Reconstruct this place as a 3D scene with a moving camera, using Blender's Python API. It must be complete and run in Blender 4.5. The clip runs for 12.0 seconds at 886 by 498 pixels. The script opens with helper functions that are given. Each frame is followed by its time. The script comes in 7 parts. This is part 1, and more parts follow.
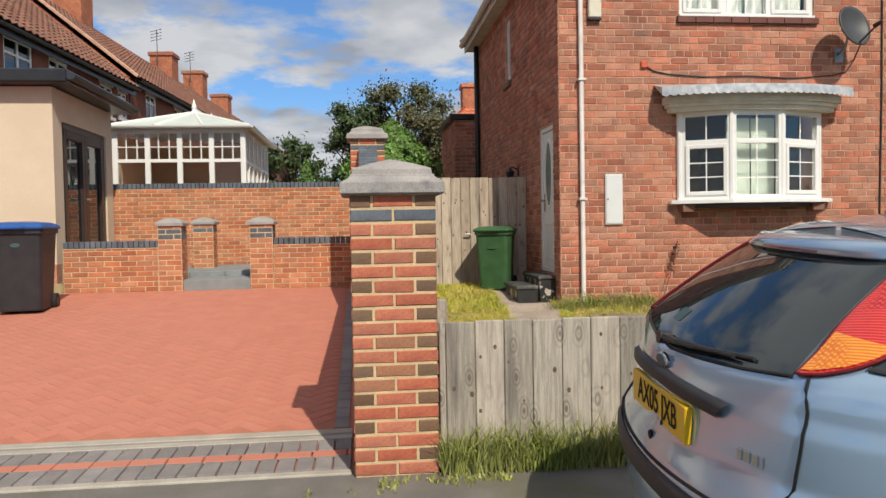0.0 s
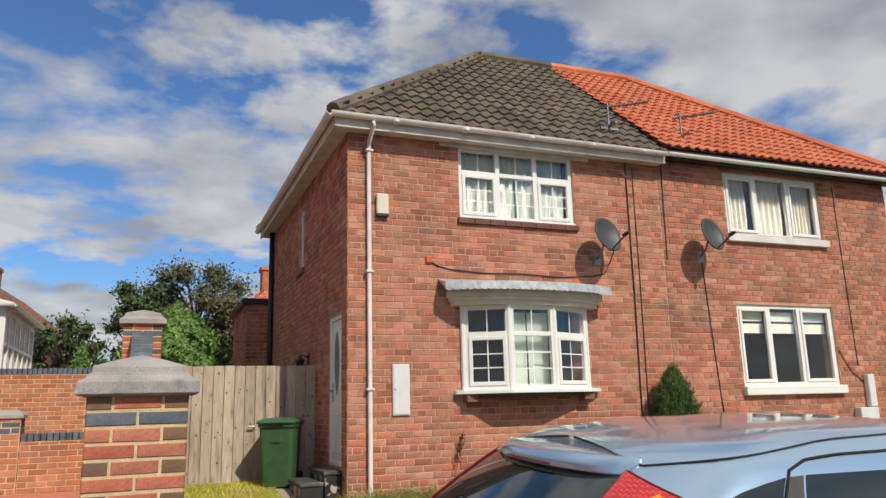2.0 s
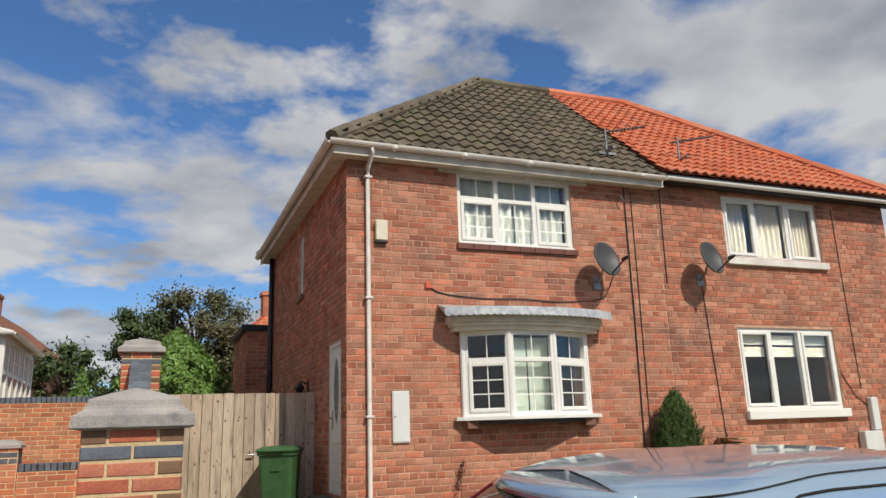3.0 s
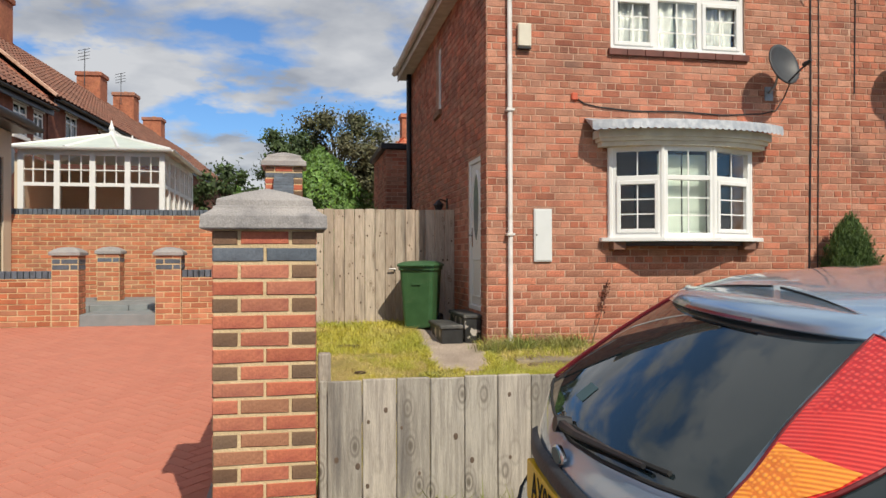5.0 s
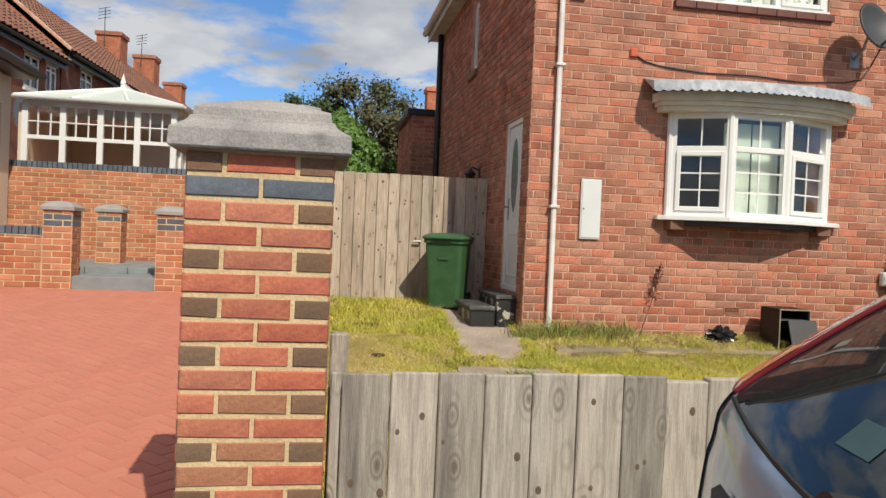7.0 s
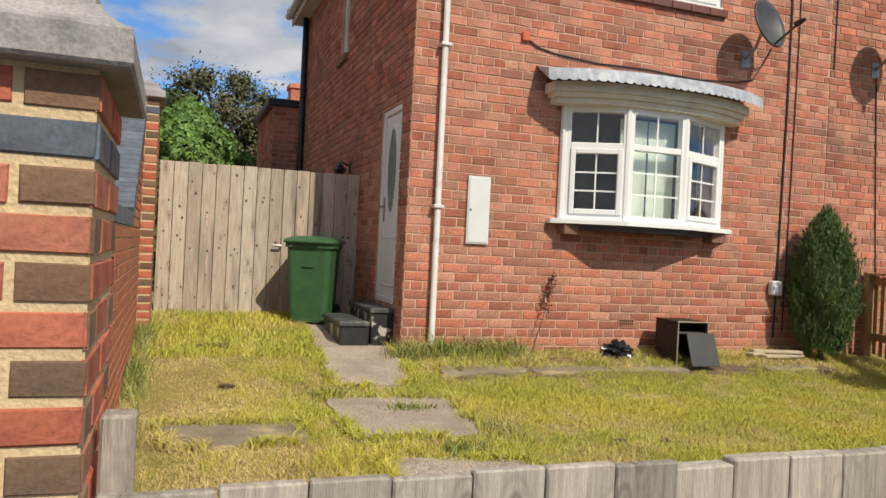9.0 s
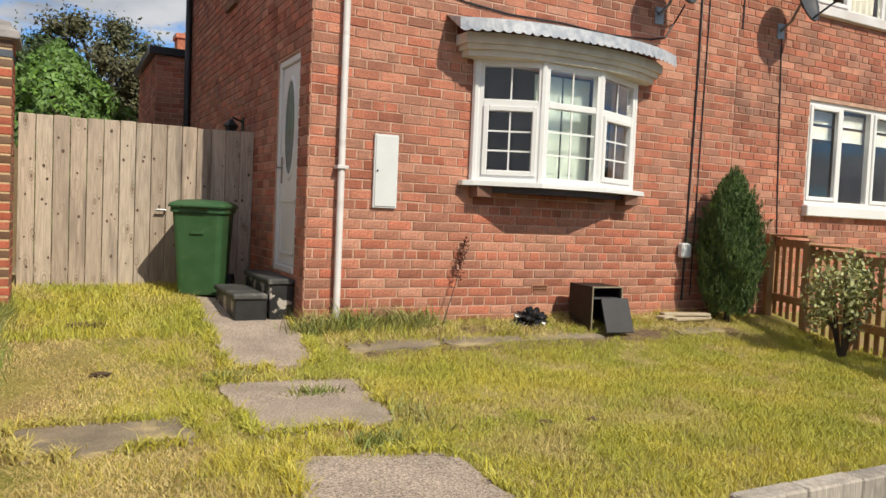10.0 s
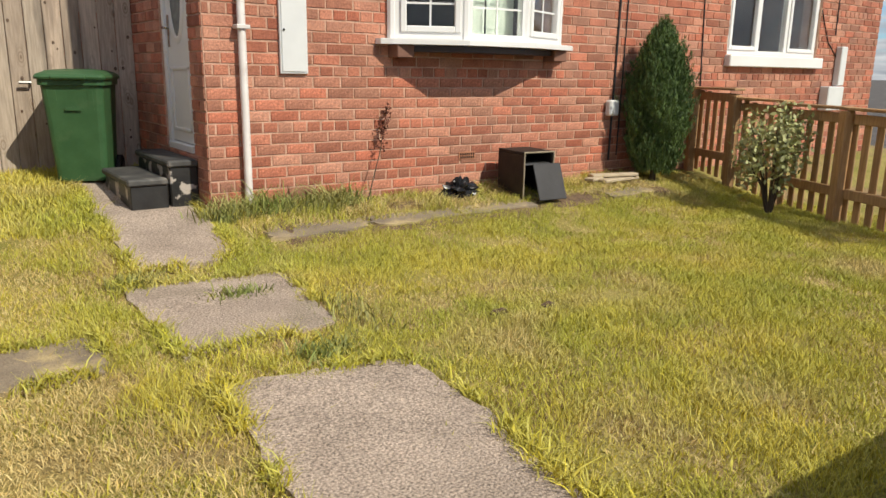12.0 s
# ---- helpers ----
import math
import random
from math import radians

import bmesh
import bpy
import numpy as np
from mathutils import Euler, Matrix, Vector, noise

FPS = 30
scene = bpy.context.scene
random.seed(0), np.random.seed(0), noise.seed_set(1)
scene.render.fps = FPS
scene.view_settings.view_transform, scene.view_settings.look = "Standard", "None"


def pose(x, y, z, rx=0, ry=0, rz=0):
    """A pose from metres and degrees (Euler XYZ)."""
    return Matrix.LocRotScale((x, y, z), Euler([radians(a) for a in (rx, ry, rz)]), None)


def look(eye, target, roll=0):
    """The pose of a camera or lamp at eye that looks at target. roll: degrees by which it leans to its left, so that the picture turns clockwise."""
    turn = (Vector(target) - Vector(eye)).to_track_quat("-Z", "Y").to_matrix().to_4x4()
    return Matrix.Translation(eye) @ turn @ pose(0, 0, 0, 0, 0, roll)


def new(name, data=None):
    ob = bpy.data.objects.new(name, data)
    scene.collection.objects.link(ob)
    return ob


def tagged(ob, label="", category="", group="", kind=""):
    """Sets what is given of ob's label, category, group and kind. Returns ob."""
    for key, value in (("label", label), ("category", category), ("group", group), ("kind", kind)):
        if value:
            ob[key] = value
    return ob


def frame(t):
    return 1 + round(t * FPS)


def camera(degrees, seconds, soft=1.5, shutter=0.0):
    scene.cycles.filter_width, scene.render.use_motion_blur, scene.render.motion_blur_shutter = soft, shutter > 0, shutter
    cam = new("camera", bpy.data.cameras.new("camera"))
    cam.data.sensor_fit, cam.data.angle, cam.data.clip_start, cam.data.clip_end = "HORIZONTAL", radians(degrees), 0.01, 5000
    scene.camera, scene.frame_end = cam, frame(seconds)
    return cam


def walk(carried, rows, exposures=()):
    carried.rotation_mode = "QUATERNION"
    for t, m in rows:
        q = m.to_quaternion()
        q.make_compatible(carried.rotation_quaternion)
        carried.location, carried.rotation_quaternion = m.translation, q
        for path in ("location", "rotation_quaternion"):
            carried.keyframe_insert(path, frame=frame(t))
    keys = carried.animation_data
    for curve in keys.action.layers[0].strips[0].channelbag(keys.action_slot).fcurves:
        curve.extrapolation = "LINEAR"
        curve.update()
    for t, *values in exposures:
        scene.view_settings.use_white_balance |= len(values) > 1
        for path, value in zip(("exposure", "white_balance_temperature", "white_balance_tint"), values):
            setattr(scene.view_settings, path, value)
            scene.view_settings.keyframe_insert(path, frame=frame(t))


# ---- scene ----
cam = camera(61.8, 12.0)
PATH = [
    (0, (-0.166, 1.083, 1.324), (0.055, 3.070, 1.263), -1.0),
    (0.5, (-0.069, 1.091, 1.339), (0.430, 3.027, 1.302), -1.0),
    (1, (-0.002, 1.088, 1.365), (0.603, 2.994, 1.396), -1.15),
    (1.5, (0.030, 1.068, 1.404), (0.703, 2.940, 1.615), -1.15),
    (2, (0.043, 1.106, 1.406), (0.766, 2.923, 1.822), -1.5),
    (2.5, (0.067, 1.109, 1.43), (0.802, 2.893, 1.956), -1.6),
    (3, (0.065, 1.087, 1.439), (0.782, 2.892, 1.916), -1.9),
    (3.5, (0.121, 1.090, 1.402), (0.726, 2.975, 1.682), -3.0),
    (3.7, (0.14, 1.123, 1.415), (0.675, 3.04, 1.606), -3.1),
    (5.5, (0.170, 1.858, 1.341), (0.507, 3.829, 1.355), 0.7),
    (6, (0.175, 2.124, 1.296), (0.475, 4.102, 1.295), 1.43),
    (6.5, (0.185, 2.379, 1.270), (0.483, 4.357, 1.242), 1.95),
    (8.3, (0.257, 3.319, 1.234), (0.794, 5.246, 1.229), 3.0),
    (8.5, (0.286, 3.435, 1.23), (0.861, 5.35, 1.236), 2.9),
    (9, (0.351, 3.712, 1.243), (1.035, 5.591, 1.245), 2.8),
    (9.5, (0.394, 3.988, 1.276), (1.269, 5.786, 1.278), 2.5),
    (10, (0.476, 4.188, 1.284), (1.409, 5.954, 1.189), 2.5),
    (10.5, (0.521, 4.332, 1.315), (1.425, 6.103, 1.099), 2.6),
    (11, (0.494, 4.549, 1.315), (1.354, 6.324, 0.984), 2.3),
    (11.5, (0.516, 4.722, 1.321), (1.477, 6.414, 0.86), 1.6),
    (12, (0.547, 4.748, 1.353), (1.688, 6.322, 0.884), 0.9),
]
walk(cam, [(t, look(eye, target, roll)) for t, eye, target, roll in PATH], [(0, -0.06), (1, -0.06), (2, -0.14), (3.2, -0.18), (5, -0.05), (9, -0.04), (10.5, 0), (12, 0.03)])
# ---- body ----
# ---- world and sun ----
world = bpy.data.worlds.new("sky")
scene.world = world
world.use_nodes = True
wn, wl = world.node_tree.nodes, world.node_tree.links
SUN_DIR = Vector((-0.27, 0.963, -0.97)).normalized()
elev = math.asin(-SUN_DIR.z)
sky = wn.new("ShaderNodeTexSky")
sky.sky_type, sky.sun_disc = "NISHITA", False
sky.sun_elevation, sky.sun_rotation = elev, math.atan2(-SUN_DIR.x, -SUN_DIR.y)
sky.ozone_density, sky.dust_density = 2.5, 0.4
tc = wn.new("ShaderNodeTexCoord")
sep = wn.new("ShaderNodeSeparateXYZ")
wl.new(tc.outputs["Generated"], sep.inputs[0])


def wmath(op, a, b=None):
    n = wn.new("ShaderNodeMath")
    n.operation = op
    for i, v in enumerate((a, b)):
        if v is None:
            continue
        if isinstance(v, (int, float)):
            n.inputs[i].default_value = v
        else:
            wl.new(v, n.inputs[i])
    return n.outputs[0]


zz = wmath("ADD", wmath("MAXIMUM", sep.outputs[2], 0.0), 0.16)
comb = wn.new("ShaderNodeCombineXYZ")
wl.new(wmath("DIVIDE", sep.outputs[0], zz), comb.inputs[0])
wl.new(wmath("DIVIDE", sep.outputs[1], zz), comb.inputs[1])
cl1 = wn.new("ShaderNodeTexNoise")
cl1.inputs["Scale"].default_value, cl1.inputs["Detail"].default_value, cl1.inputs["Roughness"].default_value = 1.35, 10, 0.53
cl1.inputs["Distortion"].default_value = 0.25
cmap = wn.new("ShaderNodeMapping")
cmap.inputs["Location"].default_value = (2.2, 5.1, 0.4)
wl.new(comb.outputs[0], cmap.inputs[0])
wl.new(cmap.outputs[0], cl1.inputs["Vector"])
cramp = wn.new("ShaderNodeValToRGB")
cramp.color_ramp.elements[0].position, cramp.color_ramp.elements[1].position = 0.42, 0.51
wl.new(cl1.outputs["Fac"], cramp.inputs[0])
cl2 = wn.new("ShaderNodeTexNoise")
cl2.inputs["Scale"].default_value, cl2.inputs["Detail"].default_value = 2.6, 6
wl.new(cmap.outputs[0], cl2.inputs["Vector"])
cshade = wn.new("ShaderNodeValToRGB")
cshade.color_ramp.elements[0].position, cshade.color_ramp.elements[1].position = 0.35, 0.62
cshade.color_ramp.elements[0].color, cshade.color_ramp.elements[1].color = (3.6, 3.8, 4.2, 1), (6.9, 6.9, 6.9, 1)
wl.new(cl2.outputs["Fac"], cshade.inputs[0])
wmix = wn.new("ShaderNodeMix")
wmix.data_type = "RGBA"
cl3 = wn.new("ShaderNodeTexNoise")
cl3.inputs["Scale"].default_value, cl3.inputs["Detail"].default_value, cl3.inputs["Roughness"].default_value = 1.9, 9, 0.55
cmap3 = wn.new("ShaderNodeMapping")
cmap3.inputs["Location"].default_value = (7.3, 1.9, 2.2)
wl.new(comb.outputs[0], cmap3.inputs[0])
wl.new(cmap3.outputs[0], cl3.inputs["Vector"])
cramp3 = wn.new("ShaderNodeValToRGB")
cramp3.color_ramp.elements[0].position, cramp3.color_ramp.elements[1].position = 0.50, 0.57
wl.new(cl3.outputs["Fac"], cramp3.inputs[0])
wl.new(wmath("MULTIPLY", wmath("MAXIMUM", cramp.outputs[0], cramp3.outputs[0]), 0.93), wmix.inputs[0])
tint = wn.new("ShaderNodeMix")
tint.data_type, tint.blend_type = "RGBA", "MULTIPLY"
tint.inputs[0].default_value = 1.0
tint.inputs[7].default_value = (0.74, 1.04, 1.36, 1)
wl.new(sky.outputs[0], tint.inputs[6])
wl.new(tint.outputs[2], wmix.inputs[6])
wl.new(cshade.outputs[0], wmix.inputs[7])
wl.new(wmix.outputs[2], wn["Background"].inputs[0])
wn["Background"].inputs[1].default_value = 0.10
sun_data = bpy.data.lights.new("sun", "SUN")
sun_data.energy, sun_data.angle, sun_data.color = 4.35, radians(0.53), (1.0, 0.915, 0.76)
sun = new("sun", sun_data)
sun.matrix_world = look((0, 0, 30), Vector((0, 0, 30)) + SUN_DIR)


# ---- materials ----
def mat(name, col, rough=0.8, col2=None, scale=8.0, detail=6.0, bump=0.0, bscale=None, metal=0.0, spread=(0.35, 0.65), fine=0.0,
        finescale=120.0, vary=0.0, island=False, stretch=(1, 1, 1), stain=None, stainscale=0.7, stainpos=(0.55, 0.75), spec=0.4, coat=0.0):
    """Two-scale noise colour, optional stain, random tint for each piece, and bump."""
    m = bpy.data.materials.new(name)
    m.use_nodes = True
    n, l = m.node_tree.nodes, m.node_tree.links
    p = n["Principled BSDF"]
    p.inputs["Roughness"].default_value, p.inputs["Metallic"].default_value = rough, metal
    p.inputs["Specular IOR Level"].default_value = spec
    p.inputs["Coat Weight"].default_value = coat
    p.inputs["Coat Roughness"].default_value = 0.06
    tco = n.new("ShaderNodeTexCoord")
    mp = n.new("ShaderNodeMapping")
    mp.inputs["Scale"].default_value = stretch
    l.new(tco.outputs["Object"], mp.inputs[0])
    vec = mp.outputs[0]

    def nz(sc, de=5.0):
        t = n.new("ShaderNodeTexNoise")
        t.inputs["Scale"].default_value, t.inputs["Detail"].default_value = sc, de
        l.new(vec, t.inputs["Vector"])
        return t.outputs["Fac"]

    def mix(kind, fac, a, b):
        x = n.new("ShaderNodeMix")
        x.data_type, x.blend_type = "RGBA", kind
        for i, v in ((0, fac), (6, a), (7, b)):
            if isinstance(v, float):
                x.inputs[i].default_value = v
            elif isinstance(v, tuple):
                x.inputs[i].default_value = (*v, 1)
            else:
                l.new(v, x.inputs[i])
        return x.outputs[2]

    def ramp(v, lo, hi):
        r = n.new("ShaderNodeMapRange")
        r.inputs["From Min"].default_value, r.inputs["From Max"].default_value = lo, hi
        l.new(v, r.inputs["Value"])
        return r.outputs[0]

    c = mix("MIX", ramp(nz(scale, detail), *spread), col, col2 or tuple(v * 0.8 for v in col))
    if stain:
        c = mix("MIX", ramp(nz(stainscale, 4.0), *stainpos), c, stain)
    if fine:
        g = ramp(nz(finescale, 3.0), 0.3, 0.7)
        r = n.new("ShaderNodeMapRange")
        r.inputs["To Min"].default_value, r.inputs["To Max"].default_value = 1 - fine, 1 + fine
        l.new(g, r.inputs["Value"])
        cc = n.new("ShaderNodeCombineColor")
        for i in range(3):
            l.new(r.outputs[0], cc.inputs[i])
        c = mix("MULTIPLY", 1.0, c, cc.outputs[0])
    if vary:
        if island:
            rnd = n.new("ShaderNodeNewGeometry").outputs["Random Per Island"]
        else:
            rnd = n.new("ShaderNodeObjectInfo").outputs["Random"]
        hs = n.new("ShaderNodeHueSaturation")
        r = n.new("ShaderNodeMapRange")
        r.inputs["To Min"].default_value, r.inputs["To Max"].default_value = 1 - vary, 1 + vary
        l.new(rnd, r.inputs["Value"])
        l.new(r.outputs[0], hs.inputs["Value"])
        mm = n.new("ShaderNodeMath")
        mm.operation, mm.inputs[1].default_value = "MULTIPLY", 7.31
        l.new(rnd, mm.inputs[0])
        fr = n.new("ShaderNodeMath")
        fr.operation = "FRACT"
        l.new(mm.outputs[0], fr.inputs[0])
        r2 = n.new("ShaderNodeMapRange")
        r2.inputs["To Min"].default_value, r2.inputs["To Max"].default_value = 0.5 - vary * 0.022, 0.5 + vary * 0.022
        l.new(fr.outputs[0], r2.inputs["Value"])
        l.new(r2.outputs[0], hs.inputs["Hue"])
        r3 = n.new("ShaderNodeMapRange")
        r3.inputs["To Min"].default_value, r3.inputs["To Max"].default_value = 1.0, 1 - vary * 0.6
        l.new(fr.outputs[0], r3.inputs["Value"])
        l.new(r3.outputs[0], hs.inputs["Saturation"])
        l.new(c, hs.inputs["Color"])
        c = hs.outputs[0]
    l.new(c, p.inputs["Base Color"])
    if bump:
        b = n.new("ShaderNodeBump")
        b.inputs["Strength"].default_value, b.inputs["Distance"].default_value = bump, 0.01
        l.new(nz(bscale or scale * 6, 6.0), b.inputs["Height"])
        l.new(b.outputs[0], p.inputs["Normal"])
    return m


def glass_mat(name, tint, rough=0.01, trans=1.0):
    m = bpy.data.materials.new(name)
    m.use_nodes = True
    p = m.node_tree.nodes["Principled BSDF"]
    p.inputs["Base Color"].default_value = (*tint, 1)
    p.inputs["Roughness"].default_value, p.inputs["Transmission Weight"].default_value = rough, trans
    p.inputs["IOR"].default_value = 1.5
    return m


M = {
    "brick_old": mat("brick_old", (0.48, 0.174, 0.094), 0.9, (0.35, 0.123, 0.068), 6, bump=1.0, bscale=45, fine=0.26, finescale=75, vary=0.29,
                     stain=(0.19, 0.085, 0.06), stainscale=1.3, stainpos=(0.55, 0.78)),
    "brick_old_i": mat("brick_old_i", (0.48, 0.174, 0.094), 0.9, (0.35, 0.123, 0.068), 6, bump=1.0, bscale=45, fine=0.26, finescale=75, vary=0.29,
                       island=True, stain=(0.19, 0.085, 0.06), stainscale=1.3, stainpos=(0.55, 0.78)),
    "mortar_old": mat("mortar_old", (0.60, 0.385, 0.285), 0.95, (0.42, 0.25, 0.175), 7, bump=0.6, bscale=70, fine=0.12),
    "brick_red": mat("brick_red", (0.50, 0.155, 0.075), 0.85, (0.36, 0.092, 0.056), 9, bump=0.5, bscale=55, fine=0.14, vary=0.16,
                     stain=(0.55, 0.42, 0.32), stainscale=7, stainpos=(0.7, 0.82)),
    "brick_brown": mat("brick_brown", (0.21, 0.12, 0.068), 0.88, (0.155, 0.09, 0.055), 9, bump=0.5, bscale=55, fine=0.14, vary=0.2),
    "brick_buff": mat("brick_buff", (0.42, 0.19, 0.10), 0.88, (0.36, 0.15, 0.08), 9, bump=0.5, bscale=55, fine=0.14, vary=0.15),
    "brick_blue": mat("brick_blue", (0.125, 0.15, 0.185), 0.6, (0.085, 0.10, 0.125), 10, bump=0.3, bscale=50, fine=0.15, vary=0.2,
                      stain=(0.06, 0.06, 0.065), stainscale=9, stainpos=(0.6, 0.75)),
    "brick_new": mat("brick_new", (0.50, 0.175, 0.072), 0.85, (0.40, 0.13, 0.058), 6, bump=0.4, bscale=55, fine=0.12, vary=0.22, island=True),
    "mortar_new": mat("mortar_new", (0.66, 0.50, 0.30), 0.95, (0.55, 0.41, 0.24), 6, bump=0.6, bscale=80, fine=0.1),
    "capstone": mat("capstone", (0.37, 0.345, 0.33), 0.9, (0.28, 0.265, 0.26), 5, bump=0.55, bscale=45, fine=0.2, finescale=160,
                    stain=(0.14, 0.135, 0.14), stainscale=4.5, stainpos=(0.56, 0.72)),
    "upvc": mat("upvc", (0.80, 0.80, 0.79), 0.35, (0.76, 0.76, 0.74), 3, fine=0.03),
    "white_pipe": mat("white_pipe", (0.74, 0.72, 0.70), 0.5, (0.62, 0.58, 0.55), 4, stain=(0.5, 0.43, 0.38), stainscale=5, stainpos=(0.62, 0.8)),
    "cream_wood": mat("cream_wood", (0.70, 0.66, 0.55), 0.6, (0.60, 0.55, 0.45), 6, bump=0.15),
    "soffit": mat("soffit", (0.62, 0.59, 0.53), 0.7, (0.48, 0.45, 0.40), 5),
    "lead": mat("lead", (0.34, 0.37, 0.42), 0.5, (0.52, 0.54, 0.57), 14, bump=0.4, bscale=30, metal=0.1),
    "tile_dark": mat("tile_dark", (0.15, 0.115, 0.08), 0.9, (0.105, 0.085, 0.062), 3, bump=0.5, bscale=40, fine=0.2, vary=0.3, island=True,
                     stain=(0.10, 0.105, 0.045), stainscale=2.2, stainpos=(0.55, 0.75)),
    "tile_orange": mat("tile_orange", (0.56, 0.155, 0.065), 0.8, (0.47, 0.12, 0.055), 3, bump=0.3, bscale=40, fine=0.1, vary=0.14, island=True),
    "tile_brown": mat("tile_brown", (0.24, 0.105, 0.065), 0.85, (0.18, 0.08, 0.055), 3, bump=0.4, bscale=40, fine=0.12, vary=0.2, island=True),
    "timber": mat("timber", (0.54, 0.44, 0.34), 0.85, (0.40, 0.32, 0.245), 9, bump=0.5, bscale=30, fine=0.1, vary=0.2, stretch=(7, 7, 0.55),
                  stain=(0.21, 0.17, 0.135), stainscale=1.6, stainpos=(0.56, 0.74)),
    "timber_grey": mat("timber_grey", (0.45, 0.40, 0.33), 0.88, (0.31, 0.27, 0.225), 9, bump=0.6, bscale=32, fine=0.16, vary=0.32, stretch=(8, 8, 0.6),
                       stain=(0.17, 0.15, 0.135), stainscale=1.5, stainpos=(0.55, 0.72)),
    "timber_brown": mat("timber_brown", (0.47, 0.29, 0.13), 0.8, (0.34, 0.20, 0.09), 8, bump=0.4, bscale=30, fine=0.1, vary=0.15, stretch=(7, 7, 0.6)),
    "knot": mat("knot", (0.10, 0.07, 0.05), 0.9, (0.16, 0.11, 0.08), 30),
    "lawn": mat("lawn", (0.31, 0.26, 0.08), 0.95, (0.20, 0.19, 0.035), 2.2, bump=1.0, bscale=60, fine=0.35, finescale=70,
                stain=(0.27, 0.19, 0.09), stainscale=1.6, stainpos=(0.48, 0.66)),
    "blade": mat("blade", (0.56, 0.48, 0.04), 0.75, (0.40, 0.41, 0.028), 1.4, vary=0.32, island=True, stain=(0.56, 0.45, 0.14), stainscale=1.0,
                 stainpos=(0.54, 0.68)),
    "straw": mat("straw", (0.68, 0.54, 0.20), 0.85, (0.48, 0.36, 0.12), 2, vary=0.3, island=True),
    "weed": mat("weed", (0.20, 0.25, 0.035), 0.7, (0.36, 0.34, 0.09), 2, vary=0.35, island=True),
    "concrete_path": mat("concrete_path", (0.46, 0.375, 0.305), 0.95, (0.35, 0.285, 0.23), 3, bump=1.0, bscale=110, fine=0.58, finescale=100,
                         stain=(0.24, 0.21, 0.15), stainscale=1.6, stainpos=(0.58, 0.78)),
    "paver_grey": mat("paver_grey", (0.30, 0.245, 0.175), 0.95, (0.20, 0.165, 0.12), 4, bump=0.6, bscale=80, fine=0.2, stain=(0.45, 0.36, 0.2),
                      stainscale=3.5, stainpos=(0.5, 0.62)),
    "asphalt": mat("asphalt", (0.11, 0.10, 0.095), 0.95, (0.075, 0.07, 0.065), 4, bump=0.7, bscale=150, fine=0.3, finescale=160,
                   stain=(0.17, 0.155, 0.135), stainscale=0.9),
    "footway": mat("footway", (0.20, 0.185, 0.165), 0.95, (0.15, 0.14, 0.125), 3, bump=0.7, bscale=140, fine=0.25, finescale=150,
                   stain=(0.13, 0.125, 0.07), stainscale=1.2, stainpos=(0.55, 0.75)),
    "kerb": mat("kerb", (0.45, 0.41, 0.35), 0.9, (0.36, 0.33, 0.28), 6, bump=0.4, fine=0.12),
    "paviour": mat("paviour", (0.53, 0.20, 0.135), 0.9, (0.50, 0.185, 0.125), 3, bump=0.35, bscale=70, fine=0.06, vary=0.04),
    "paviour_i": mat("paviour_i", (0.53, 0.20, 0.135), 0.9, (0.50, 0.185, 0.125), 3, bump=0.35, bscale=70, fine=0.06, vary=0.04, island=True),
    "paviour_bed": mat("paviour_bed", (0.47, 0.18, 0.12), 0.95, (0.42, 0.16, 0.105), 6, fine=0.1),
    "paviour_grey": mat("paviour_grey", (0.27, 0.245, 0.235), 0.85, (0.22, 0.20, 0.195), 6, bump=0.3, fine=0.12, vary=0.15, island=True),
    "slate": mat("slate", (0.26, 0.28, 0.285), 0.7, (0.20, 0.22, 0.225), 5, bump=0.2, fine=0.1),
    "render_cream": mat("render_cream", (0.68, 0.57, 0.43), 0.9, (0.63, 0.52, 0.39), 3, bump=0.3, bscale=120, fine=0.05),
    "black_plastic": mat("black_plastic", (0.018, 0.018, 0.02), 0.45, (0.028, 0.028, 0.03), 5),
    "fascia_black": mat("fascia_black", (0.02, 0.022, 0.027), 0.35, (0.03, 0.032, 0.036), 5),
    "brown_upvc": mat("brown_upvc", (0.055, 0.035, 0.03), 0.35, (0.04, 0.028, 0.025), 5),
    "bin_green": mat("bin_green", (0.05, 0.125, 0.05), 0.45, (0.036, 0.10, 0.038), 6, fine=0.08, stain=(0.09, 0.15, 0.07), stainscale=5, stainpos=(0.6, 0.85)),
    "bin_black": mat("bin_black", (0.035, 0.036, 0.04), 0.5, (0.026, 0.026, 0.03), 6),
    "bin_blue": mat("bin_blue", (0.02, 0.10, 0.36), 0.4, (0.018, 0.085, 0.30), 6),
    "paint_black": mat("paint_black", (0.018, 0.018, 0.018), 0.4, (0.035, 0.035, 0.035), 6, bump=0.4, bscale=25, stain=(0.46, 0.42, 0.37),
                       stainscale=7.0, stainpos=(0.565, 0.60)),
    "dish": mat("dish", (0.06, 0.065, 0.07), 0.5, (0.05, 0.052, 0.058), 5),
    "metal": mat("metal", (0.30, 0.30, 0.30), 0.45, (0.22, 0.22, 0.22), 8, metal=0.9),
    "white_box": mat("white_box", (0.68, 0.70, 0.70), 0.5, (0.62, 0.64, 0.64), 4),
    "curtain": mat("curtain", (0.60, 0.62, 0.57), 0.95, (0.48, 0.50, 0.46), 9),
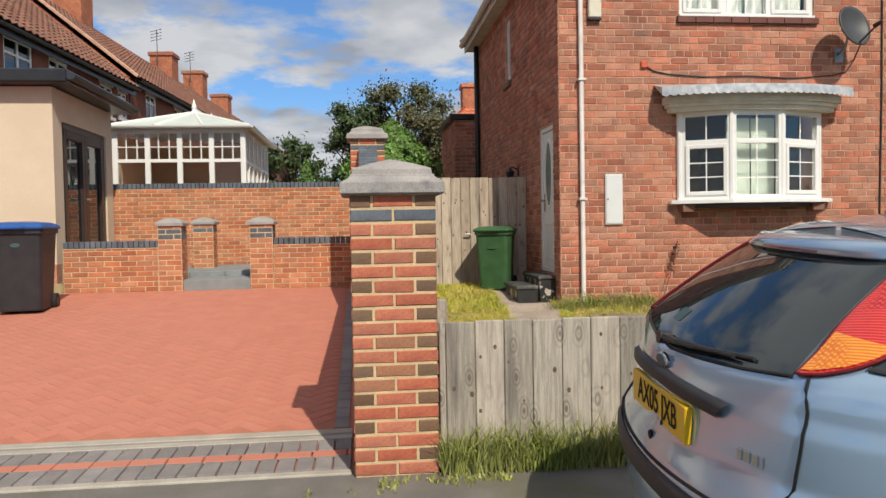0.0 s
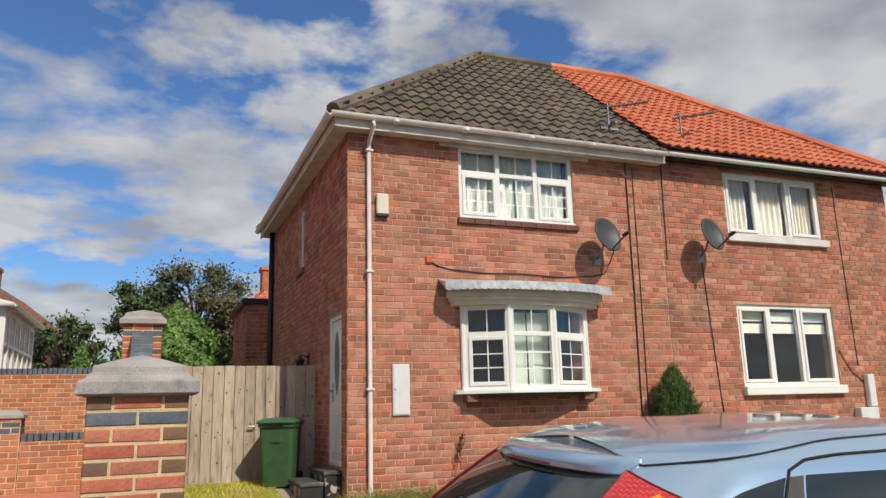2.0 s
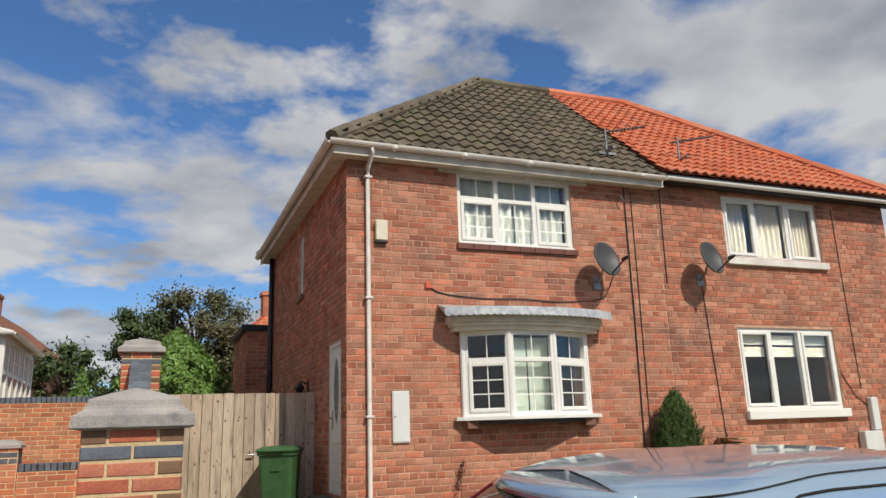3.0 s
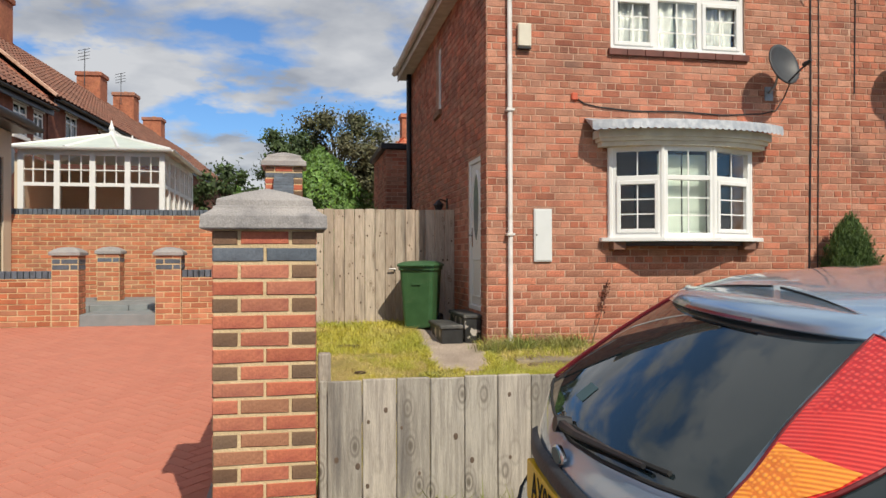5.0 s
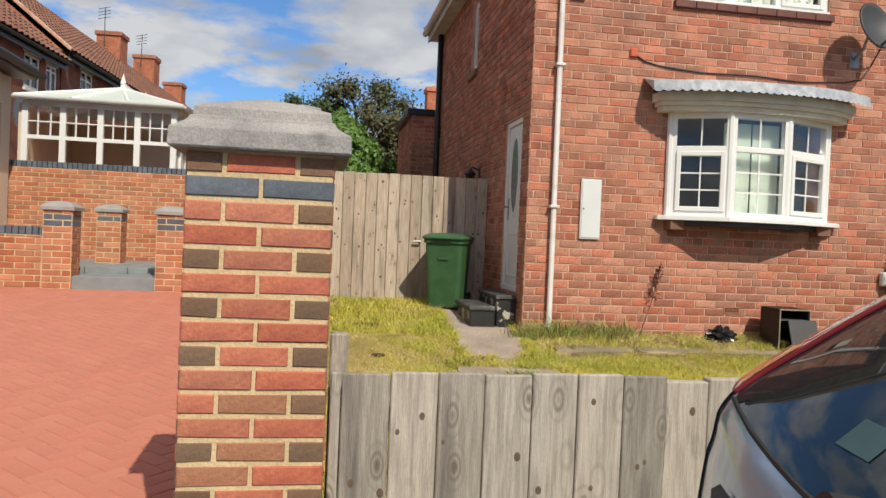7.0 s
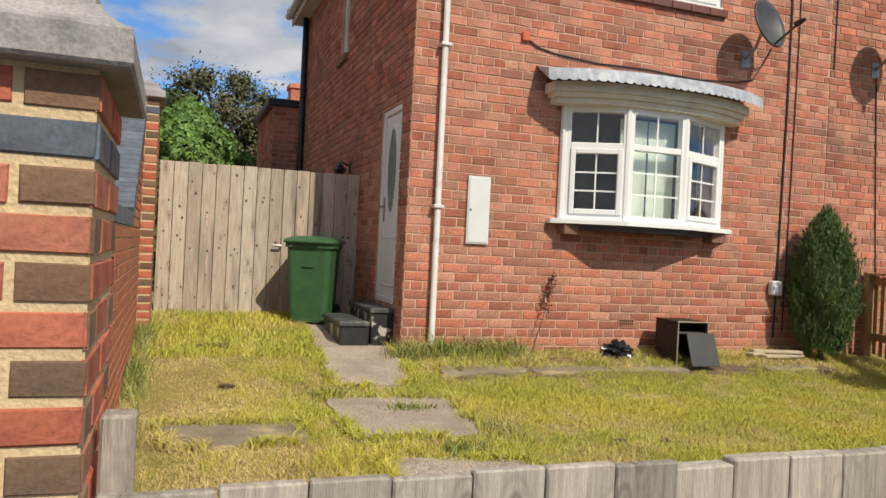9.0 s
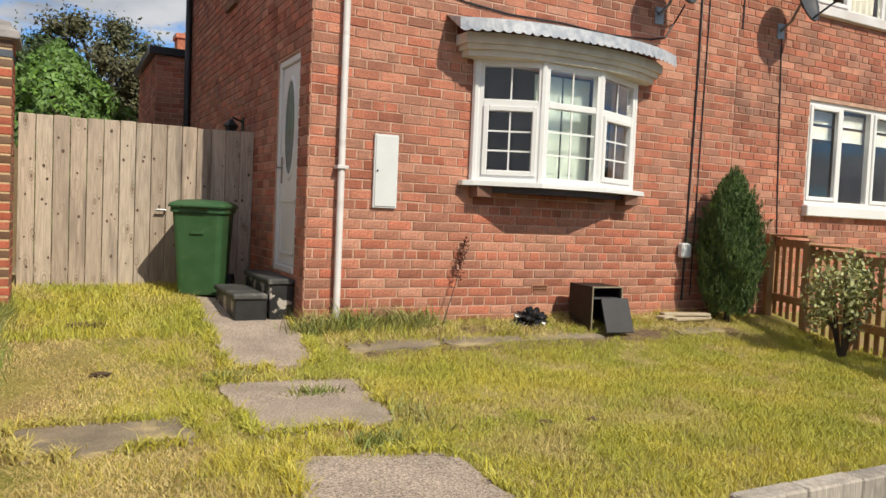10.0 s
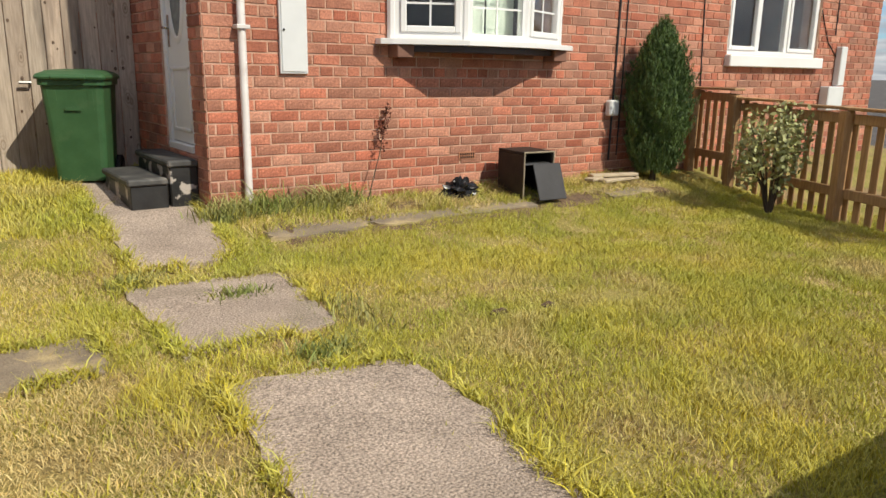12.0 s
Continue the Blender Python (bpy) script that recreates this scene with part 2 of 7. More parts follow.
    "blind": mat("blind", (0.40, 0.46, 0.40), 0.9, (0.36, 0.42, 0.365), 4),
    "beige_curtain": mat("beige_curtain", (0.62, 0.59, 0.50), 0.95, (0.54, 0.51, 0.43), 6),
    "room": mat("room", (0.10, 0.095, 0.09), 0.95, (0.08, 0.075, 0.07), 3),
    "leaf_dark": mat("leaf_dark", (0.085, 0.105, 0.035), 0.6, (0.12, 0.105, 0.045), 0.8, vary=0.45, island=True),
    "leaf_bright": mat("leaf_bright", (0.13, 0.27, 0.03), 0.6, (0.09, 0.19, 0.025), 1.2, vary=0.4, island=True),
    "leaf_conifer": mat("leaf_conifer", (0.09, 0.16, 0.022), 0.65, (0.05, 0.10, 0.015), 6.0, vary=0.45, island=True),
    "leaf_mid": mat("leaf_mid", (0.06, 0.105, 0.025), 0.65, (0.045, 0.08, 0.02), 1.0, vary=0.45, island=True),
    "leaf_shrub": mat("leaf_shrub", (0.30, 0.33, 0.10), 0.6, (0.42, 0.42, 0.17), 5, vary=0.4, island=True),
    "bark": mat("bark", (0.10, 0.075, 0.055), 0.95, (0.07, 0.052, 0.04), 9, bump=0.7),
    "car_paint": mat("car_paint", (0.38, 0.53, 0.70), 0.24, (0.36, 0.51, 0.68), 2, metal=0.55, coat=1.0, fine=0.05, finescale=900),
    "car_trim": mat("car_trim", (0.035, 0.035, 0.038), 0.55, (0.028, 0.028, 0.03), 9, bump=0.15),
    "car_gap": mat("car_gap", (0.006, 0.006, 0.007), 0.8, (0.008, 0.008, 0.008), 9),
    "rubber": mat("rubber", (0.02, 0.02, 0.02), 0.85, (0.028, 0.028, 0.028), 9),
    "lamp_rim": mat("lamp_rim", (0.16, 0.008, 0.01), 0.3, (0.12, 0.007, 0.009), 9),
    "lamp_red": mat("lamp_red", (0.52, 0.012, 0.014), 0.12, (0.42, 0.01, 0.012), 40, bump=0.5, bscale=150, coat=1.0),
    "lamp_amber": mat("lamp_amber", (0.75, 0.20, 0.012), 0.12, (0.62, 0.14, 0.01), 40, bump=0.5, bscale=150, coat=1.0),
    "plate_yellow": mat("plate_yellow", (0.78, 0.47, 0.012), 0.35, (0.72, 0.43, 0.01), 5),
    "chrome": mat("chrome", (0.65, 0.65, 0.66), 0.15, (0.6, 0.6, 0.6), 5, metal=1.0),
    "sticker": mat("sticker", (0.05, 0.10, 0.11), 0.5, (0.04, 0.085, 0.09), 20),
    "orange_tag": mat("orange_tag", (0.62, 0.12, 0.06), 0.6, (0.5, 0.1, 0.05), 20),
    "glass": glass_mat("glass", (0.93, 0.95, 0.95)),
    "tint_glass": glass_mat("tint_glass", (0.22, 0.25, 0.25)),
    "poly": mat("poly", (0.62, 0.68, 0.60), 0.3, (0.55, 0.61, 0.54), 3),
    "bag": mat("bag", (0.012, 0.012, 0.014), 0.25, (0.02, 0.02, 0.022), 9),
    "oldwood": mat("oldwood", (0.40, 0.34, 0.25), 0.9, (0.28, 0.24, 0.17), 9, bump=0.5, stretch=(1, 6, 6)),
    "chimney_pot": mat("chimney_pot", (0.48, 0.30, 0.16), 0.85, (0.40, 0.24, 0.12), 6),
}

# moulded lenses: ribs towards the window, round dimples towards the side
for name, pale in (("lamp_red", (0.80, 0.05, 0.035, 1)), ("lamp_amber", (0.95, 0.36, 0.03, 1))):
    nt = M[name].node_tree
    n, l = nt.nodes, nt.links
    p = n["Principled BSDF"]
    tco = n.new("ShaderNodeTexCoord")
    ribs = n.new("ShaderNodeTexWave")
    ribs.wave_type, ribs.bands_direction = "BANDS", "DIAGONAL"
    ribs.inputs["Scale"].default_value, ribs.inputs["Distortion"].default_value = 38, 0.3
    dots = n.new("ShaderNodeTexVoronoi")
    dots.inputs["Scale"].default_value, dots.inputs["Randomness"].default_value = 95, 0.15
    pick = n.new("ShaderNodeTexNoise")
    pick.inputs["Scale"].default_value, pick.inputs["Detail"].default_value = 7, 1
    dot_r = n.new("ShaderNodeMapRange")
    dot_r.inputs["From Min"].default_value, dot_r.inputs["From Max"].default_value = 0.55, 0.2
    step = n.new("ShaderNodeMapRange")
    step.inputs["From Min"].default_value, step.inputs["From Max"].default_value = 0.48, 0.54
    both = n.new("ShaderNodeMix")
    tone = n.new("ShaderNodeMix")
    tone.data_type = "RGBA"
    for t in (ribs, dots, pick):
        l.new(tco.outputs["Object"], t.inputs["Vector"])
    l.new(pick.outputs["Fac"], step.inputs["Value"])
    l.new(dots.outputs["Distance"], dot_r.inputs["Value"])
    l.new(step.outputs[0], both.inputs[0])
    l.new(ribs.outputs["Fac"], both.inputs[2])
    l.new(dot_r.outputs[0], both.inputs[3])
    old = p.inputs["Base Color"].links[0].from_socket
    l.new(both.outputs[0], tone.inputs[0])
    l.new(old, tone.inputs[6])
    tone.inputs[7].default_value = pale
    l.new(tone.outputs[2], p.inputs["Base Color"])
    b = n.new("ShaderNodeBump")
    b.inputs["Strength"].default_value, b.inputs["Distance"].default_value = 0.35, 0.004
    l.new(both.outputs[0], b.inputs["Height"])
    l.new(b.outputs[0], p.inputs["Normal"])

# knots in weathered boards: rings of darker grain
for name, dark in (("timber", (0.22, 0.16, 0.11, 1)), ("timber_grey", (0.16, 0.135, 0.11, 1))):
    nt = M[name].node_tree
    n, l = nt.nodes, nt.links
    p = n["Principled BSDF"]
    tco = n.new("ShaderNodeTexCoord")
    mp = n.new("ShaderNodeMapping")
    mp.inputs["Scale"].default_value = (9.0, 1.0, 4.2)
    vo = n.new("ShaderNodeTexVoronoi")
    vo.inputs["Scale"].default_value = 1.0
    ring = n.new("ShaderNodeMath")
    ring.operation, ring.inputs[1].default_value = "MULTIPLY", 42.0
    wave = n.new("ShaderNodeMath")
    wave.operation = "SINE"
    fade = n.new("ShaderNodeMapRange")
    fade.inputs["From Min"].default_value, fade.inputs["From Max"].default_value = 0.42, 0.06
    pos = n.new("ShaderNodeMapRange")
    pos.inputs["From Min"].default_value, pos.inputs["From Max"].default_value = -0.4, 1.0
    mul = n.new("ShaderNodeMath")
    mul.operation = "MULTIPLY"
    eye = n.new("ShaderNodeMapRange")
    eye.inputs["From Min"].default_value, eye.inputs["From Max"].default_value = 0.13, 0.07
    top = n.new("ShaderNodeMath")
    top.operation = "MAXIMUM"
    tone = n.new("ShaderNodeMix")
    tone.data_type = "RGBA"
    l.new(tco.outputs["Object"], mp.inputs[0])
    l.new(mp.outputs[0], vo.inputs["Vector"])
    l.new(vo.outputs["Distance"], ring.inputs[0])
    l.new(ring.outputs[0], wave.inputs[0])
    l.new(wave.outputs[0], pos.inputs["Value"])
    l.new(vo.outputs["Distance"], fade.inputs["Value"])
    l.new(pos.outputs[0], mul.inputs[0])
    l.new(fade.outputs[0], mul.inputs[1])
    l.new(vo.outputs["Distance"], eye.inputs["Value"])
    l.new(mul.outputs[0], top.inputs[0])
    l.new(eye.outputs[0], top.inputs[1])
    old = p.inputs["Base Color"].links[0].from_socket
    l.new(top.outputs[0], tone.inputs[0])
    l.new(old, tone.inputs[6])
    tone.inputs[7].default_value = dark
    l.new(tone.outputs[2], p.inputs["Base Color"])


# ---- building helpers ----
def mesh_ob(name, bm, material, parent=None, smooth=False):
    me = bpy.data.meshes.new(name)
    bm.to_mesh(me)
    bm.free()
    me.materials.append(material)
    if smooth:
        me.shade_smooth()
    ob = new(name, me)
    if parent:
        ob.parent = parent
    return ob


def part(name, bm, material, parent, label="", smooth=False):
    ob = mesh_ob(name, bm, material, parent, smooth)
    return tagged(ob, label)


def thing(name, label, category, group="", kind="", at=(0, 0, 0), rz=0):
    ob = new(name)
    ob.matrix_basis = pose(*at, 0, 0, rz)
    return tagged(ob, label, category, group, kind)


def box(bm, x0, x1, y0, y1, z0, z1, bev=0.0, m=None):
    r = bmesh.ops.create_cube(bm, size=1, matrix=Matrix.Translation(((x0 + x1) / 2, (y0 + y1) / 2, (z0 + z1) / 2)) @ Matrix.Diagonal((abs(x1 - x0), abs(y1 - y0), abs(z1 - z0), 1)))
    vs = r["verts"]
    if bev:
        es = list({e for v in vs for e in v.link_edges})
        r = bmesh.ops.bevel(bm, geom=es, offset=bev, segments=1, affect="EDGES")
        vs = list({v for f in r["faces"] for v in f.verts} | {v for v in vs if v.is_valid})
    if m:
        bmesh.ops.transform(bm, matrix=m, verts=vs)
    return vs


def bx(*a, bev=0.0, m=None):
    bm = bmesh.new()
    box(bm, *a, bev=bev, m=m)
    return bm


def tube(bm, pts, r, n=8, caps=True):
    """A round tube along points."""
    pts = [Vector(p) for p in pts]
    rings = []
    for i, p in enumerate(pts):
        d = (pts[min(i + 1, len(pts) - 1)] - pts[max(i - 1, 0)]).normalized()
        a = d.cross(Vector((0, 0, 1)) if abs(d.z) < 0.9 else Vector((1, 0, 0))).normalized()
        b = d.cross(a)
        rr = r[i] if isinstance(r, (list, tuple)) else r
        rings.append([bm.verts.new(p + (a * math.cos(t) + b * math.sin(t)) * rr) for t in [2 * math.pi * k / n for k in range(n)]])
    for a, b in zip(rings, rings[1:]):
        for k in range(n):
            bm.faces.new((a[k], a[(k + 1) % n], b[(k + 1) % n], b[k]))
    if caps:
        bm.faces.new(rings[0][::-1])
        bm.faces.new(rings[-1])
    bmesh.ops.recalc_face_normals(bm, faces=bm.faces)
    return bm


def tb(pts, r, n=8):
    return tube(bmesh.new(), pts, r, n)


def slab_poly(pts, z0, z1, zf=None, bev=0.0):
    """A prism over a plan outline; zf(x, y) lifts it onto sloping ground."""
    bm = bmesh.new()
    lo = [bm.verts.new((x, y, z0 + (zf(x, y) if zf else 0))) for x, y in pts]
    hi = [bm.verts.new((x, y, z1 + (zf(x, y) if zf else 0))) for x, y in pts]
    n = len(pts)
    bm.faces.new(hi)
    bm.faces.new(lo[::-1])
    for i in range(n):
        bm.faces.new((lo[i], lo[(i + 1) % n], hi[(i + 1) % n], hi[i]))
    bmesh.ops.recalc_face_normals(bm, faces=bm.faces)
    if bev:
        bmesh.ops.bevel(bm, geom=[e for e in bm.edges if all(v in hi for v in e.verts)], offset=bev, segments=2, affect="EDGES")
    return bm


def loft(rings, close=True, cap=True):
    """Rings of equal length joined into a skin."""
    bm = bmesh.new()
    vs = [[bm.verts.new(p) for p in ring] for ring in rings]
    n = len(vs[0])
    for a, b in zip(vs, vs[1:]):
        for k in range(n if close else n - 1):
            bm.faces.new((a[k], a[(k + 1) % n], b[(k + 1) % n], b[k]))
    if cap:
        bm.faces.new(vs[0][::-1])
        bm.faces.new(vs[-1])
    bmesh.ops.recalc_face_normals(bm, faces=bm.faces)
    return bm


def panel(u0, u1, v0, v1, holes, depth, place):
    """A wall with real openings. place(u, v, d) gives the world point, d metres behind the face."""
    us = sorted({u0, u1, *[c for h in holes for c in h[:2] if u0 < c < u1]})
    vs = sorted({v0, v1, *[c for h in holes for c in h[2:] if v0 < c < v1]})
    solid = {}
    for i in range(len(us) - 1):
        for j in range(len(vs) - 1):
            cu, cv = (us[i] + us[i + 1]) / 2, (vs[j] + vs[j + 1]) / 2
            solid[i, j] = not any(h[0] < cu < h[1] and h[2] < cv < h[3] for h in holes)
    bm = bmesh.new()
    cache = {}

    def vt(i, j, d):
        if (i, j, d) not in cache:
            cache[i, j, d] = bm.verts.new(place(us[i], vs[j], d))
        return cache[i, j, d]

    for (i, j), s in solid.items():
        if not s:
            continue
        for d in (0, depth):
            bm.faces.new((vt(i, j, d), vt(i + 1, j, d), vt(i + 1, j + 1, d), vt(i, j + 1, d)))
        for (di, dj), (a, b) in {(-1, 0): ((i, j), (i, j + 1)), (1, 0): ((i + 1, j), (i + 1, j + 1)), (0, -1): ((i, j), (i + 1, j)), (0, 1): ((i, j + 1), (i + 1, j + 1))}.items():
            if not solid.get((i + di, j + dj), False):
                bm.faces.new((vt(*a, 0), vt(*b, 0), vt(*b, depth), vt(*a, depth)))
    bmesh.ops.recalc_face_normals(bm, faces=bm.faces)
    return bm


def courses(u0, u1, v0, v1, holes, ch, bl, joint=0.011, header_every=0, jit=0.0, seed=1):
    """Rectangles of bricks laid in courses round openings."""
    rng = random.Random(seed)
    out = []
    j = 0
    v = v0
    while v < v1 - 0.02:
        top = min(v + ch, v1)
        spans = [(u0, u1)]
        for h in holes:
            if h[2] < v + ch * 0.6 and h[3] > v + ch * 0.4:
                spans = [s for a, b in spans for s in ((a, min(b, h[0])), (max(a, h[1]), b)) if s[1] - s[0] > 0.03]
        length = bl / 2 if header_every and j % header_every == header_every - 1 else bl
        off = (bl / 2 if j % 2 else 0) + (bl / 4 if length < bl else 0)
        for a, b in spans:
            k = math.floor((a - u0 - off) / length)
            while u0 + off + k * length < b:
                l, r = max(a, u0 + off + k * length), min(b, u0 + off + (k + 1) * length)
                if r - l > 0.035:
                    e = joint / 2
                    out.append((l + e + rng.uniform(-jit, jit), r - e + rng.uniform(-jit, jit), v + e + rng.uniform(-jit, jit), top - e + rng.uniform(-jit, jit), rng.uniform(0, 0.003)))
                k += 1
        v += ch
        j += 1
    return out


BF = [(4, 5, 6, 7), (0, 1, 5, 4), (1, 2, 6, 5), (2, 3, 7, 6), (3, 0, 4, 7)]


def brick_verts(r, place, proud, bev=0.004):
    l, rr, b, t, dp = r
    back = [(l, b), (rr, b), (rr, t), (l, t)]
    j = [bev + 0.005 * noise.noise((l * 7.3 + k * 3.1, b * 11.7 + t, 2.0 * k)) for k in range(8)]
    front = [(l + j[0], b + j[1]), (rr - j[2], b + j[3]), (rr - j[4], t - j[5]), (l + j[6], t - j[7])]
    return [place(u, v, 0.004) for u, v in back] + [place(u, v, -(proud + dp)) for u, v in front]


def brick_stuff(name, rects, place, material, parent, proud=0.008, label="", flip=False):
    vs, fs = [], []
    for r in rects:
        o = len(vs)
        vs += [tuple(p) for p in brick_verts(r, place, proud)]
        fs += [tuple(o + i for i in (f[::-1] if flip else f)) for f in BF]
    me = bpy.data.meshes.new(name)
    me.from_pydata(vs, [], fs)
    me.materials.append(material)
    ob = new(name, me)
    ob.parent = parent
    return tagged(ob, label, kind="stuff")


def brick_parts(rects, place, material, parent, proud=0.008, name="brick", flip=False):
    """Each brick an object; alike sizes share a mesh."""
    shared = {}
    for r in rects:
        l, rr, b, t, dp = r
        w, h = round(rr - l, 2), round(t - b, 3)
        c = place((l + rr) / 2, (b + t) / 2, 0)
        key = (w, h, material.name)
        if key not in shared:
            vs = [Vector(p) - Vector(c) for p in brick_verts((l, l + w, b, b + h, 0), place, proud)]
            sh = Vector(place((l + rr) / 2, (b + t) / 2, 0)) - Vector(place(l + w / 2, b + h / 2, 0))
            me = bpy.data.meshes.new(name)
            me.from_pydata([tuple(v + sh) for v in vs], [], [f[::-1] if flip else f for f in BF])
            me.materials.append(material)
            shared[key] = me
        ob = new(name, shared[key])
        n = (Vector(place(l, b, 0)) - Vector(place(l, b, 1))).normalized()
        ob.location = Vector(c) + n * dp
        ob.parent = parent


def blades(name, xs, ys, zs, hs, material, parent=None, width=0.006, lean=0.5, seed=3):
    """Many curved grass blades in one mesh: two triangles each."""
    rng = np.random.default_rng(seed)
    n = len(xs)
    a = rng.uniform(0, 2 * np.pi, n)
    d = rng.uniform(0, 2 * np.pi, n)
    w = width * rng.uniform(0.6, 1.4, n)
    ln = hs * lean * rng.uniform(0.2, 1.3, n)
    base = np.stack([xs, ys, zs], 1)
    side = np.stack([np.cos(a) * w, np.sin(a) * w, np.zeros(n)], 1)
    tip = base + np.stack([np.cos(d) * ln, np.sin(d) * ln, hs], 1)
    mid = base + np.stack([np.cos(d) * ln * 0.35, np.sin(d) * ln * 0.35, hs * 0.6], 1)
    v = np.stack([base - side, base + side, mid + side * 0.7, tip, mid - side * 0.7], 1).reshape(-1, 3)
    o = np.arange(n)[:, None] * 5
    f = np.concatenate([o + np.array([[0, 1, 2]]), o + np.array([[0, 2, 4]]), o + np.array([[4, 2, 3]])], 1).reshape(-1, 3)
    me = bpy.data.meshes.new(name)
    me.from_pydata(v.tolist(), [], f.tolist())
    me.materials.append(material)
    ob = new(name, me)
    if parent:
        ob.parent = parent
    return ob


# ---- ground ----
FAR_ORIGIN = Matrix.Translation((0, 1.6, 1.32))  # the far outbuildings are scaled about this point


def gz(x, y):
    """Height of the garden."""
    ys = (4.0, 5.2, 8.8, 9.5, 10.2, 11.0, 12.0, 14.0)
    zs = (0.0, 0.10, 0.12, 0.21, 0.28, 0.36, 0.43, 0.50)
    return float(np.interp(y, ys, zs))


def drive_z(y):
    return float(np.interp(y, (5.0, 5.9, 12.2), (0.0, 0.02, 0.455)))


def sheet(name, xs, ys, zf, material, label, category, kind="structure"):
    bm = bmesh.new()
    grid = [[bm.verts.new((x, y, zf(x, y))) for x in xs] for y in ys]
    for r0, r1 in zip(grid, grid[1:]):
        for k in range(len(xs) - 1):
            bm.faces.new((r0[k], r0[k + 1], r1[k + 1], r1[k]))
    return tagged(mesh_ob(name, bm, material, smooth=True), label, category, kind=kind)


sheet("ground", [-400, -60, -12, 0, 12, 60, 400], [-400, -60, -8, 4, 12, 60, 500], lambda x, y: -0.06, M["asphalt"], "grey asphalt ground reaching far around the houses", "ground")
tagged(mesh_ob("pavement", bx(-30, 30, 3.42, 5.12, -0.2, 0.0, bev=0.01), M["footway"]), "worn grey asphalt pavement along the garden fronts", "pavement", kind="structure")
rg = random.Random(4)
lawn = sheet("lawn", [0.06 + i * 0.13 for i in range(100)], [5.14 + i * 0.13 for i in range(53)],
             lambda x, y: gz(x, y) + 0.02 * noise.noise((x * 1.7, y * 1.7, 0)) + 0.008 * noise.noise((x * 9, y * 9, 3)), M["lawn"], "dry yellow-green front lawn, unmown and patchy", "lawn")
bm = bmesh.new()
box(bm, -30, -0.3, 12.43, 60, -0.1, 0.58)
box(bm, 0.06, 2.4, 12.0, 60, -0.1, 0.4)
tagged(mesh_ob("ground_back", bm, M["paver_grey"]), "grey paved ground behind the garden walls", "ground", kind="structure")

# ---- the house: shell ----
YF, XS, PARTY, XE, YB = 10.14, 2.33, 7.25, 12.2, 16.4
ZB, ZE = 0.05, 5.02
WUP = (3.90, 5.72, 3.93, 4.96)
WBAY = (3.94, 5.70, 1.56, 2.74)
NUP = (8.55, 10.58, 3.98, 5.02)
NLO = (8.55, 10.56, 1.59, 2.86)
DOOR = (10.44, 11.16, 0.70, 2.63)
SWIN = (13.04, 13.5, 3.70, 4.75)
CH, BL = 0.085, 0.242


def front(u, v, d):
    return (u, YF + d, v)


def left_side(u, v, d):
    return (XS + d, u, v)


house = thing("house", "red brick semi-detached house with dark tiled hipped roof", "house")
neighbour = thing("house", "adjoining red brick semi-detached house with orange tiled roof", "house")

wall_front = part("front_wall", panel(XS, PARTY, ZB, ZE, [WUP, WBAY], 0.26, front), M["mortar_old"], house, "weathered red brick front wall with pale mortar")
wall_side = part("side_wall", panel(YF + 0.26, YB, ZB, ZE, [DOOR, SWIN], 0.26, left_side), M["mortar_old"], house, "shaded red brick side wall")
part("back_wall", bx(XS, XE, YB, YB + 0.2, ZB, ZE), M["brick_old"], house)
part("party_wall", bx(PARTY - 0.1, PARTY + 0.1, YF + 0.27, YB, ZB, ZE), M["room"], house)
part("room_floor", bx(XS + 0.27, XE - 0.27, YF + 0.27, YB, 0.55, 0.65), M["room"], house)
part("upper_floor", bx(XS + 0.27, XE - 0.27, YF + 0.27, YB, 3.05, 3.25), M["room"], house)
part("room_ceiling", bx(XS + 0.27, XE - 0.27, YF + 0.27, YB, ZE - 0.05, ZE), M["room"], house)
n_front = part("front_wall", panel(PARTY, XE, ZB, ZE + 0.1, [NUP, NLO], 0.26, front), M["mortar_old"], neighbour, "weathered red brick front wall")
part("side_wall", bx(XE - 0.26, XE, YF + 0.26, YB, ZB, ZE), M["brick_old"], neighbour)


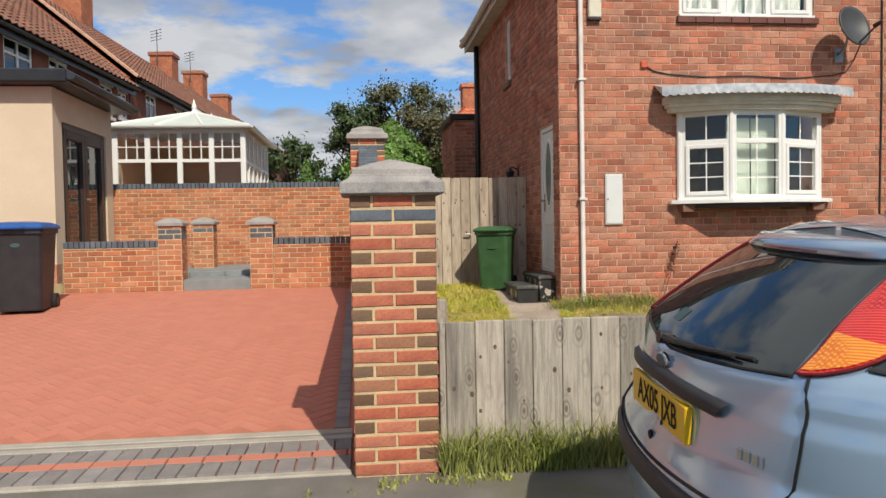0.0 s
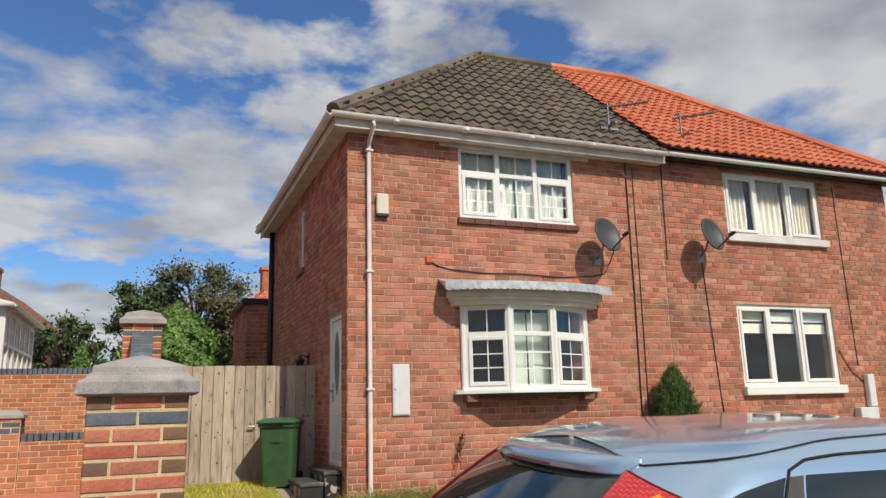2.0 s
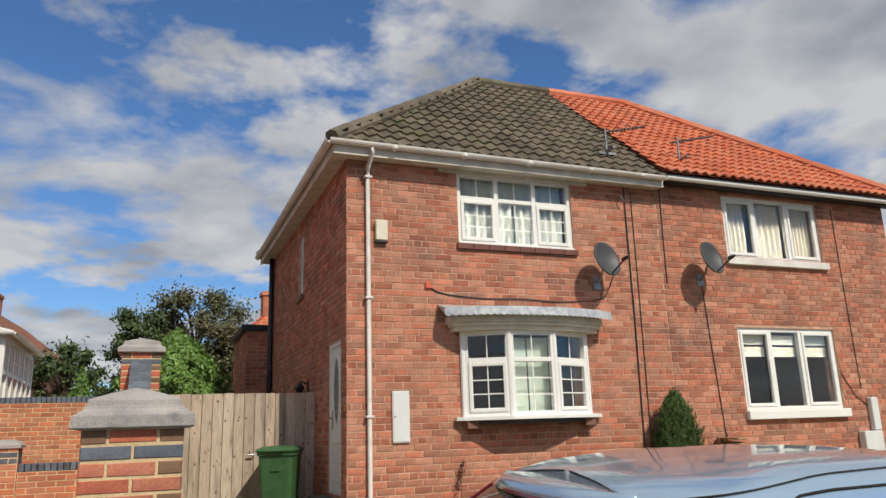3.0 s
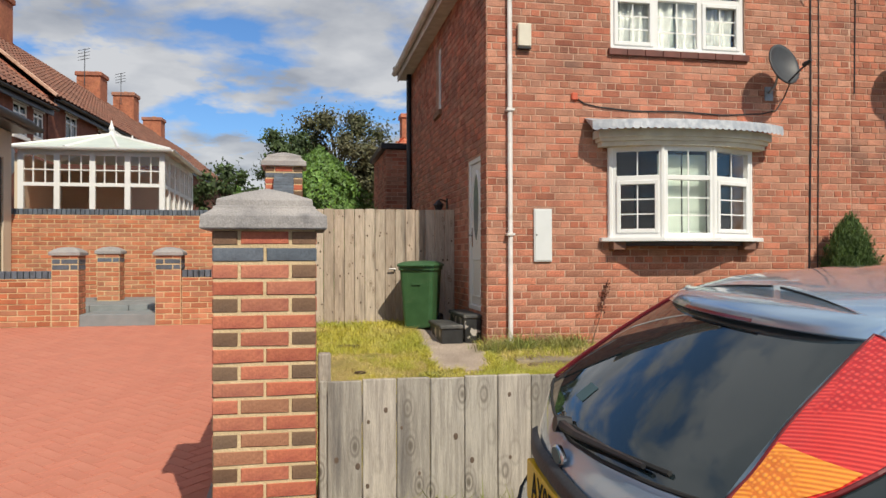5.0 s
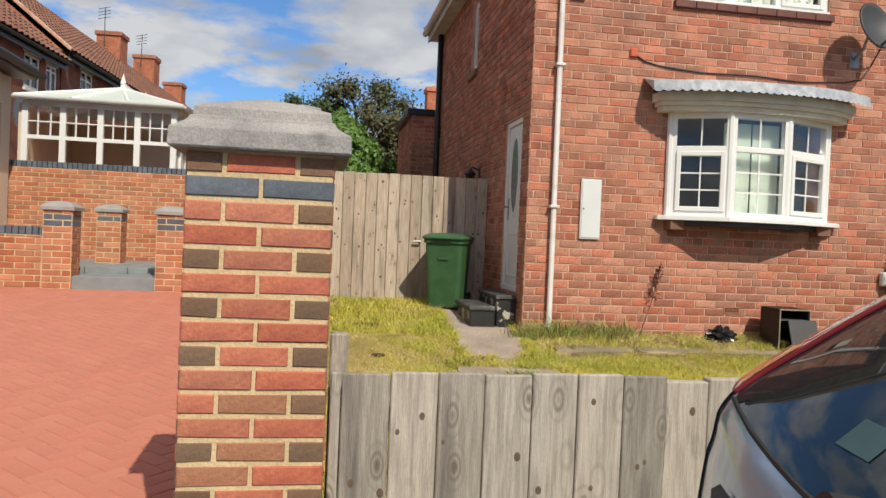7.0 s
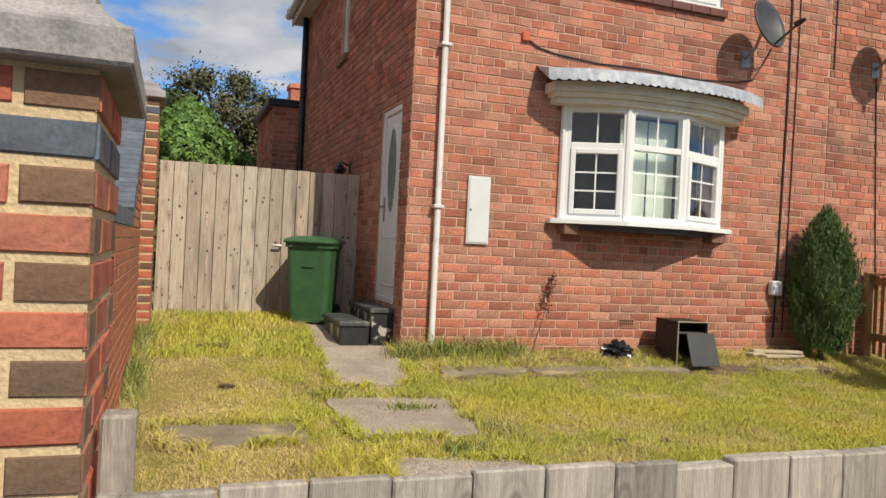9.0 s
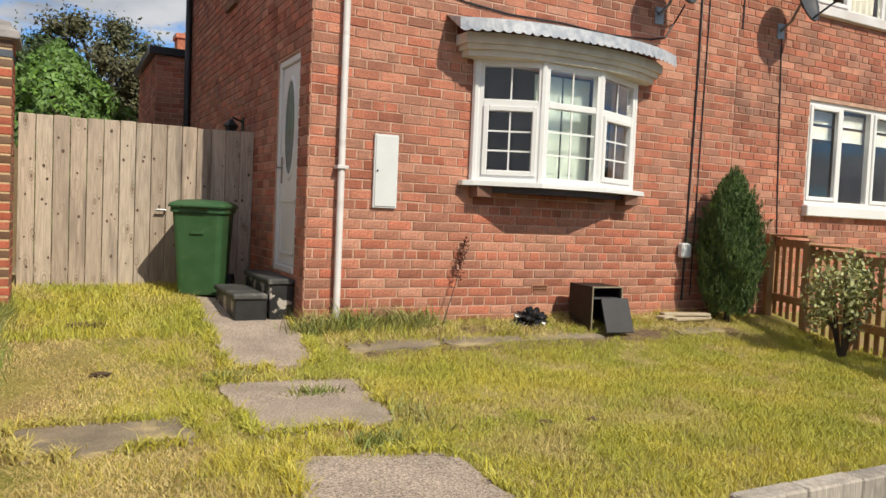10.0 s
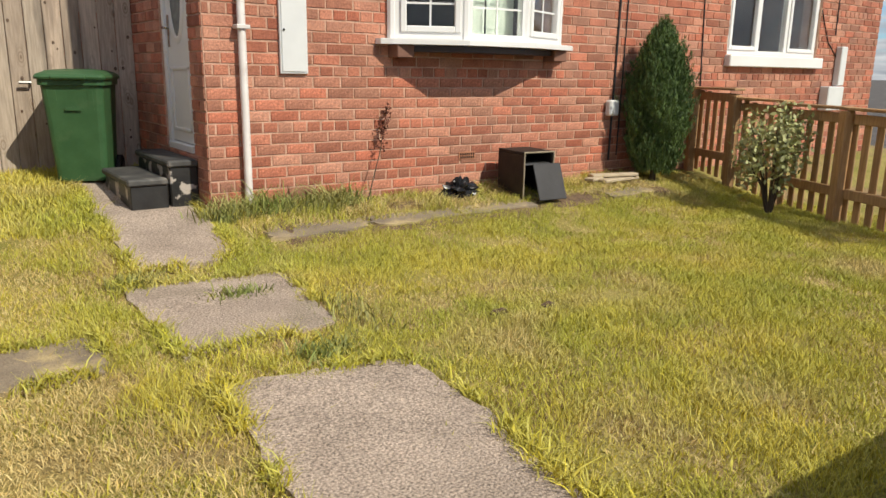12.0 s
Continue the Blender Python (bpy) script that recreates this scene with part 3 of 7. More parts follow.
# ---- roof ----
def roof_plane(name, quad, nu, nv, material, parent, label, wave=0.022, lift=0.02):
    """Profiled tiles on a slope: quad = eave a, eave b, ridge b, ridge a."""
    a, b, c, d = [Vector(p) for p in quad]
    up = (b - a).cross(d - a).normalized()
    if up.z < 0:
        up = -up
    width = max((b - a).length, (c - d).length)
    e = (b - a).normalized()
    slope = ((d - a) - e * (d - a).dot(e))
    vs, fs = [], []
    for j in range(nv):
        f0, f1 = j / nv, (j + 1) / nv
        l0, r0 = a.lerp(d, f0), b.lerp(c, f0)
        tile = width / nu
        base0 = a + slope * f0
        s0, s1 = (l0 - base0).dot(e), (r0 - base0).dot(e)
        k0 = math.floor(s0 / tile)
        k = k0
        while k * tile < s1:
            t0, t1 = max(s0, k * tile), min(s1, (k + 1) * tile)
            if t1 - t0 > 0.04:
                o = len(vs)
                cols = 5
                for q in range(cols):
                    s = t0 + (t1 - t0 + 0.012) * q / (cols - 1)
                    ph = (s / tile - k) * 2 * math.pi
                    h = wave * math.sin(ph) + wave
                    jit = 0.004 * noise.noise((k * 3.1, j * 2.7, 0))
                    lo = a + slope * f0 + e * s + up * (h + lift + jit + 0.012)
                    hi = a + slope * (f1 + 0.02 / nv) + e * s + up * (h + jit)
                    vs += [tuple(lo - up * 0.024), tuple(lo), tuple(hi)]
                for q in range(cols - 1):
                    x = o + q * 3
                    fs += [(x, x + 3, x + 4, x + 1), (x + 1, x + 4, x + 5, x + 2)]
            k += 1
    me = bpy.data.meshes.new(name)
    me.from_pydata(vs, [], fs)
    me.materials.append(material)
    ob = new(name, me)
    ob.parent = parent
    return tagged(ob, label, kind="stuff")


EV, OV = 5.12, 0.26
RZ, RY = 8.02, 13.2
RXL, RXR = 5.7, 9.1
yl, yb2 = YF - OV, YB + OV
xl, xr = XS - OV, XE + OV


def roof_deck(name, polys, material, parent, label):
    bm = bmesh.new()
    for p in polys:
        bm.faces.new([bm.verts.new(q) for q in p])
    return part(name, bm, material, parent, label)


roof = roof_deck("roof", [[(xl, yl, EV), (PARTY, yl, EV), (PARTY, RY, RZ), (RXL, RY, RZ)], [(xl, yb2, EV), (xl, yl, EV), (RXL, RY, RZ)],
                          [(PARTY, yb2, EV), (xl, yb2, EV), (RXL, RY, RZ), (PARTY, RY, RZ)]], M["tile_dark"], house, "dark brown mossy tiled hipped roof")
n_roof = roof_deck("roof", [[(PARTY, yl, EV + 0.1), (xr, yl, EV + 0.1), (RXR, RY, RZ), (PARTY, RY, RZ)], [(xr, yl, EV + 0.1), (xr, yb2, EV + 0.1), (RXR, RY, RZ)],
                            [(xr, yb2, EV), (PARTY, yb2, EV), (PARTY, RY, RZ), (RXR, RY, RZ)]], M["tile_orange"], neighbour, "bright orange clay tiled roof")
roof_plane("roof_tiles", [(xl, yl, EV), (PARTY, yl, EV), (PARTY, RY, RZ), (RXL, RY, RZ)], 26, 16, M["tile_dark"], roof, "dark weathered interlocking roof tiles")
roof_plane("roof_tiles", [(xl, yb2, EV), (xl, yl, EV), (RXL, RY, RZ), (RXL, RY, RZ)], 30, 16, M["tile_dark"], roof, "dark weathered interlocking roof tiles")
roof_plane("roof_tiles", [(PARTY, yl, EV + 0.1), (xr, yl, EV + 0.1), (RXR, RY, RZ), (PARTY, RY, RZ)], 28, 18, M["tile_orange"], n_roof, "bright orange roof tiles")


def ridge(a, b, material, parent, n):
    a, b = Vector(a), Vector(b)
    bm = bmesh.new()
    for i in range(n):
        p, q = a.lerp(b, i / n), a.lerp(b, (i + 1.06) / n)
        tube(bm, [p + Vector((0, 0, 0.02)), q + Vector((0, 0, 0.02))], [0.105, 0.115], 8)
    part("ridge_tiles", bm, material, parent, smooth=False)


ridge((xl, yl, EV + 0.02), (RXL, RY, RZ + 0.02), M["tile_dark"], roof, 14)
ridge((xl, yb2, EV + 0.02), (RXL, RY, RZ + 0.02), M["tile_dark"], roof, 14)
ridge((RXL, RY, RZ + 0.02), (PARTY, RY, RZ + 0.02), M["tile_dark"], roof, 5)
ridge((PARTY, RY, RZ + 0.02), (RXR, RY, RZ + 0.02), M["tile_orange"], n_roof, 5)
ridge((xr, yl, EV + 0.12), (RXR, RY, RZ + 0.02), M["tile_orange"], n_roof, 14)

# eaves
bm = bmesh.new()
box(bm, xl + 0.05, PARTY, yl + 0.05, YF - 0.004, 4.985, 5.01)
box(bm, xl + 0.05, XS - 0.004, YF - 0.004, yb2, 4.985, 5.01)
part("soffit", bm, M["soffit"], house, "dirty cream painted soffit boards")
bm = bmesh.new()
box(bm, xl + 0.03, PARTY, yl + 0.025, yl + 0.05, 4.96, 5.11, bev=0.003)
box(bm, xl + 0.025, xl + 0.05, yl + 0.03, yb2, 4.96, 5.11, bev=0.003)
part("fascia", bm, M["soffit"], house)
part("frieze_board", bx(3.62, 6.0, YF - 0.035, YF - 0.004, 4.93, 4.985, bev=0.004), M["soffit"], house)


def gutter(bm, a, b, r=0.058):
    a, b = Vector(a), Vector(b)
    d = (b - a).normalized()
    s = d.cross(Vector((0, 0, 1)))
    prof = [(math.cos(t) * r, math.sin(t) * r) for t in [math.pi + math.pi * k / 8 for k in range(9)]]
    prof += [(x * 0.9, z * 0.9) for x, z in prof[::-1]]
    rings = [[p + s * x + Vector((0, 0, z)) for x, z in prof] for p in (a, b)]
    vs = [[bm.verts.new(p) for p in r_] for r_ in rings]
    n = len(prof)
    for k in range(n):
        bm.faces.new((vs[0][k], vs[0][(k + 1) % n], vs[1][(k + 1) % n], vs[1][k]))
    bm.faces.new(vs[0])
    bm.faces.new(vs[1])
    bmesh.ops.recalc_face_normals(bm, faces=bm.faces)


bm = bmesh.new()
gutter(bm, (xl - 0.04, yl - 0.035, 5.125), (PARTY - 0.02, yl - 0.035, 5.11))
gutter(bm, (xl - 0.035, yl - 0.05, 5.125), (xl - 0.035, yb2, 5.12))
g1 = part("gutter", bm, M["white_pipe"], house, "stained white half-round gutter")
for x in (2.9, 3.9, 4.9, 5.9, 6.8):
    part("gutter_joint", bx(x - 0.04, x + 0.04, yl - 0.099, yl + 0.02, 5.05, 5.118, bev=0.02), M["white_pipe"], g1)
dp = part("downpipe", tb([(2.6, yl - 0.03, 5.08), (2.6, yl - 0.02, 5.0), (2.6, YF - 0.06, 4.86), (2.6, YF - 0.055, 4.7), (2.6, YF - 0.055, 0.42), (2.6, YF - 0.08, 0.34)], 0.030, 12), M["white_pipe"], house, "white plastic downpipe", smooth=True)
for z in (4.72, 3.1, 1.62):
    part("pipe_bracket", bx(2.55, 2.65, YF - 0.1, YF - 0.01, z, z + 0.03, bev=0.004), M["white_pipe"], dp)
part("downpipe", tb([(XS - 0.07, YB - 0.25, 5.05), (XS - 0.07, YB - 0.25, 0.4)], 0.05, 10), M["black_plastic"], house, "black cast downpipe at the back corner", smooth=True)
# neighbour's eaves
part("soffit", bx(PARTY, xr - 0.05, yl + 0.05, YF - 0.004, 5.085, 5.11), M["fascia_black"], neighbour)
part("fascia", bx(PARTY + 0.004, xr - 0.03, yl + 0.03, yl + 0.055, 5.05, 5.20, bev=0.003), M["fascia_black"], neighbour)
bm = bmesh.new()
gutter(bm, (PARTY + 0.01, yl - 0.03, 5.12), (xr, yl - 0.03, 5.12), r=0.05)
part("gutter", bm, M["upvc"], neighbour, "white gutter below a black fascia")


# ---- windows ----
def casement(parent, a, b, z0, z1, cols, transom, open_lights, bars_top=1, bars_low=(1, 2), frame=0.055, depth=0.07, glass="glass", label="white plastic window with glazing bars"):
    """A window between plan points a and b: outer frame, mullions, lights with bars and panes."""
    a, b = Vector((*a, 0)), Vector((*b, 0))
    w = (b - a).length
    rot = Matrix.Translation((a.x, a.y, 0)) @ Matrix.Rotation(math.atan2(b.y - a.y, b.x - a.x), 4, "Z")
    edges = [0.0] + [c * w for c in cols] + [w]
    lights = [(edges[i] + (frame if i == 0 else 0.032), edges[i + 1] - (frame if i == len(edges) - 2 else 0.032), z0 + frame, z1 - frame) for i in range(len(edges) - 1)]
    bm = panel(0, w, z0, z1, lights, depth, lambda u, v, d: rot @ Vector((u, d, v)))
    win = part("window", bm, M["upvc"], parent, label)
    for i in range(len(edges) - 1):
        l = edges[i] + (frame if i == 0 else 0.032)
        r = edges[i + 1] - (frame if i == len(edges) - 2 else 0.032)
        rows = [(z0 + frame, z1 - frame, bars_low)] if not transom else [(z0 + frame, transom - 0.03, bars_low), (transom + 0.03, z1 - frame, (bars_top, 0))]
        if transom:
            part("transom", bx(l, r, 0.002, depth, transom - 0.03, transom + 0.03, bev=0.005, m=rot), M["upvc"], win)
        for k, (b0, b1, bars) in enumerate(rows):
            il, ir, ib, it = l, r, b0, b1
            if i in open_lights and k == 0:
                s = 0.05
                bm = bmesh.new()
                for q in ((l, l + s, b0, b1), (r - s, r, b0, b1), (l + s, r - s, b0, b0 + s), (l + s, r - s, b1 - s, b1)):
                    box(bm, q[0], q[1], -0.018, 0.04, q[2], q[3], bev=0.006, m=rot)
                part("sash", bm, M["upvc"], win)
                il, ir, ib, it = l + s, r - s, b0 + s, b1 - s
            p = part("pane", bx(il - 0.01, ir + 0.01, 0.026, 0.032, ib - 0.01, it + 0.01, m=rot), M[glass], win)
            p.visible_shadow = False
            nv, nh = bars
            for v in range(nv):
                x = il + (ir - il) * (v + 1) / (nv + 1)
                part("glazing_bar", bx(x - 0.008, x + 0.008, 0.016, 0.024, ib, it, m=rot), M["upvc"], win)
            for h in range(nh):
                z = ib + (it - ib) * (h + 1) / (nh + 1)
                part("glazing_bar", bx(il, ir, 0.0165, 0.0235, z - 0.008, z + 0.008, m=rot), M["upvc"], win)
    return win


def drape(name, x0, x1, y, z0, z1, material, label, folds=9, amp=0.03, flare=0.0):
    rings = []
    n = folds * 8
    for j in range(9):
        z = z1 + (z0 - z1) * j / 8
        rings.append([(x0 + (x1 - x0) * k / n * (1 - flare * j / 8), y + amp * math.sin(k / 8 * 2 * math.pi + 0.6 * math.sin(j * 0.7 + k)) , z) for k in range(n + 1)])
    ob = tagged(mesh_ob(name, loft(rings, close=False, cap=False), material, smooth=True), label, "curtain")
    return ob


up = casement(house, (WUP[0], YF + 0.03), (WUP[1], YF + 0.03), WUP[2], WUP[3], (0.335, 0.665), 4.60, (0, 2), 1, (1, 2), label="white upstairs window with leaded-style bars")
sill_tile = mat("sill_tile", (0.17, 0.06, 0.045), 0.6, (0.12, 0.045, 0.035), 8, fine=0.1)
for i in range(8):
    w = 1.9 / 8
    part("sill_tile", bx(3.86 + i * w + 0.003, 3.86 + (i + 1) * w - 0.003, YF - 0.05, YF + 0.06, 3.845, 3.925, bev=0.005), sill_tile, up, "dark red sill tile")
part("sill", bx(WUP[0], WUP[1], YF - 0.02, YF + 0.03, 3.926, 3.955, bev=0.004), M["upvc"], up)
drape("net_curtain", 3.98, 4.80, YF + 0.13, 3.98, 4.66, M["curtain"], "white lace net curtain hanging behind the window", 6, 0.03, 0.06)
drape("net_curtain", 4.84, 5.64, YF + 0.13, 3.98, 4.66, M["curtain"], "white lace net curtain hanging behind the window", 6, 0.03, 0.04)
drape("net_curtain", 3.98, 5.64, YF + 0.175, 3.98, 4.95, M["blind"], "grey-green backing curtain behind the lace nets", 12, 0.012, 0.0)
nu = casement(neighbour, (NUP[0], YF + 0.03), (NUP[1], YF + 0.03), NUP[2], NUP[3], (0.33, 0.67), None, (0, 2), 0, (0, 0), label="white three-light upstairs window")
part("sill", bx(NUP[0] - 0.06, NUP[1] + 0.06, YF - 0.08, YF + 0.05, 3.86, 3.975, bev=0.008), M["white_pipe"], nu, "painted stone sill, flaking")
for x0, x1 in ((8.62, 9.10), (9.26, 9.86), (10.1, 10.5)):
    drape("curtain", x0, x1, YF + 0.16, 4.0, 4.97, M["beige_curtain"], "pale beige curtain hanging behind the window", 5, 0.03)
nl = casement(neighbour, (NLO[0], YF + 0.03), (NLO[1], YF + 0.03), NLO[2], NLO[3], (0.33, 0.64), None, (0, 2), 0, (0, 0), label="white three-light downstairs window")
part("sill", bx(NLO[0] - 0.04, NLO[1] + 0.04, YF - 0.09, YF + 0.05, 1.45, 1.585, bev=0.01), M["upvc"], nl, "white painted sill")
for x0, x1 in ((8.62, 9.18), (9.26, 9.82), (9.9, 10.5)):
    b = thing("roller_blind", "cream striped roller blind half drawn in the window", "blind", group="blinds in the window")
    for k in range(4):
        part("blind_band", bx(x0, x1, YF + 0.14, YF + 0.145, 2.42 + k * 0.095, 2.42 + k * 0.095 + (0.06 if k % 2 else 0.095)), M["beige_curtain" if k % 2 else "curtain"], b)
# bay window
bay = thing("bay_window", "white plastic bow bay window with lead canopy", "window")
A, B, C, D = (3.88, 10.08), (4.42, 9.80), (5.08, 9.80), (5.75, 10.08)
for i, (p, q) in enumerate(((A, B), (B, C), (C, D))):
    casement(bay, p, q, 1.60, 2.70, (), 2.32, (0,) if i != 1 else (), 1, (1, 2), label="white bay light with glazing bars")
for p in (A, B, C, D):
    part("corner_post", tb([(p[0], p[1] + 0.03, 1.60), (p[0], p[1] + 0.03, 2.70)], 0.04, 8), M["upvc"], bay)


def bow(x0, x1, yfront, yend, off, z0, z1, n=16):
    xs = [x0 + (x1 - x0) * k / n for k in range(n + 1)]
    pts = [(x, yend - (yend - yfront) * max(0.0, 1 - abs((x - (x0 + x1) / 2) / ((x1 - x0) / 2)) ** 2.6) - off) for x in xs]
    return slab_poly(pts + [(x1, YF - 0.004), (x0, YF - 0.004)], z0, z1)


part("sill_board", slab_poly([(3.74, 10.05), (3.82, 9.99), (4.38, 9.71), (5.12, 9.71), (5.83, 9.99), (5.91, 10.05), (5.91, YF - 0.004), (3.74, YF - 0.004)], 1.555, 1.60, bev=0.006), M["upvc"], bay, "white sill board")
part("underside_board", slab_poly([(3.95, 10.06), (4.42, 9.82), (5.08, 9.82), (5.7, 10.06), (5.7, YF - 0.003), (3.95, YF - 0.003)], 1.50, 1.55), M["brown_upvc"], bay)
for x in (3.86, 5.6):
    part("bracket", bx(x, x + 0.16, 9.98, YF - 0.003, 1.45, 1.553, bev=0.006), M["tile_brown"], bay, "dark red painted bracket")
for k, (o, z0, z1) in enumerate(((0.0, 2.70, 2.755), (0.03, 2.755, 2.80), (0.06, 2.80, 2.89))):
    part("cornice", bow(3.72 - o, 5.90 + o, 9.74, 10.0, o, z0, z1), M["cream_wood"], bay, "cream painted moulded cornice")
# lead canopy with scalloped hem
bm = bmesh.new()
N = 90
ringu, ringm, ringl = [], [], []
for k in range(N + 1):
    x = 3.55 + 2.52 * k / N
    s = max(0.0, 1 - abs((x - 4.81) / 1.26) ** 2.6)
    yy = 9.97 - 0.29 * s - 0.10
    ringu.append(bm.verts.new((x, YF - 0.004, 3.06)))
    ringm.append(bm.verts.new((x, yy, 2.985)))
    ringl.append(bm.verts.new((x, yy - 0.012, 2.885 - 0.02 * abs(math.sin(k * math.pi / 3)))))
for a, b in ((ringu, ringm), (ringm, ringl)):
    for k in range(N):
        bm.faces.new((a[k], a[k + 1], b[k + 1], b[k]))
bm.faces.new((ringu[0], ringm[0], ringl[0]))
bm.faces.new((ringu[-1], ringm[-1], ringl[-1]))
part("lead_canopy", bm, M["lead"], bay, "grey lead canopy with scalloped edge")
for i, (x0, x1, mm) in enumerate(((4.43, 4.74, "blind"), (4.76, 5.07, "blind"))):
    v = thing("window_blind", "pale green fabric blind hanging behind the bay window", "blind", group="bay blinds")
    part("fabric", bx(x0, x1, 9.98, 9.99, 1.62, 2.62), M[mm], v)

# side window and door
sw = casement(house, (XS + 0.05, SWIN[1]), (XS + 0.05, SWIN[0]), SWIN[2], SWIN[3], (), None, (0,), 0, (0, 0), label="narrow white landing window")
part("sill", bx(XS - 0.05, XS + 0.04, SWIN[0] - 0.05, SWIN[1] + 0.05, 3.6, 3.69, bev=0.006), M["brick_brown"], sw)
door = thing("door", "white plastic panelled door with oval glass, closed", "door")
XD = XS + 0.012
bm = bmesh.new()
box(bm, XD, XD + 0.06, DOOR[0], DOOR[0] + 0.06, DOOR[2], DOOR[3], bev=0.006)
box(bm, XD, XD + 0.06, DOOR[1] - 0.06, DOOR[1], DOOR[2], DOOR[3], bev=0.006)
box(bm, XD, XD + 0.06, DOOR[0] + 0.06, DOOR[1] - 0.06, DOOR[3] - 0.06, DOOR[3], bev=0.006)
part("door_frame", bm, M["upvc"], door)
leaf = part("door_leaf", bx(XD + 0.02, XD + 0.06, DOOR[0] + 0.065, DOOR[1] - 0.065, DOOR[2] + 0.06, DOOR[3] - 0.065, bev=0.008), M["upvc"], door)
part("threshold", bx(XD - 0.02, XD + 0.06, DOOR[0] + 0.06, DOOR[1] - 0.06, DOOR[2], DOOR[2] + 0.055, bev=0.005), M["upvc"], door)
yc = (DOOR[0] + DOOR[1]) / 2
oval = [[(XD + 0.012, yc + 0.15 * math.cos(t), 2.0 + 0.42 * math.sin(t)), (XD + 0.0, yc + 0.175 * math.cos(t), 2.0 + 0.45 * math.sin(t)), (XD + 0.019, yc + 0.20 * math.cos(t), 2.0 + 0.48 * math.sin(t))] for t in [2 * math.pi * k / 32 for k in range(33)]]
part("oval_moulding", loft(oval, close=False, cap=False), M["upvc"], leaf, smooth=True)
bm = bmesh.new()
bm.faces.new([bm.verts.new((XD + 0.016, yc + 0.155 * math.cos(t), 2.0 + 0.425 * math.sin(t))) for t in [2 * math.pi * k / 32 for k in range(32)]])
part("door_glass", bm, mat("frosted", (0.22, 0.25, 0.25), 0.25, (0.15, 0.17, 0.18), 14), leaf, "patterned oval glass")
for z0, z1 in ((0.85, 1.35),):
    bm = bmesh.new()
    for q in ((DOOR[0] + 0.14, DOOR[0] + 0.165, z0, z1), (DOOR[1] - 0.165, DOOR[1] - 0.14, z0, z1), (DOOR[0] + 0.14, DOOR[1] - 0.14, z0, z0 + 0.025), (DOOR[0] + 0.14, DOOR[1] - 0.14, z1 - 0.025, z1)):
        box(bm, XD + 0.008, XD + 0.021, *q, bev=0.004)
    part("panel_moulding", bm, M["upvc"], leaf)
h = part("door_handle", tb([(XD + 0.018, DOOR[1] - 0.13, 1.65), (XD - 0.03, DOOR[1] - 0.13, 1.65), (XD - 0.03, DOOR[1] - 0.24, 1.65)], 0.011, 8), M["chrome"], leaf, "metal lever handle", smooth=True)
part("handle_plate", bx(XD + 0.01, XD + 0.019, DOOR[1] - 0.15, DOOR[1] - 0.11, 1.5, 1.75, bev=0.003), M["chrome"], leaf)

# rear extension
ext = thing("rear_extension", "low brick rear extension with flat felted roof", "extension")
ebr = courses(1.85, XS + 0.5, 0.2, 3.55, [], 0.08, 0.24, seed=5)
part("wall", bx(1.85, XS + 0.5, YB + 0.21, 19.0, 0.05, 3.56), M["mortar_old"], ext, "dark shaded brick wall")
brick_stuff("bricks", [r for r in ebr if r[2] > 1.8], lambda u, v, d: (u, YB + 0.21 + d, v), M["brick_old_i"], ext)
brick_stuff("bricks", [r for r in courses(YB + 0.21, 19.0, 0.2, 3.55, [], 0.08, 0.24, seed=6) if r[2] > 1.8], lambda u, v, d: (1.85 + d, u, v), M["brick_old_i"], ext)
part("roof", bx(1.75, XS + 0.6, YB + 0.13, 19.1, 3.56, 3.68, bev=0.01), M["fascia_black"], ext, "black felt roof edge")

# ---- neighbouring drive, walls and pillars ----
PX0, PX1, PY0, PY1 = -0.215, 0.228, 5.0, 5.44


def pier_cap(parent, x0, x1, y0, y1, z, h=0.2, o=0.05):
    """A moulded pyramid coping stone."""
    def ring(g, zz):
        return [(x0 - g, y0 - g, zz), (x1 + g, y0 - g, zz), (x1 + g, y1 + g, zz), (x0 - g, y1 + g, zz)]
    w = (x1 - x0) / 2
    k = h / 0.2
    rings = [ring(o - 0.002, z), ring(o + 0.003, z + 0.006 * k), ring(o, z + 0.058 * k), ring(o - 0.005, z + 0.064 * k), ring(o - 0.014, z + 0.067 * k), ring(o - 0.024, z + 0.074 * k), ring(0.013, z + 0.083 * k), ring(0.003, z + 0.093 * k), ring(0.0, z + 0.103 * k), ring(-0.010, z + 0.106 * k), ring(-0.012, z + 0.132 * k), ring(-0.017, z + 0.138 * k), ring(-w * 0.5, z + 0.172 * k), ring(-w * 0.95, z + h), ring(-w * 0.985, z + h + 0.002)]
    return part("cap", loft(rings), M["capstone"], parent, "weathered grey moulded concrete cap")


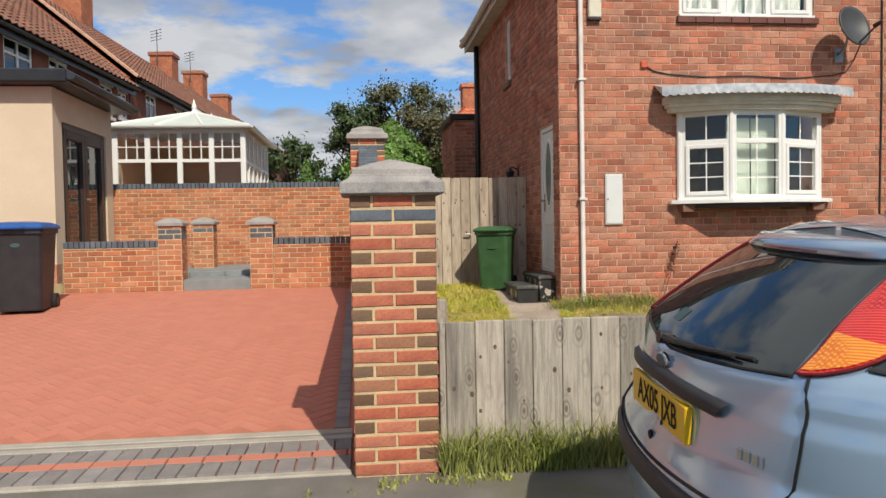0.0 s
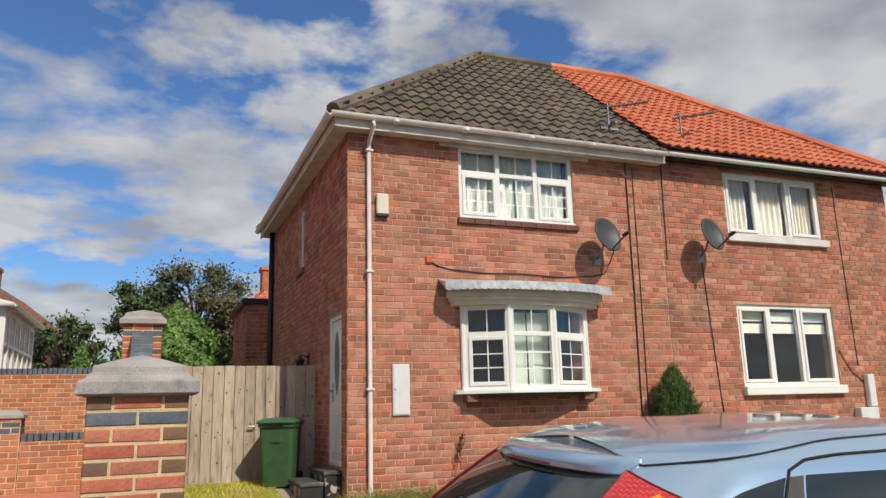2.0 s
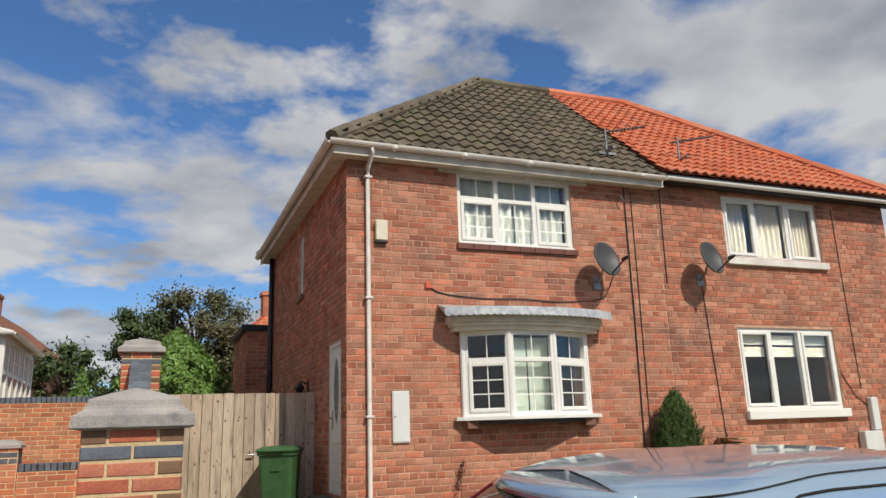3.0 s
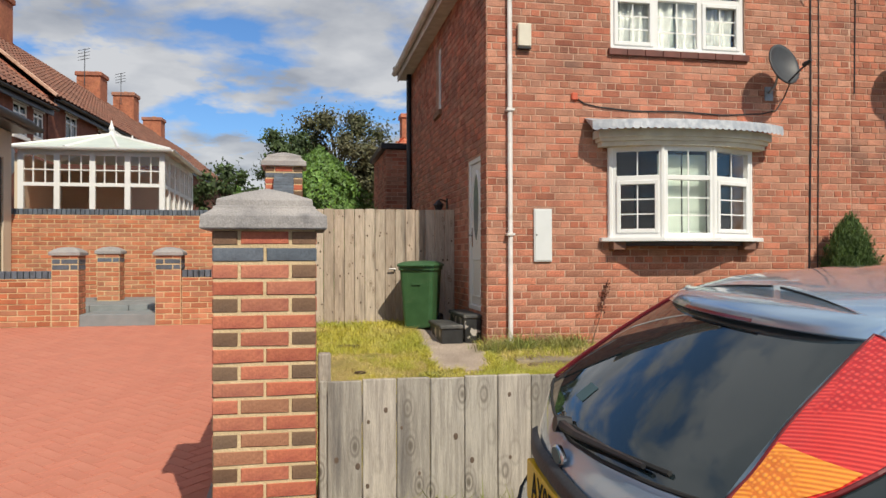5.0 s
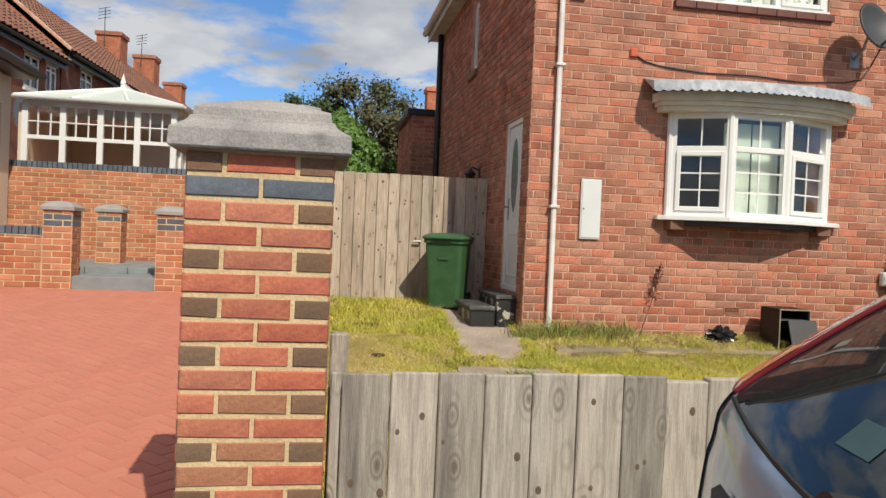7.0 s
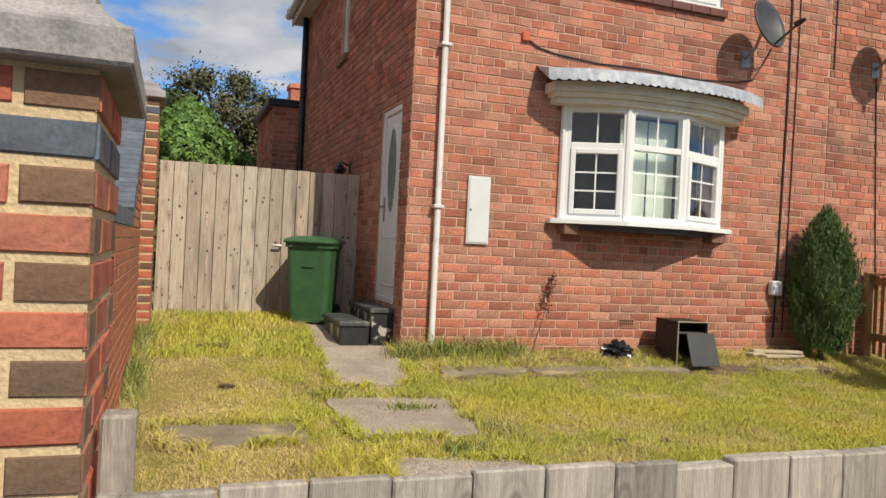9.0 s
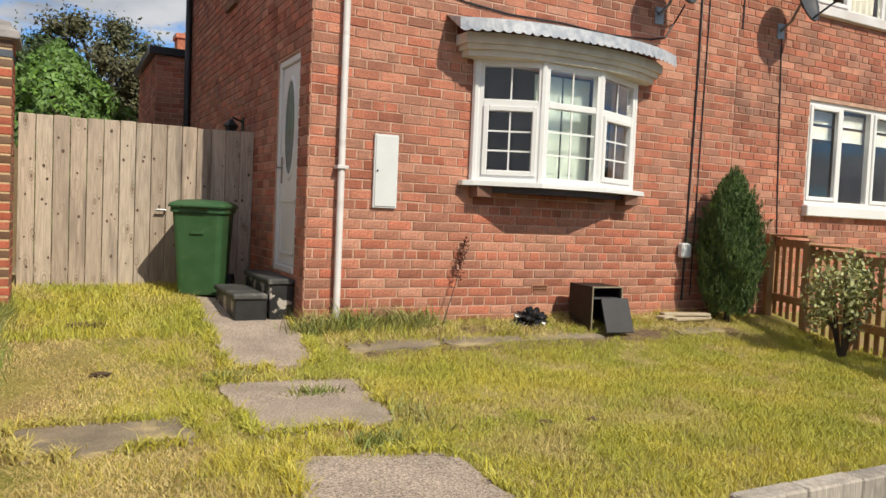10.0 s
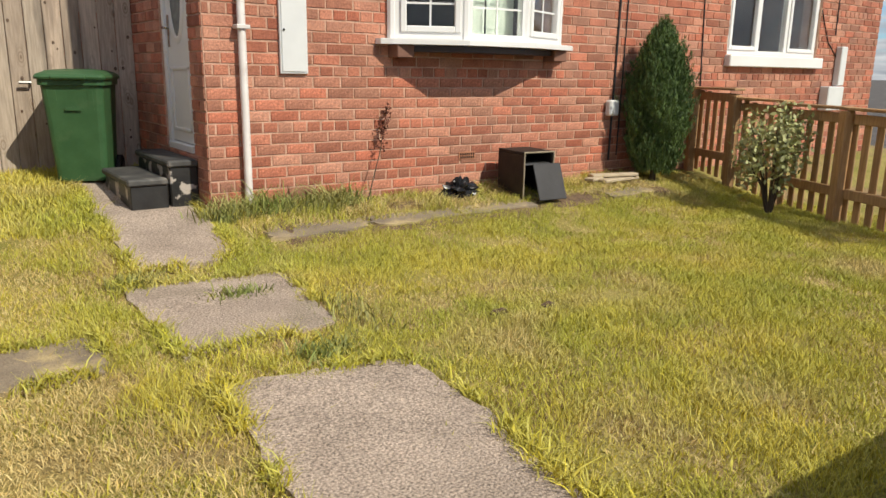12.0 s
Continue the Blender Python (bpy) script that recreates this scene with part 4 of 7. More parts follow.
def pier_bricks(pier, x0, x1, y0, y1, z0, n, ch, blue, big=True):
    """Bricks round a square pier, alternating two stretchers with half, stretcher, half."""
    bl = (x1 - x0)
    fr = lambda u, v, d: (u, y0 + d, v)
    rt = lambda u, v, d: (x1 - d, u, v)
    lf = lambda u, v, d: (x0 + d, u, v)
    bk = lambda u, v, d: (u, y1 - d, v)
    rng = random.Random(9)
    for j in range(n):
        zb, zt = z0 + j * ch + 0.0068, z0 + (j + 1) * ch - 0.0068
        for place, s0, odd in ((fr, x0, 0), (rt, y0, 1), (lf, y0, 1), (bk, x0, 0)):
            two = (j + n) % 2 == (1 if odd else 0)
            if two or j in blue:
                cuts = [(0, 0.5), (0.5, 1)]
            else:
                cuts = [(0, 0.245), (0.245, 0.755), (0.755, 1)]
            for a, b in cuts:
                mm = M["brick_blue"] if j in blue else M["brick_brown"] if (b - a < 0.3 and rng.random() < 0.72) else M["brick_buff"] if rng.random() < 0.08 else M["brick_red"]
                e = 0.006
                brick_parts([(s0 + a * bl + (e if a else -0.003), s0 + b * bl - (e if b < 1 else -0.003), zb, zt, rng.uniform(0, 0.003))], place, mm, pier, 0.0042)


pier = thing("gate_pier", "square red and brown brick gate pier with grey cap", "pier", group="brick piers")
pier_core = part("mortar_core", bx(PX0, PX1, PY0, PY1, -0.05, 1.502), M["mortar_new"], pier, "buff mortar joints")
pier_cap(pier, PX0, PX1, PY0, PY1, 1.5)
pier2 = thing("gate_pier", "taller brick pier with blue brick band and grey cap", "pier", group="brick piers")
P2 = (-0.27, 0.172, 10.98, 11.42)
pier2_core = part("mortar_core", bx(*P2, 0.3, 2.50), M["mortar_new"], pier2)
pier_cap(pier2, *P2, 2.5)

bwall = thing("boundary_wall", "red brick boundary wall with blue brick coping ramp", "wall")
WX0, WX1 = -0.155, 0.06
WT = 1.30
part("mortar_core", bx(WX0, WX1, PY1 + 0.004, P2[2] - 0.004, -0.05, WT), M["mortar_new"], bwall)
part("ramp_core", loft([[(WX0 + 0.004, 9.55, WT), (WX0 + 0.004, 10.97, WT), (WX0 + 0.004, 10.97, 2.32), (WX0 + 0.004, 9.55, 1.37)], [(WX1 - 0.004, 9.55, WT), (WX1 - 0.004, 10.97, WT), (WX1 - 0.004, 10.97, 2.32), (WX1 - 0.004, 9.55, 1.37)]]), M["mortar_new"], bwall)
wr = courses(PY1 + 0.01, P2[2] - 0.01, 0.02, WT, [], 0.075, 0.225, 0.011, seed=7)
near = [r for r in wr if r[0] > 7.4]
far = [r for r in wr if r[0] <= 7.4]
rightf = lambda u, v, d: (WX1 - d, u, v)
ramp_r = [r for r in courses(9.6, 10.96, WT, 2.3, [], 0.075, 0.225, seed=8) if r[3] < 1.36 + (r[0] - 9.55) * 0.67]
brick_stuff("bricks", far, rightf, M["brick_new"], bwall, 0.006, "red facing bricks")
brick_stuff("bricks", ramp_r, rightf, M["brick_new"], bwall, 0.005, "red facing bricks under the ramp")
brick_stuff("bricks", [r for r in courses(PY1 + 0.01, P2[2] - 0.01, 0.02, WT, [], 0.075, 0.225, seed=7)], lambda u, v, d: (WX0 + d, u, v), M["brick_new"], bwall, 0.006, "red facing bricks")
BWALL_NEAR = near[:300]
brick_stuff("bricks", near[300:], rightf, M["brick_new"], bwall, 0.006, "red facing bricks")
# coping: on edge along the level stretch, then up the ramp
y = PY1 + 0.01
while y < 9.5:
    part("coping_brick", bx(WX0 - 0.012, WX1 + 0.012, y, y + 0.064, WT + 0.002, WT + 0.105, bev=0.004), M["brick_blue"], bwall)
    y += 0.074
ramp_count = 24
for k in range(ramp_count):
    f = (k + 0.5) / ramp_count
    c = Vector((0, 9.53 + f * 1.42, 1.40 + f * 0.96))
    ang = math.atan2(0.96, 1.42)
    m = Matrix.Translation(c) @ Matrix.Rotation(ang, 4, "X")
    part("coping_brick", bx(WX0 - 0.012, WX1 + 0.012, -0.0325, 0.0325, -0.05, 0.05, bev=0.004, m=m), M["brick_blue"], bwall)

# drive
tagged(mesh_ob("driveway_bed", loft([[(-9, 5.12, -0.2), (-9, 5.9, -0.2), (-9, 12.2, -0.2), (-9, 12.2, 0.453), (-9, 5.9, 0.018), (-9, 5.88, -0.012), (-9, 5.12, -0.012)], [(WX0, 5.12, -0.2), (WX0, 5.9, -0.2), (WX0, 12.2, -0.2), (WX0, 12.2, 0.453), (WX0, 5.9, 0.018), (WX0, 5.88, -0.012), (WX0, 5.12, -0.012)]]), M["paviour_bed"]), "red sand bed of the block paved driveway", "driveway", kind="structure")
drive = thing("driveway", "sloping driveway of salmon-red herringbone block paving", "driveway", kind="structure")


def on_drive(u, v, d):
    return (u, v, drive_z(v) - d * 1.0)


def paved_row(name, y0, y1, step, material, label, x0=-7.0, x1=-0.24):
    rects = []
    x = x0
    while x < x1:
        rects.append((x + 0.003, min(x + step, x1) - 0.003, y0, y1, rg.uniform(0, 0.002)))
        x += step
    brick_stuff(name, rects, on_drive, material, drive, 0.006, label)


paved_row("edging_blocks", 5.15, 5.36, 0.104, M["paviour_grey"], "grey edging blocks")
paved_row("border_blocks", 5.365, 5.465, 0.204, M["paviour_i"], "red border blocks")
paved_row("edging_blocks", 5.47, 5.67, 0.104, M["paviour_grey"], "grey edging blocks")
part("drain_channel", bx(-7, -0.24, 5.69, 5.76, -0.02, 0.022, bev=0.004), M["kerb"], drive, "pale concrete drain channel edge")
part("drain_grate", bx(-7, -0.24, 5.765, 5.80, -0.02, 0.017), M["paviour_grey"], drive)
part("drain_channel", bx(-7, -0.24, 5.805, 5.90, -0.02, 0.024, bev=0.004), M["kerb"], drive, "pale concrete drain channel edge")
tagged(mesh_ob("kerb", bx(-7, -0.24, 5.05, 5.118, -0.1, 0.012, bev=0.006), M["kerb"]), "pale concrete edging kerb at the drive's foot", "kerb", kind="structure")
# herringbone at 45 degrees, in one shared block mesh per direction
blk = {}
for d in (0, 1):
    L, W = (0.2, 0.1)
    bmv = []
    c45 = math.cos(math.pi / 4)
    ex, ey = ((c45, c45), (-c45, c45)) if d == 0 else ((-c45, c45), (c45, c45))
    sl = 0.435 / 6.3
    for s, zt in ((1.0, -0.003), (0.985, 0.0015)):
        for a, b in ((-1, -1), (1, -1), (1, 1), (-1, 1)):
            lx, ly = a * (L / 2 - 0.0025 - (1 - s) * 0.12), b * (W / 2 - 0.0025 - (1 - s) * 0.12)
            x, yv = ex[0] * lx + ey[0] * ly, ex[1] * lx + ey[1] * ly
            bmv.append((x, yv, yv * sl + zt))
    me = bpy.data.meshes.new("paving_block")
    me.from_pydata(bmv, [], BF)
    me.materials.append(M["paviour"])
    blk[d] = me
DRIVE_BLOCKS, rest = [], []
c45 = math.cos(math.pi / 4)
for i in range(-60, 90):
    for k in range(-60, 90):
        # herringbone cell origin in the rotated frame
        for d in (0, 1):
            cx, cy = (0.1 * i + 0.4 * k + 0.1, 0.1 * i + 0.05) if d == 0 else (0.1 * i + 0.4 * k + 0.25, 0.1 * i)
            X = -2.2 + c45 * (cx - cy)
            Yv = 7.4 + c45 * (cx + cy)
            if -6.4 < X < -0.38 and 5.98 < Yv < 12.12:
                DRIVE_BLOCKS.append((X, Yv, d))
DRIVE_BLOCKS.sort(key=lambda b: (b[0] + 0.6) ** 2 + (b[1] - 6.2) ** 2)
vs, fs = [], []
for X, Yv, d in DRIVE_BLOCKS[300:]:
    o = len(vs)
    vs += [(X + v.co.x, Yv + v.co.y, drive_z(Yv) + v.co.z) for v in blk[d].vertices]
    fs += [tuple(o + q for q in f) for f in BF]
me = bpy.data.meshes.new("paving_blocks")
me.from_pydata(vs, [], fs)
me.materials.append(M["paviour_i"])
ob = new("paving_blocks", me)
ob.parent = drive
tagged(ob, "salmon-red paving blocks", kind="stuff")
rects = [(-0.36, -0.26, 5.92 + 0.205 * k, 5.92 + 0.205 * k + 0.2, 0.0) for k in range(30)]
brick_stuff("edging_blocks", rects, on_drive, M["paviour_grey"], drive, 0.006, "grey edging blocks along the wall")


def small_pier(x0, y0, zb, zt, w=0.3):
    p = thing("garden_pier", "small brick garden pier with rounded grey cap", "pier", group="garden piers")
    part("mortar_core", bx(x0, x0 + w, y0, y0 + w, zb - 0.2, zt), M["mortar_new"], p)
    for place, s0 in ((lambda u, v, d: (u, y0 + d, v), x0), (lambda u, v, d: (x0 + w - d, u, v), y0)):
        rc = courses(s0, s0 + w, zb, zt, [], 0.075, 0.225, 0.012, seed=3)
        brick_stuff("bricks", [r for r in rc if abs(r[2] - (zt - 0.15)) > 0.04], place, M["brick_new"], p, 0.005)
        brick_stuff("blue_bricks", [r for r in rc if abs(r[2] - (zt - 0.15)) <= 0.04], place, M["brick_blue"], p, 0.005)
    o = 0.03

    def ring(g, z):
        return [(x0 - g, y0 - g, z), (x0 + w + g, y0 - g, z), (x0 + w + g, y0 + w + g, z), (x0 - g, y0 + w + g, z)]
    part("cap", loft([ring(o, zt), ring(o, zt + 0.04), ring(-0.01, zt + 0.075), ring(-0.06, zt + 0.10), ring(-0.12, zt + 0.112)]), M["capstone"], p, "grey rounded cap")


def low_wall(x0, x1, y0, z0, z1, label, coping=True):
    w = thing("garden_wall", label, "wall")
    part("mortar_core", bx(x0, x1, y0, y0 + 0.215, z0 - 0.3, z1), M["mortar_new"], w)
    rc = courses(x0, x1, z0, z1, [], 0.075, 0.225, 0.011, seed=int(x0 * 10) + 40)
    brick_stuff("bricks", rc, lambda u, v, d: (u, y0 + d, v), M["brick_new"], w, 0.006, "orange-red facing bricks")
    if coping:
        x = x0
        while x < x1 - 0.03:
            part("coping_brick", bx(x + 0.005, min(x + 0.068, x1), y0 - 0.006, y0 + 0.221, z1 + 0.002, z1 + 0.10, bev=0.004), M["brick_blue"], w)
            x += 0.075
    return w


low_wall(-4.40, -3.09, 12.2, 0.455, 1.09, "low orange-red brick garden wall with blue coping")
low_wall(-1.44, WX0 - 0.01, 12.2, 0.455, 1.10, "low orange-red brick garden wall with blue coping")
low_wall(-4.75, WX0 - 0.01, 15.2, 0.675, 2.10, "tall orange-red brick garden wall with blue coping")
small_pier(-3.08, 12.18, 0.455, 1.40, 0.33)
small_pier(-1.78, 12.18, 0.455, 1.40, 0.33)
small_pier(-2.98, 14.0, 0.695, 1.43, 0.33)
tagged(mesh_ob("patio_step", bx(-2.745, -1.785, 12.2, 12.9, 0.3, 0.61, bev=0.006), M["slate"]), "grey slate paved step between brick piers", "step")
patio = thing("patio", "grey slate paved patio behind the low wall", "patio", kind="structure")
for i in range(8):
    for k in range(4):
        part("paving_slab", bx(-4.4 + i * 0.53 + 0.004, -4.4 + (i + 1) * 0.53 - 0.004, 12.92 + k * 0.56 + 0.004, 12.92 + (k + 1) * 0.56 - 0.004, 0.5, 0.69 + rg.uniform(-0.002, 0.002), bev=0.004), M["slate"], patio)
# the boundary wall goes on behind the taller pier
part("mortar_core", bx(WX0, WX1, P2[3] + 0.004, 15.4, -0.05, 1.88), M["mortar_new"], bwall)
brick_stuff("bricks", courses(P2[3] + 0.01, 15.4, 0.38, 1.88, [], 0.075, 0.225, seed=17), lambda u, v, d: (WX0 + d, u, v), M["brick_new"], bwall, 0.006, "red facing bricks")


# ---- front garden: fences ----
def board(bm_name, x0, x1, y0, y1, z0, z1, material, parent, rng, m=None, tilt=0.0):
    bm = bx(x0, x1, y0, y1, z0, z1 + rng.uniform(-0.006, 0.006), bev=0.004)
    if tilt:
        bmesh.ops.rotate(bm, cent=((x0 + x1) / 2, y0, z0), matrix=Matrix.Rotation(rng.uniform(-tilt, tilt), 3, "Y"), verts=bm.verts)
    if m:
        bmesh.ops.transform(bm, matrix=m, verts=bm.verts)
    return part(bm_name, bm, material, parent)


def knots(b, x0, x1, y, z0, z1, n, rng):
    for _ in range(n):
        x, z, r = rng.uniform(x0 + 0.02, x1 - 0.02), rng.uniform(z0, z1), rng.uniform(0.007, 0.014)
        bm = bmesh.new()
        bmesh.ops.create_uvsphere(bm, u_segments=8, v_segments=5, radius=1, matrix=Matrix.Translation((x, y + 0.001, z)) @ Matrix.Diagonal((r, 0.003, r * 1.3, 1)))
        part("knot", bm, M["knot"], b)


rf = random.Random(21)
ffence = thing("front_fence", "low weathered grey timber board fence along the pavement", "fence")
xs = [0.245, 0.282, 0.444, 0.605, 0.765, 0.932, 1.095, 1.262, 1.425]
edges = xs + [1.425 + 0.167 * k for k in range(1, 32)]
for i, (a, b) in enumerate(zip(edges, edges[1:])):
    y0 = (5.062 if i < 8 else 5.078) + rf.uniform(0, 0.003)
    bd = board("fence_board", a + 0.002, b - 0.002, y0, 5.09 if i < 8 else 5.128, 0.0, 0.80 if i < 8 else 0.785, M["timber_grey"], ffence, rf)
    if 0 < i < 16:
        knots(bd, a, b, y0, 0.1, 0.74, rf.choice((1, 2, 3, 4)), rf)
part("rail", bx(0.26, 1.42, 5.092, 5.135, 0.2, 0.28), M["timber_grey"], ffence)
part("rail", bx(0.26, 1.42, 5.092, 5.135, 0.6, 0.68), M["timber_grey"], ffence)
for x in (0.243, 1.9, 3.6):
    part("post", bx(x, x + 0.06, 5.142, 5.205, -0.05, 0.92 if x < 1 else 0.72, bev=0.006), M["timber_grey"], ffence, "square timber post")

gate = thing("side_gate_fence", "tall weathered timber board fence closing the side passage", "fence")
nb = 15
w = (XS - 0.01 - 0.18) / nb
for i in range(nb):
    a = 0.18 + i * w
    bd = board("fence_board", a + 0.003, a + w - 0.003, 12.0 + rf.uniform(0, 0.006), 12.022, 0.42, 2.04, M["timber"], gate, rf)
    knots(bd, a, a + w, 12.0, 0.6, 1.95, rf.choice((2, 3, 4, 5)), rf)
for z in (0.65, 1.2, 1.8):
    part("rail", bx(0.18, XS - 0.01, 12.03, 12.08, z, z + 0.09), M["timber"], gate)
part("latch", tb([(1.46, 11.99, 1.20), (1.46, 11.95, 1.20), (1.37, 11.95, 1.20)], 0.012, 6), M["metal"], gate, "galvanised latch bolt")

nfence = thing("picket_fence", "brown stained timber fence with slim spaced pales", "fence")
F0, F1 = Vector((7.95, 10.05)), Vector((6.45, 6.45))
fl = (F1 - F0).length
fm = Matrix.Translation((F0.x, F0.y, 0)) @ Matrix.Rotation(math.atan2(F1.y - F0.y, F1.x - F0.x), 4, "Z")


def fz(s):
    p = F0.lerp(F1, s / fl)
    return gz(p.x, p.y)


n = int(fl / 0.138)
for i in range(n):
    s = i * 0.138
    board("pale", s, s + 0.078, 0.03, 0.045, fz(s) + 0.02, fz(s) + 0.92, M["timber_brown"], nfence, rf, m=fm)
for i in range(6):
    s = 0.02 + i * 0.78
    if s < fl:
        part("post", bx(s - 0.045, s + 0.045, -0.09, 0.0, fz(s) - 0.05, fz(s) + 0.96, bev=0.008, m=fm), M["timber_brown"], nfence)
for z in (0.22, 0.85):
    for i in range(5):
        s0, s1 = i * 0.78 + 0.066, (i + 1) * 0.78 - 0.028
        part("rail", bx(s0, s1, -0.015, 0.029, fz((s0 + s1) / 2) + z, fz((s0 + s1) / 2) + z + 0.085, bev=0.005, m=fm), M["timber_brown"], nfence)
for i in range(5):
    s0, s1 = i * 0.78 + 0.01, (i + 1) * 0.78 + 0.01
    part("top_rail", bx(s0, s1, -0.07, 0.06, fz((s0 + s1) / 2) + 0.965, fz((s0 + s1) / 2) + 0.99, bev=0.005, m=fm), M["timber_brown"], nfence)

# ---- path and slabs ----
gf = lambda x, y: gz(x, y)


def ragged(pts, n=6, amp=0.025, seed=1):
    rng = random.Random(seed)
    out = []
    for (x0, y0), (x1, y1) in zip(pts, pts[1:] + pts[:1]):
        for k in range(n):
            f = k / n
            out.append((x0 + (x1 - x0) * f + rng.uniform(-amp, amp), y0 + (y1 - y0) * f + rng.uniform(-amp, amp)))
    return out


SLABS = [[(1.40, 8.94), (2.34, 8.84), (2.16, 7.86), (1.40, 7.80)], [(1.42, 7.46), (2.20, 7.30), (2.17, 6.66), (2.05, 6.2), (2.15, 5.5), (1.30, 5.45), (1.33, 6.6)],
         [(1.62, 11.6), (2.33, 11.5), (2.33, 10.5), (2.17, 9.2), (1.52, 9.1), (1.56, 10.2)], [(0.32, 8.34), (1.17, 8.28), (1.09, 7.84), (0.36, 7.78)]]
for i, pts in enumerate(SLABS):
    lab = ("rough pinkish-grey concrete path slab sunk in the grass", "path slab") if i < 3 else ("old grey paving stone half overgrown with grass", "paving stone")
    bmx = slab_poly(ragged(pts, 14, 0.012 if i < 3 else 0.022, i + 3), -0.08, 0.024 if i < 3 else 0.022, zf=gf)
    if i == 2:
        bmesh.ops.triangulate(bmx, faces=bmx.faces)
    tagged(mesh_ob("path_slab" if i < 3 else "paving_stone", bmx, M["concrete_path" if i < 3 else "paver_grey"]), *lab, group="garden slabs")
for i, (x0, x1) in enumerate(((2.5, 3.28), (3.32, 4.1), (4.14, 4.92), (5.9, 6.5))):
    pts = ragged([(x0, 9.62), (x1, 9.62), (x1, 9.40), (x0, 9.40)], 7, 0.03, i + 20)
    tagged(mesh_ob("paving_stone", slab_poly(pts, -0.08, 0.03, zf=gf), M["paver_grey"]), "old grey paving stone half overgrown with grass", "paving stone", group="garden slabs")

# steps at the side door
for (x0, x1, y0, y1, z1) in ((1.80, 2.09, 10.36, 11.2, 0.545), (2.09, XS - 0.012, 10.36, 11.3, 0.67)):
    s = thing("door_step", "black painted brick door step, paint worn white", "step", group="door steps")
    part("riser", bx(x0 + 0.02, x1, y0 + 0.02, y1 - 0.02, 0.2, z1 - 0.05, bev=0.008), M["paint_black"], s)
    part("tread", bx(x0, x1, y0, y1, z1 - 0.05, z1, bev=0.012), mat("step_top", (0.05, 0.05, 0.05), 0.6, (0.09, 0.09, 0.085), 8, bump=0.4, stain=(0.2, 0.19, 0.17), stainscale=4, stainpos=(0.6, 0.72)), s)


# ---- bins ----
def wheelie(name, x, y, z, rz, body, lid, label, wid=0.52, dep=0.60, h=1.0):
    b = thing(name, label, "bin", at=(x, y, z), rz=rz)

    def rr(w, d, zz, c=0.05, oy=0):
        pts = []
        for cx, cy, a0 in ((w / 2 - c, d / 2 - c, 0), (-w / 2 + c, d / 2 - c, 90), (-w / 2 + c, -d / 2 + c, 180), (w / 2 - c, -d / 2 + c, 270)):
            for k in range(4):
                a = radians(a0 + 30 * k)
                pts.append((cx + c * math.cos(a), cy + c * math.sin(a) + oy, zz))
        return pts
    part("body", loft([rr(wid * 0.80, dep * 0.72, 0.03, oy=0.02), rr(wid * 0.82, dep * 0.74, 0.05, oy=0.02), rr(wid * 0.97, dep * 0.95, h * 0.90), rr(wid * 1.04, dep * 1.02, h * 0.905), rr(wid * 1.04, dep * 1.02, h * 0.955), rr(wid, dep, h * 0.96)]), body, b, smooth=False)
    for sx in (-0.28, 0.28):
        part("rib", loft([[(sx * wid - 0.02, -dep * 0.36 + 0.02, 0.12), (sx * wid + 0.02, -dep * 0.36 + 0.02, 0.12), (sx * wid + 0.02, -dep * 0.36 + 0.06, 0.12), (sx * wid - 0.02, -dep * 0.36 + 0.06, 0.12)],
                          [(sx * wid - 0.02, -dep * 0.478, h * 0.86), (sx * wid + 0.02, -dep * 0.478, h * 0.86), (sx * wid + 0.02, -dep * 0.45, h * 0.86), (sx * wid - 0.02, -dep * 0.45, h * 0.86)]]), body, b)
    ld = part("lid", loft([rr(wid * 1.09, dep * 1.1, h * 0.957), rr(wid * 1.11, dep * 1.12, h * 0.975), rr(wid * 1.06, dep * 1.06, h * 1.0), rr(wid * 0.85, dep * 0.82, h * 1.03), rr(wid * 0.4, dep * 0.4, h * 1.045)]), lid, b, smooth=False)
    part("lid_lip", bx(-0.13, 0.13, -dep * 0.60, -dep * 0.52, h * 0.955, h * 0.99, bev=0.01), lid, ld)
    part("handle", tb([(-wid * 0.42, dep * 0.5, h * 0.93), (-wid * 0.42, dep * 0.62, h * 0.95), (wid * 0.42, dep * 0.62, h * 0.95), (wid * 0.42, dep * 0.5, h * 0.93)], 0.016, 8), body, b)
    for sx in (-1, 1):
        wh = part("wheel", tb([(sx * wid * 0.43 - 0.03, dep * 0.4, 0.1), (sx * wid * 0.43 + 0.03, dep * 0.4, 0.1)], 0.1, 18), M["rubber"], b, "black rubber wheel")
        part("hub", tb([(sx * wid * 0.43 - 0.034, dep * 0.4, 0.1), (sx * wid * 0.43 + 0.034, dep * 0.4, 0.1)], 0.055, 12), M["black_plastic"], wh)
    part("axle", tb([(-wid * 0.4, dep * 0.4, 0.1), (wid * 0.4, dep * 0.4, 0.1)], 0.012, 8), M["metal"], b)
    return b


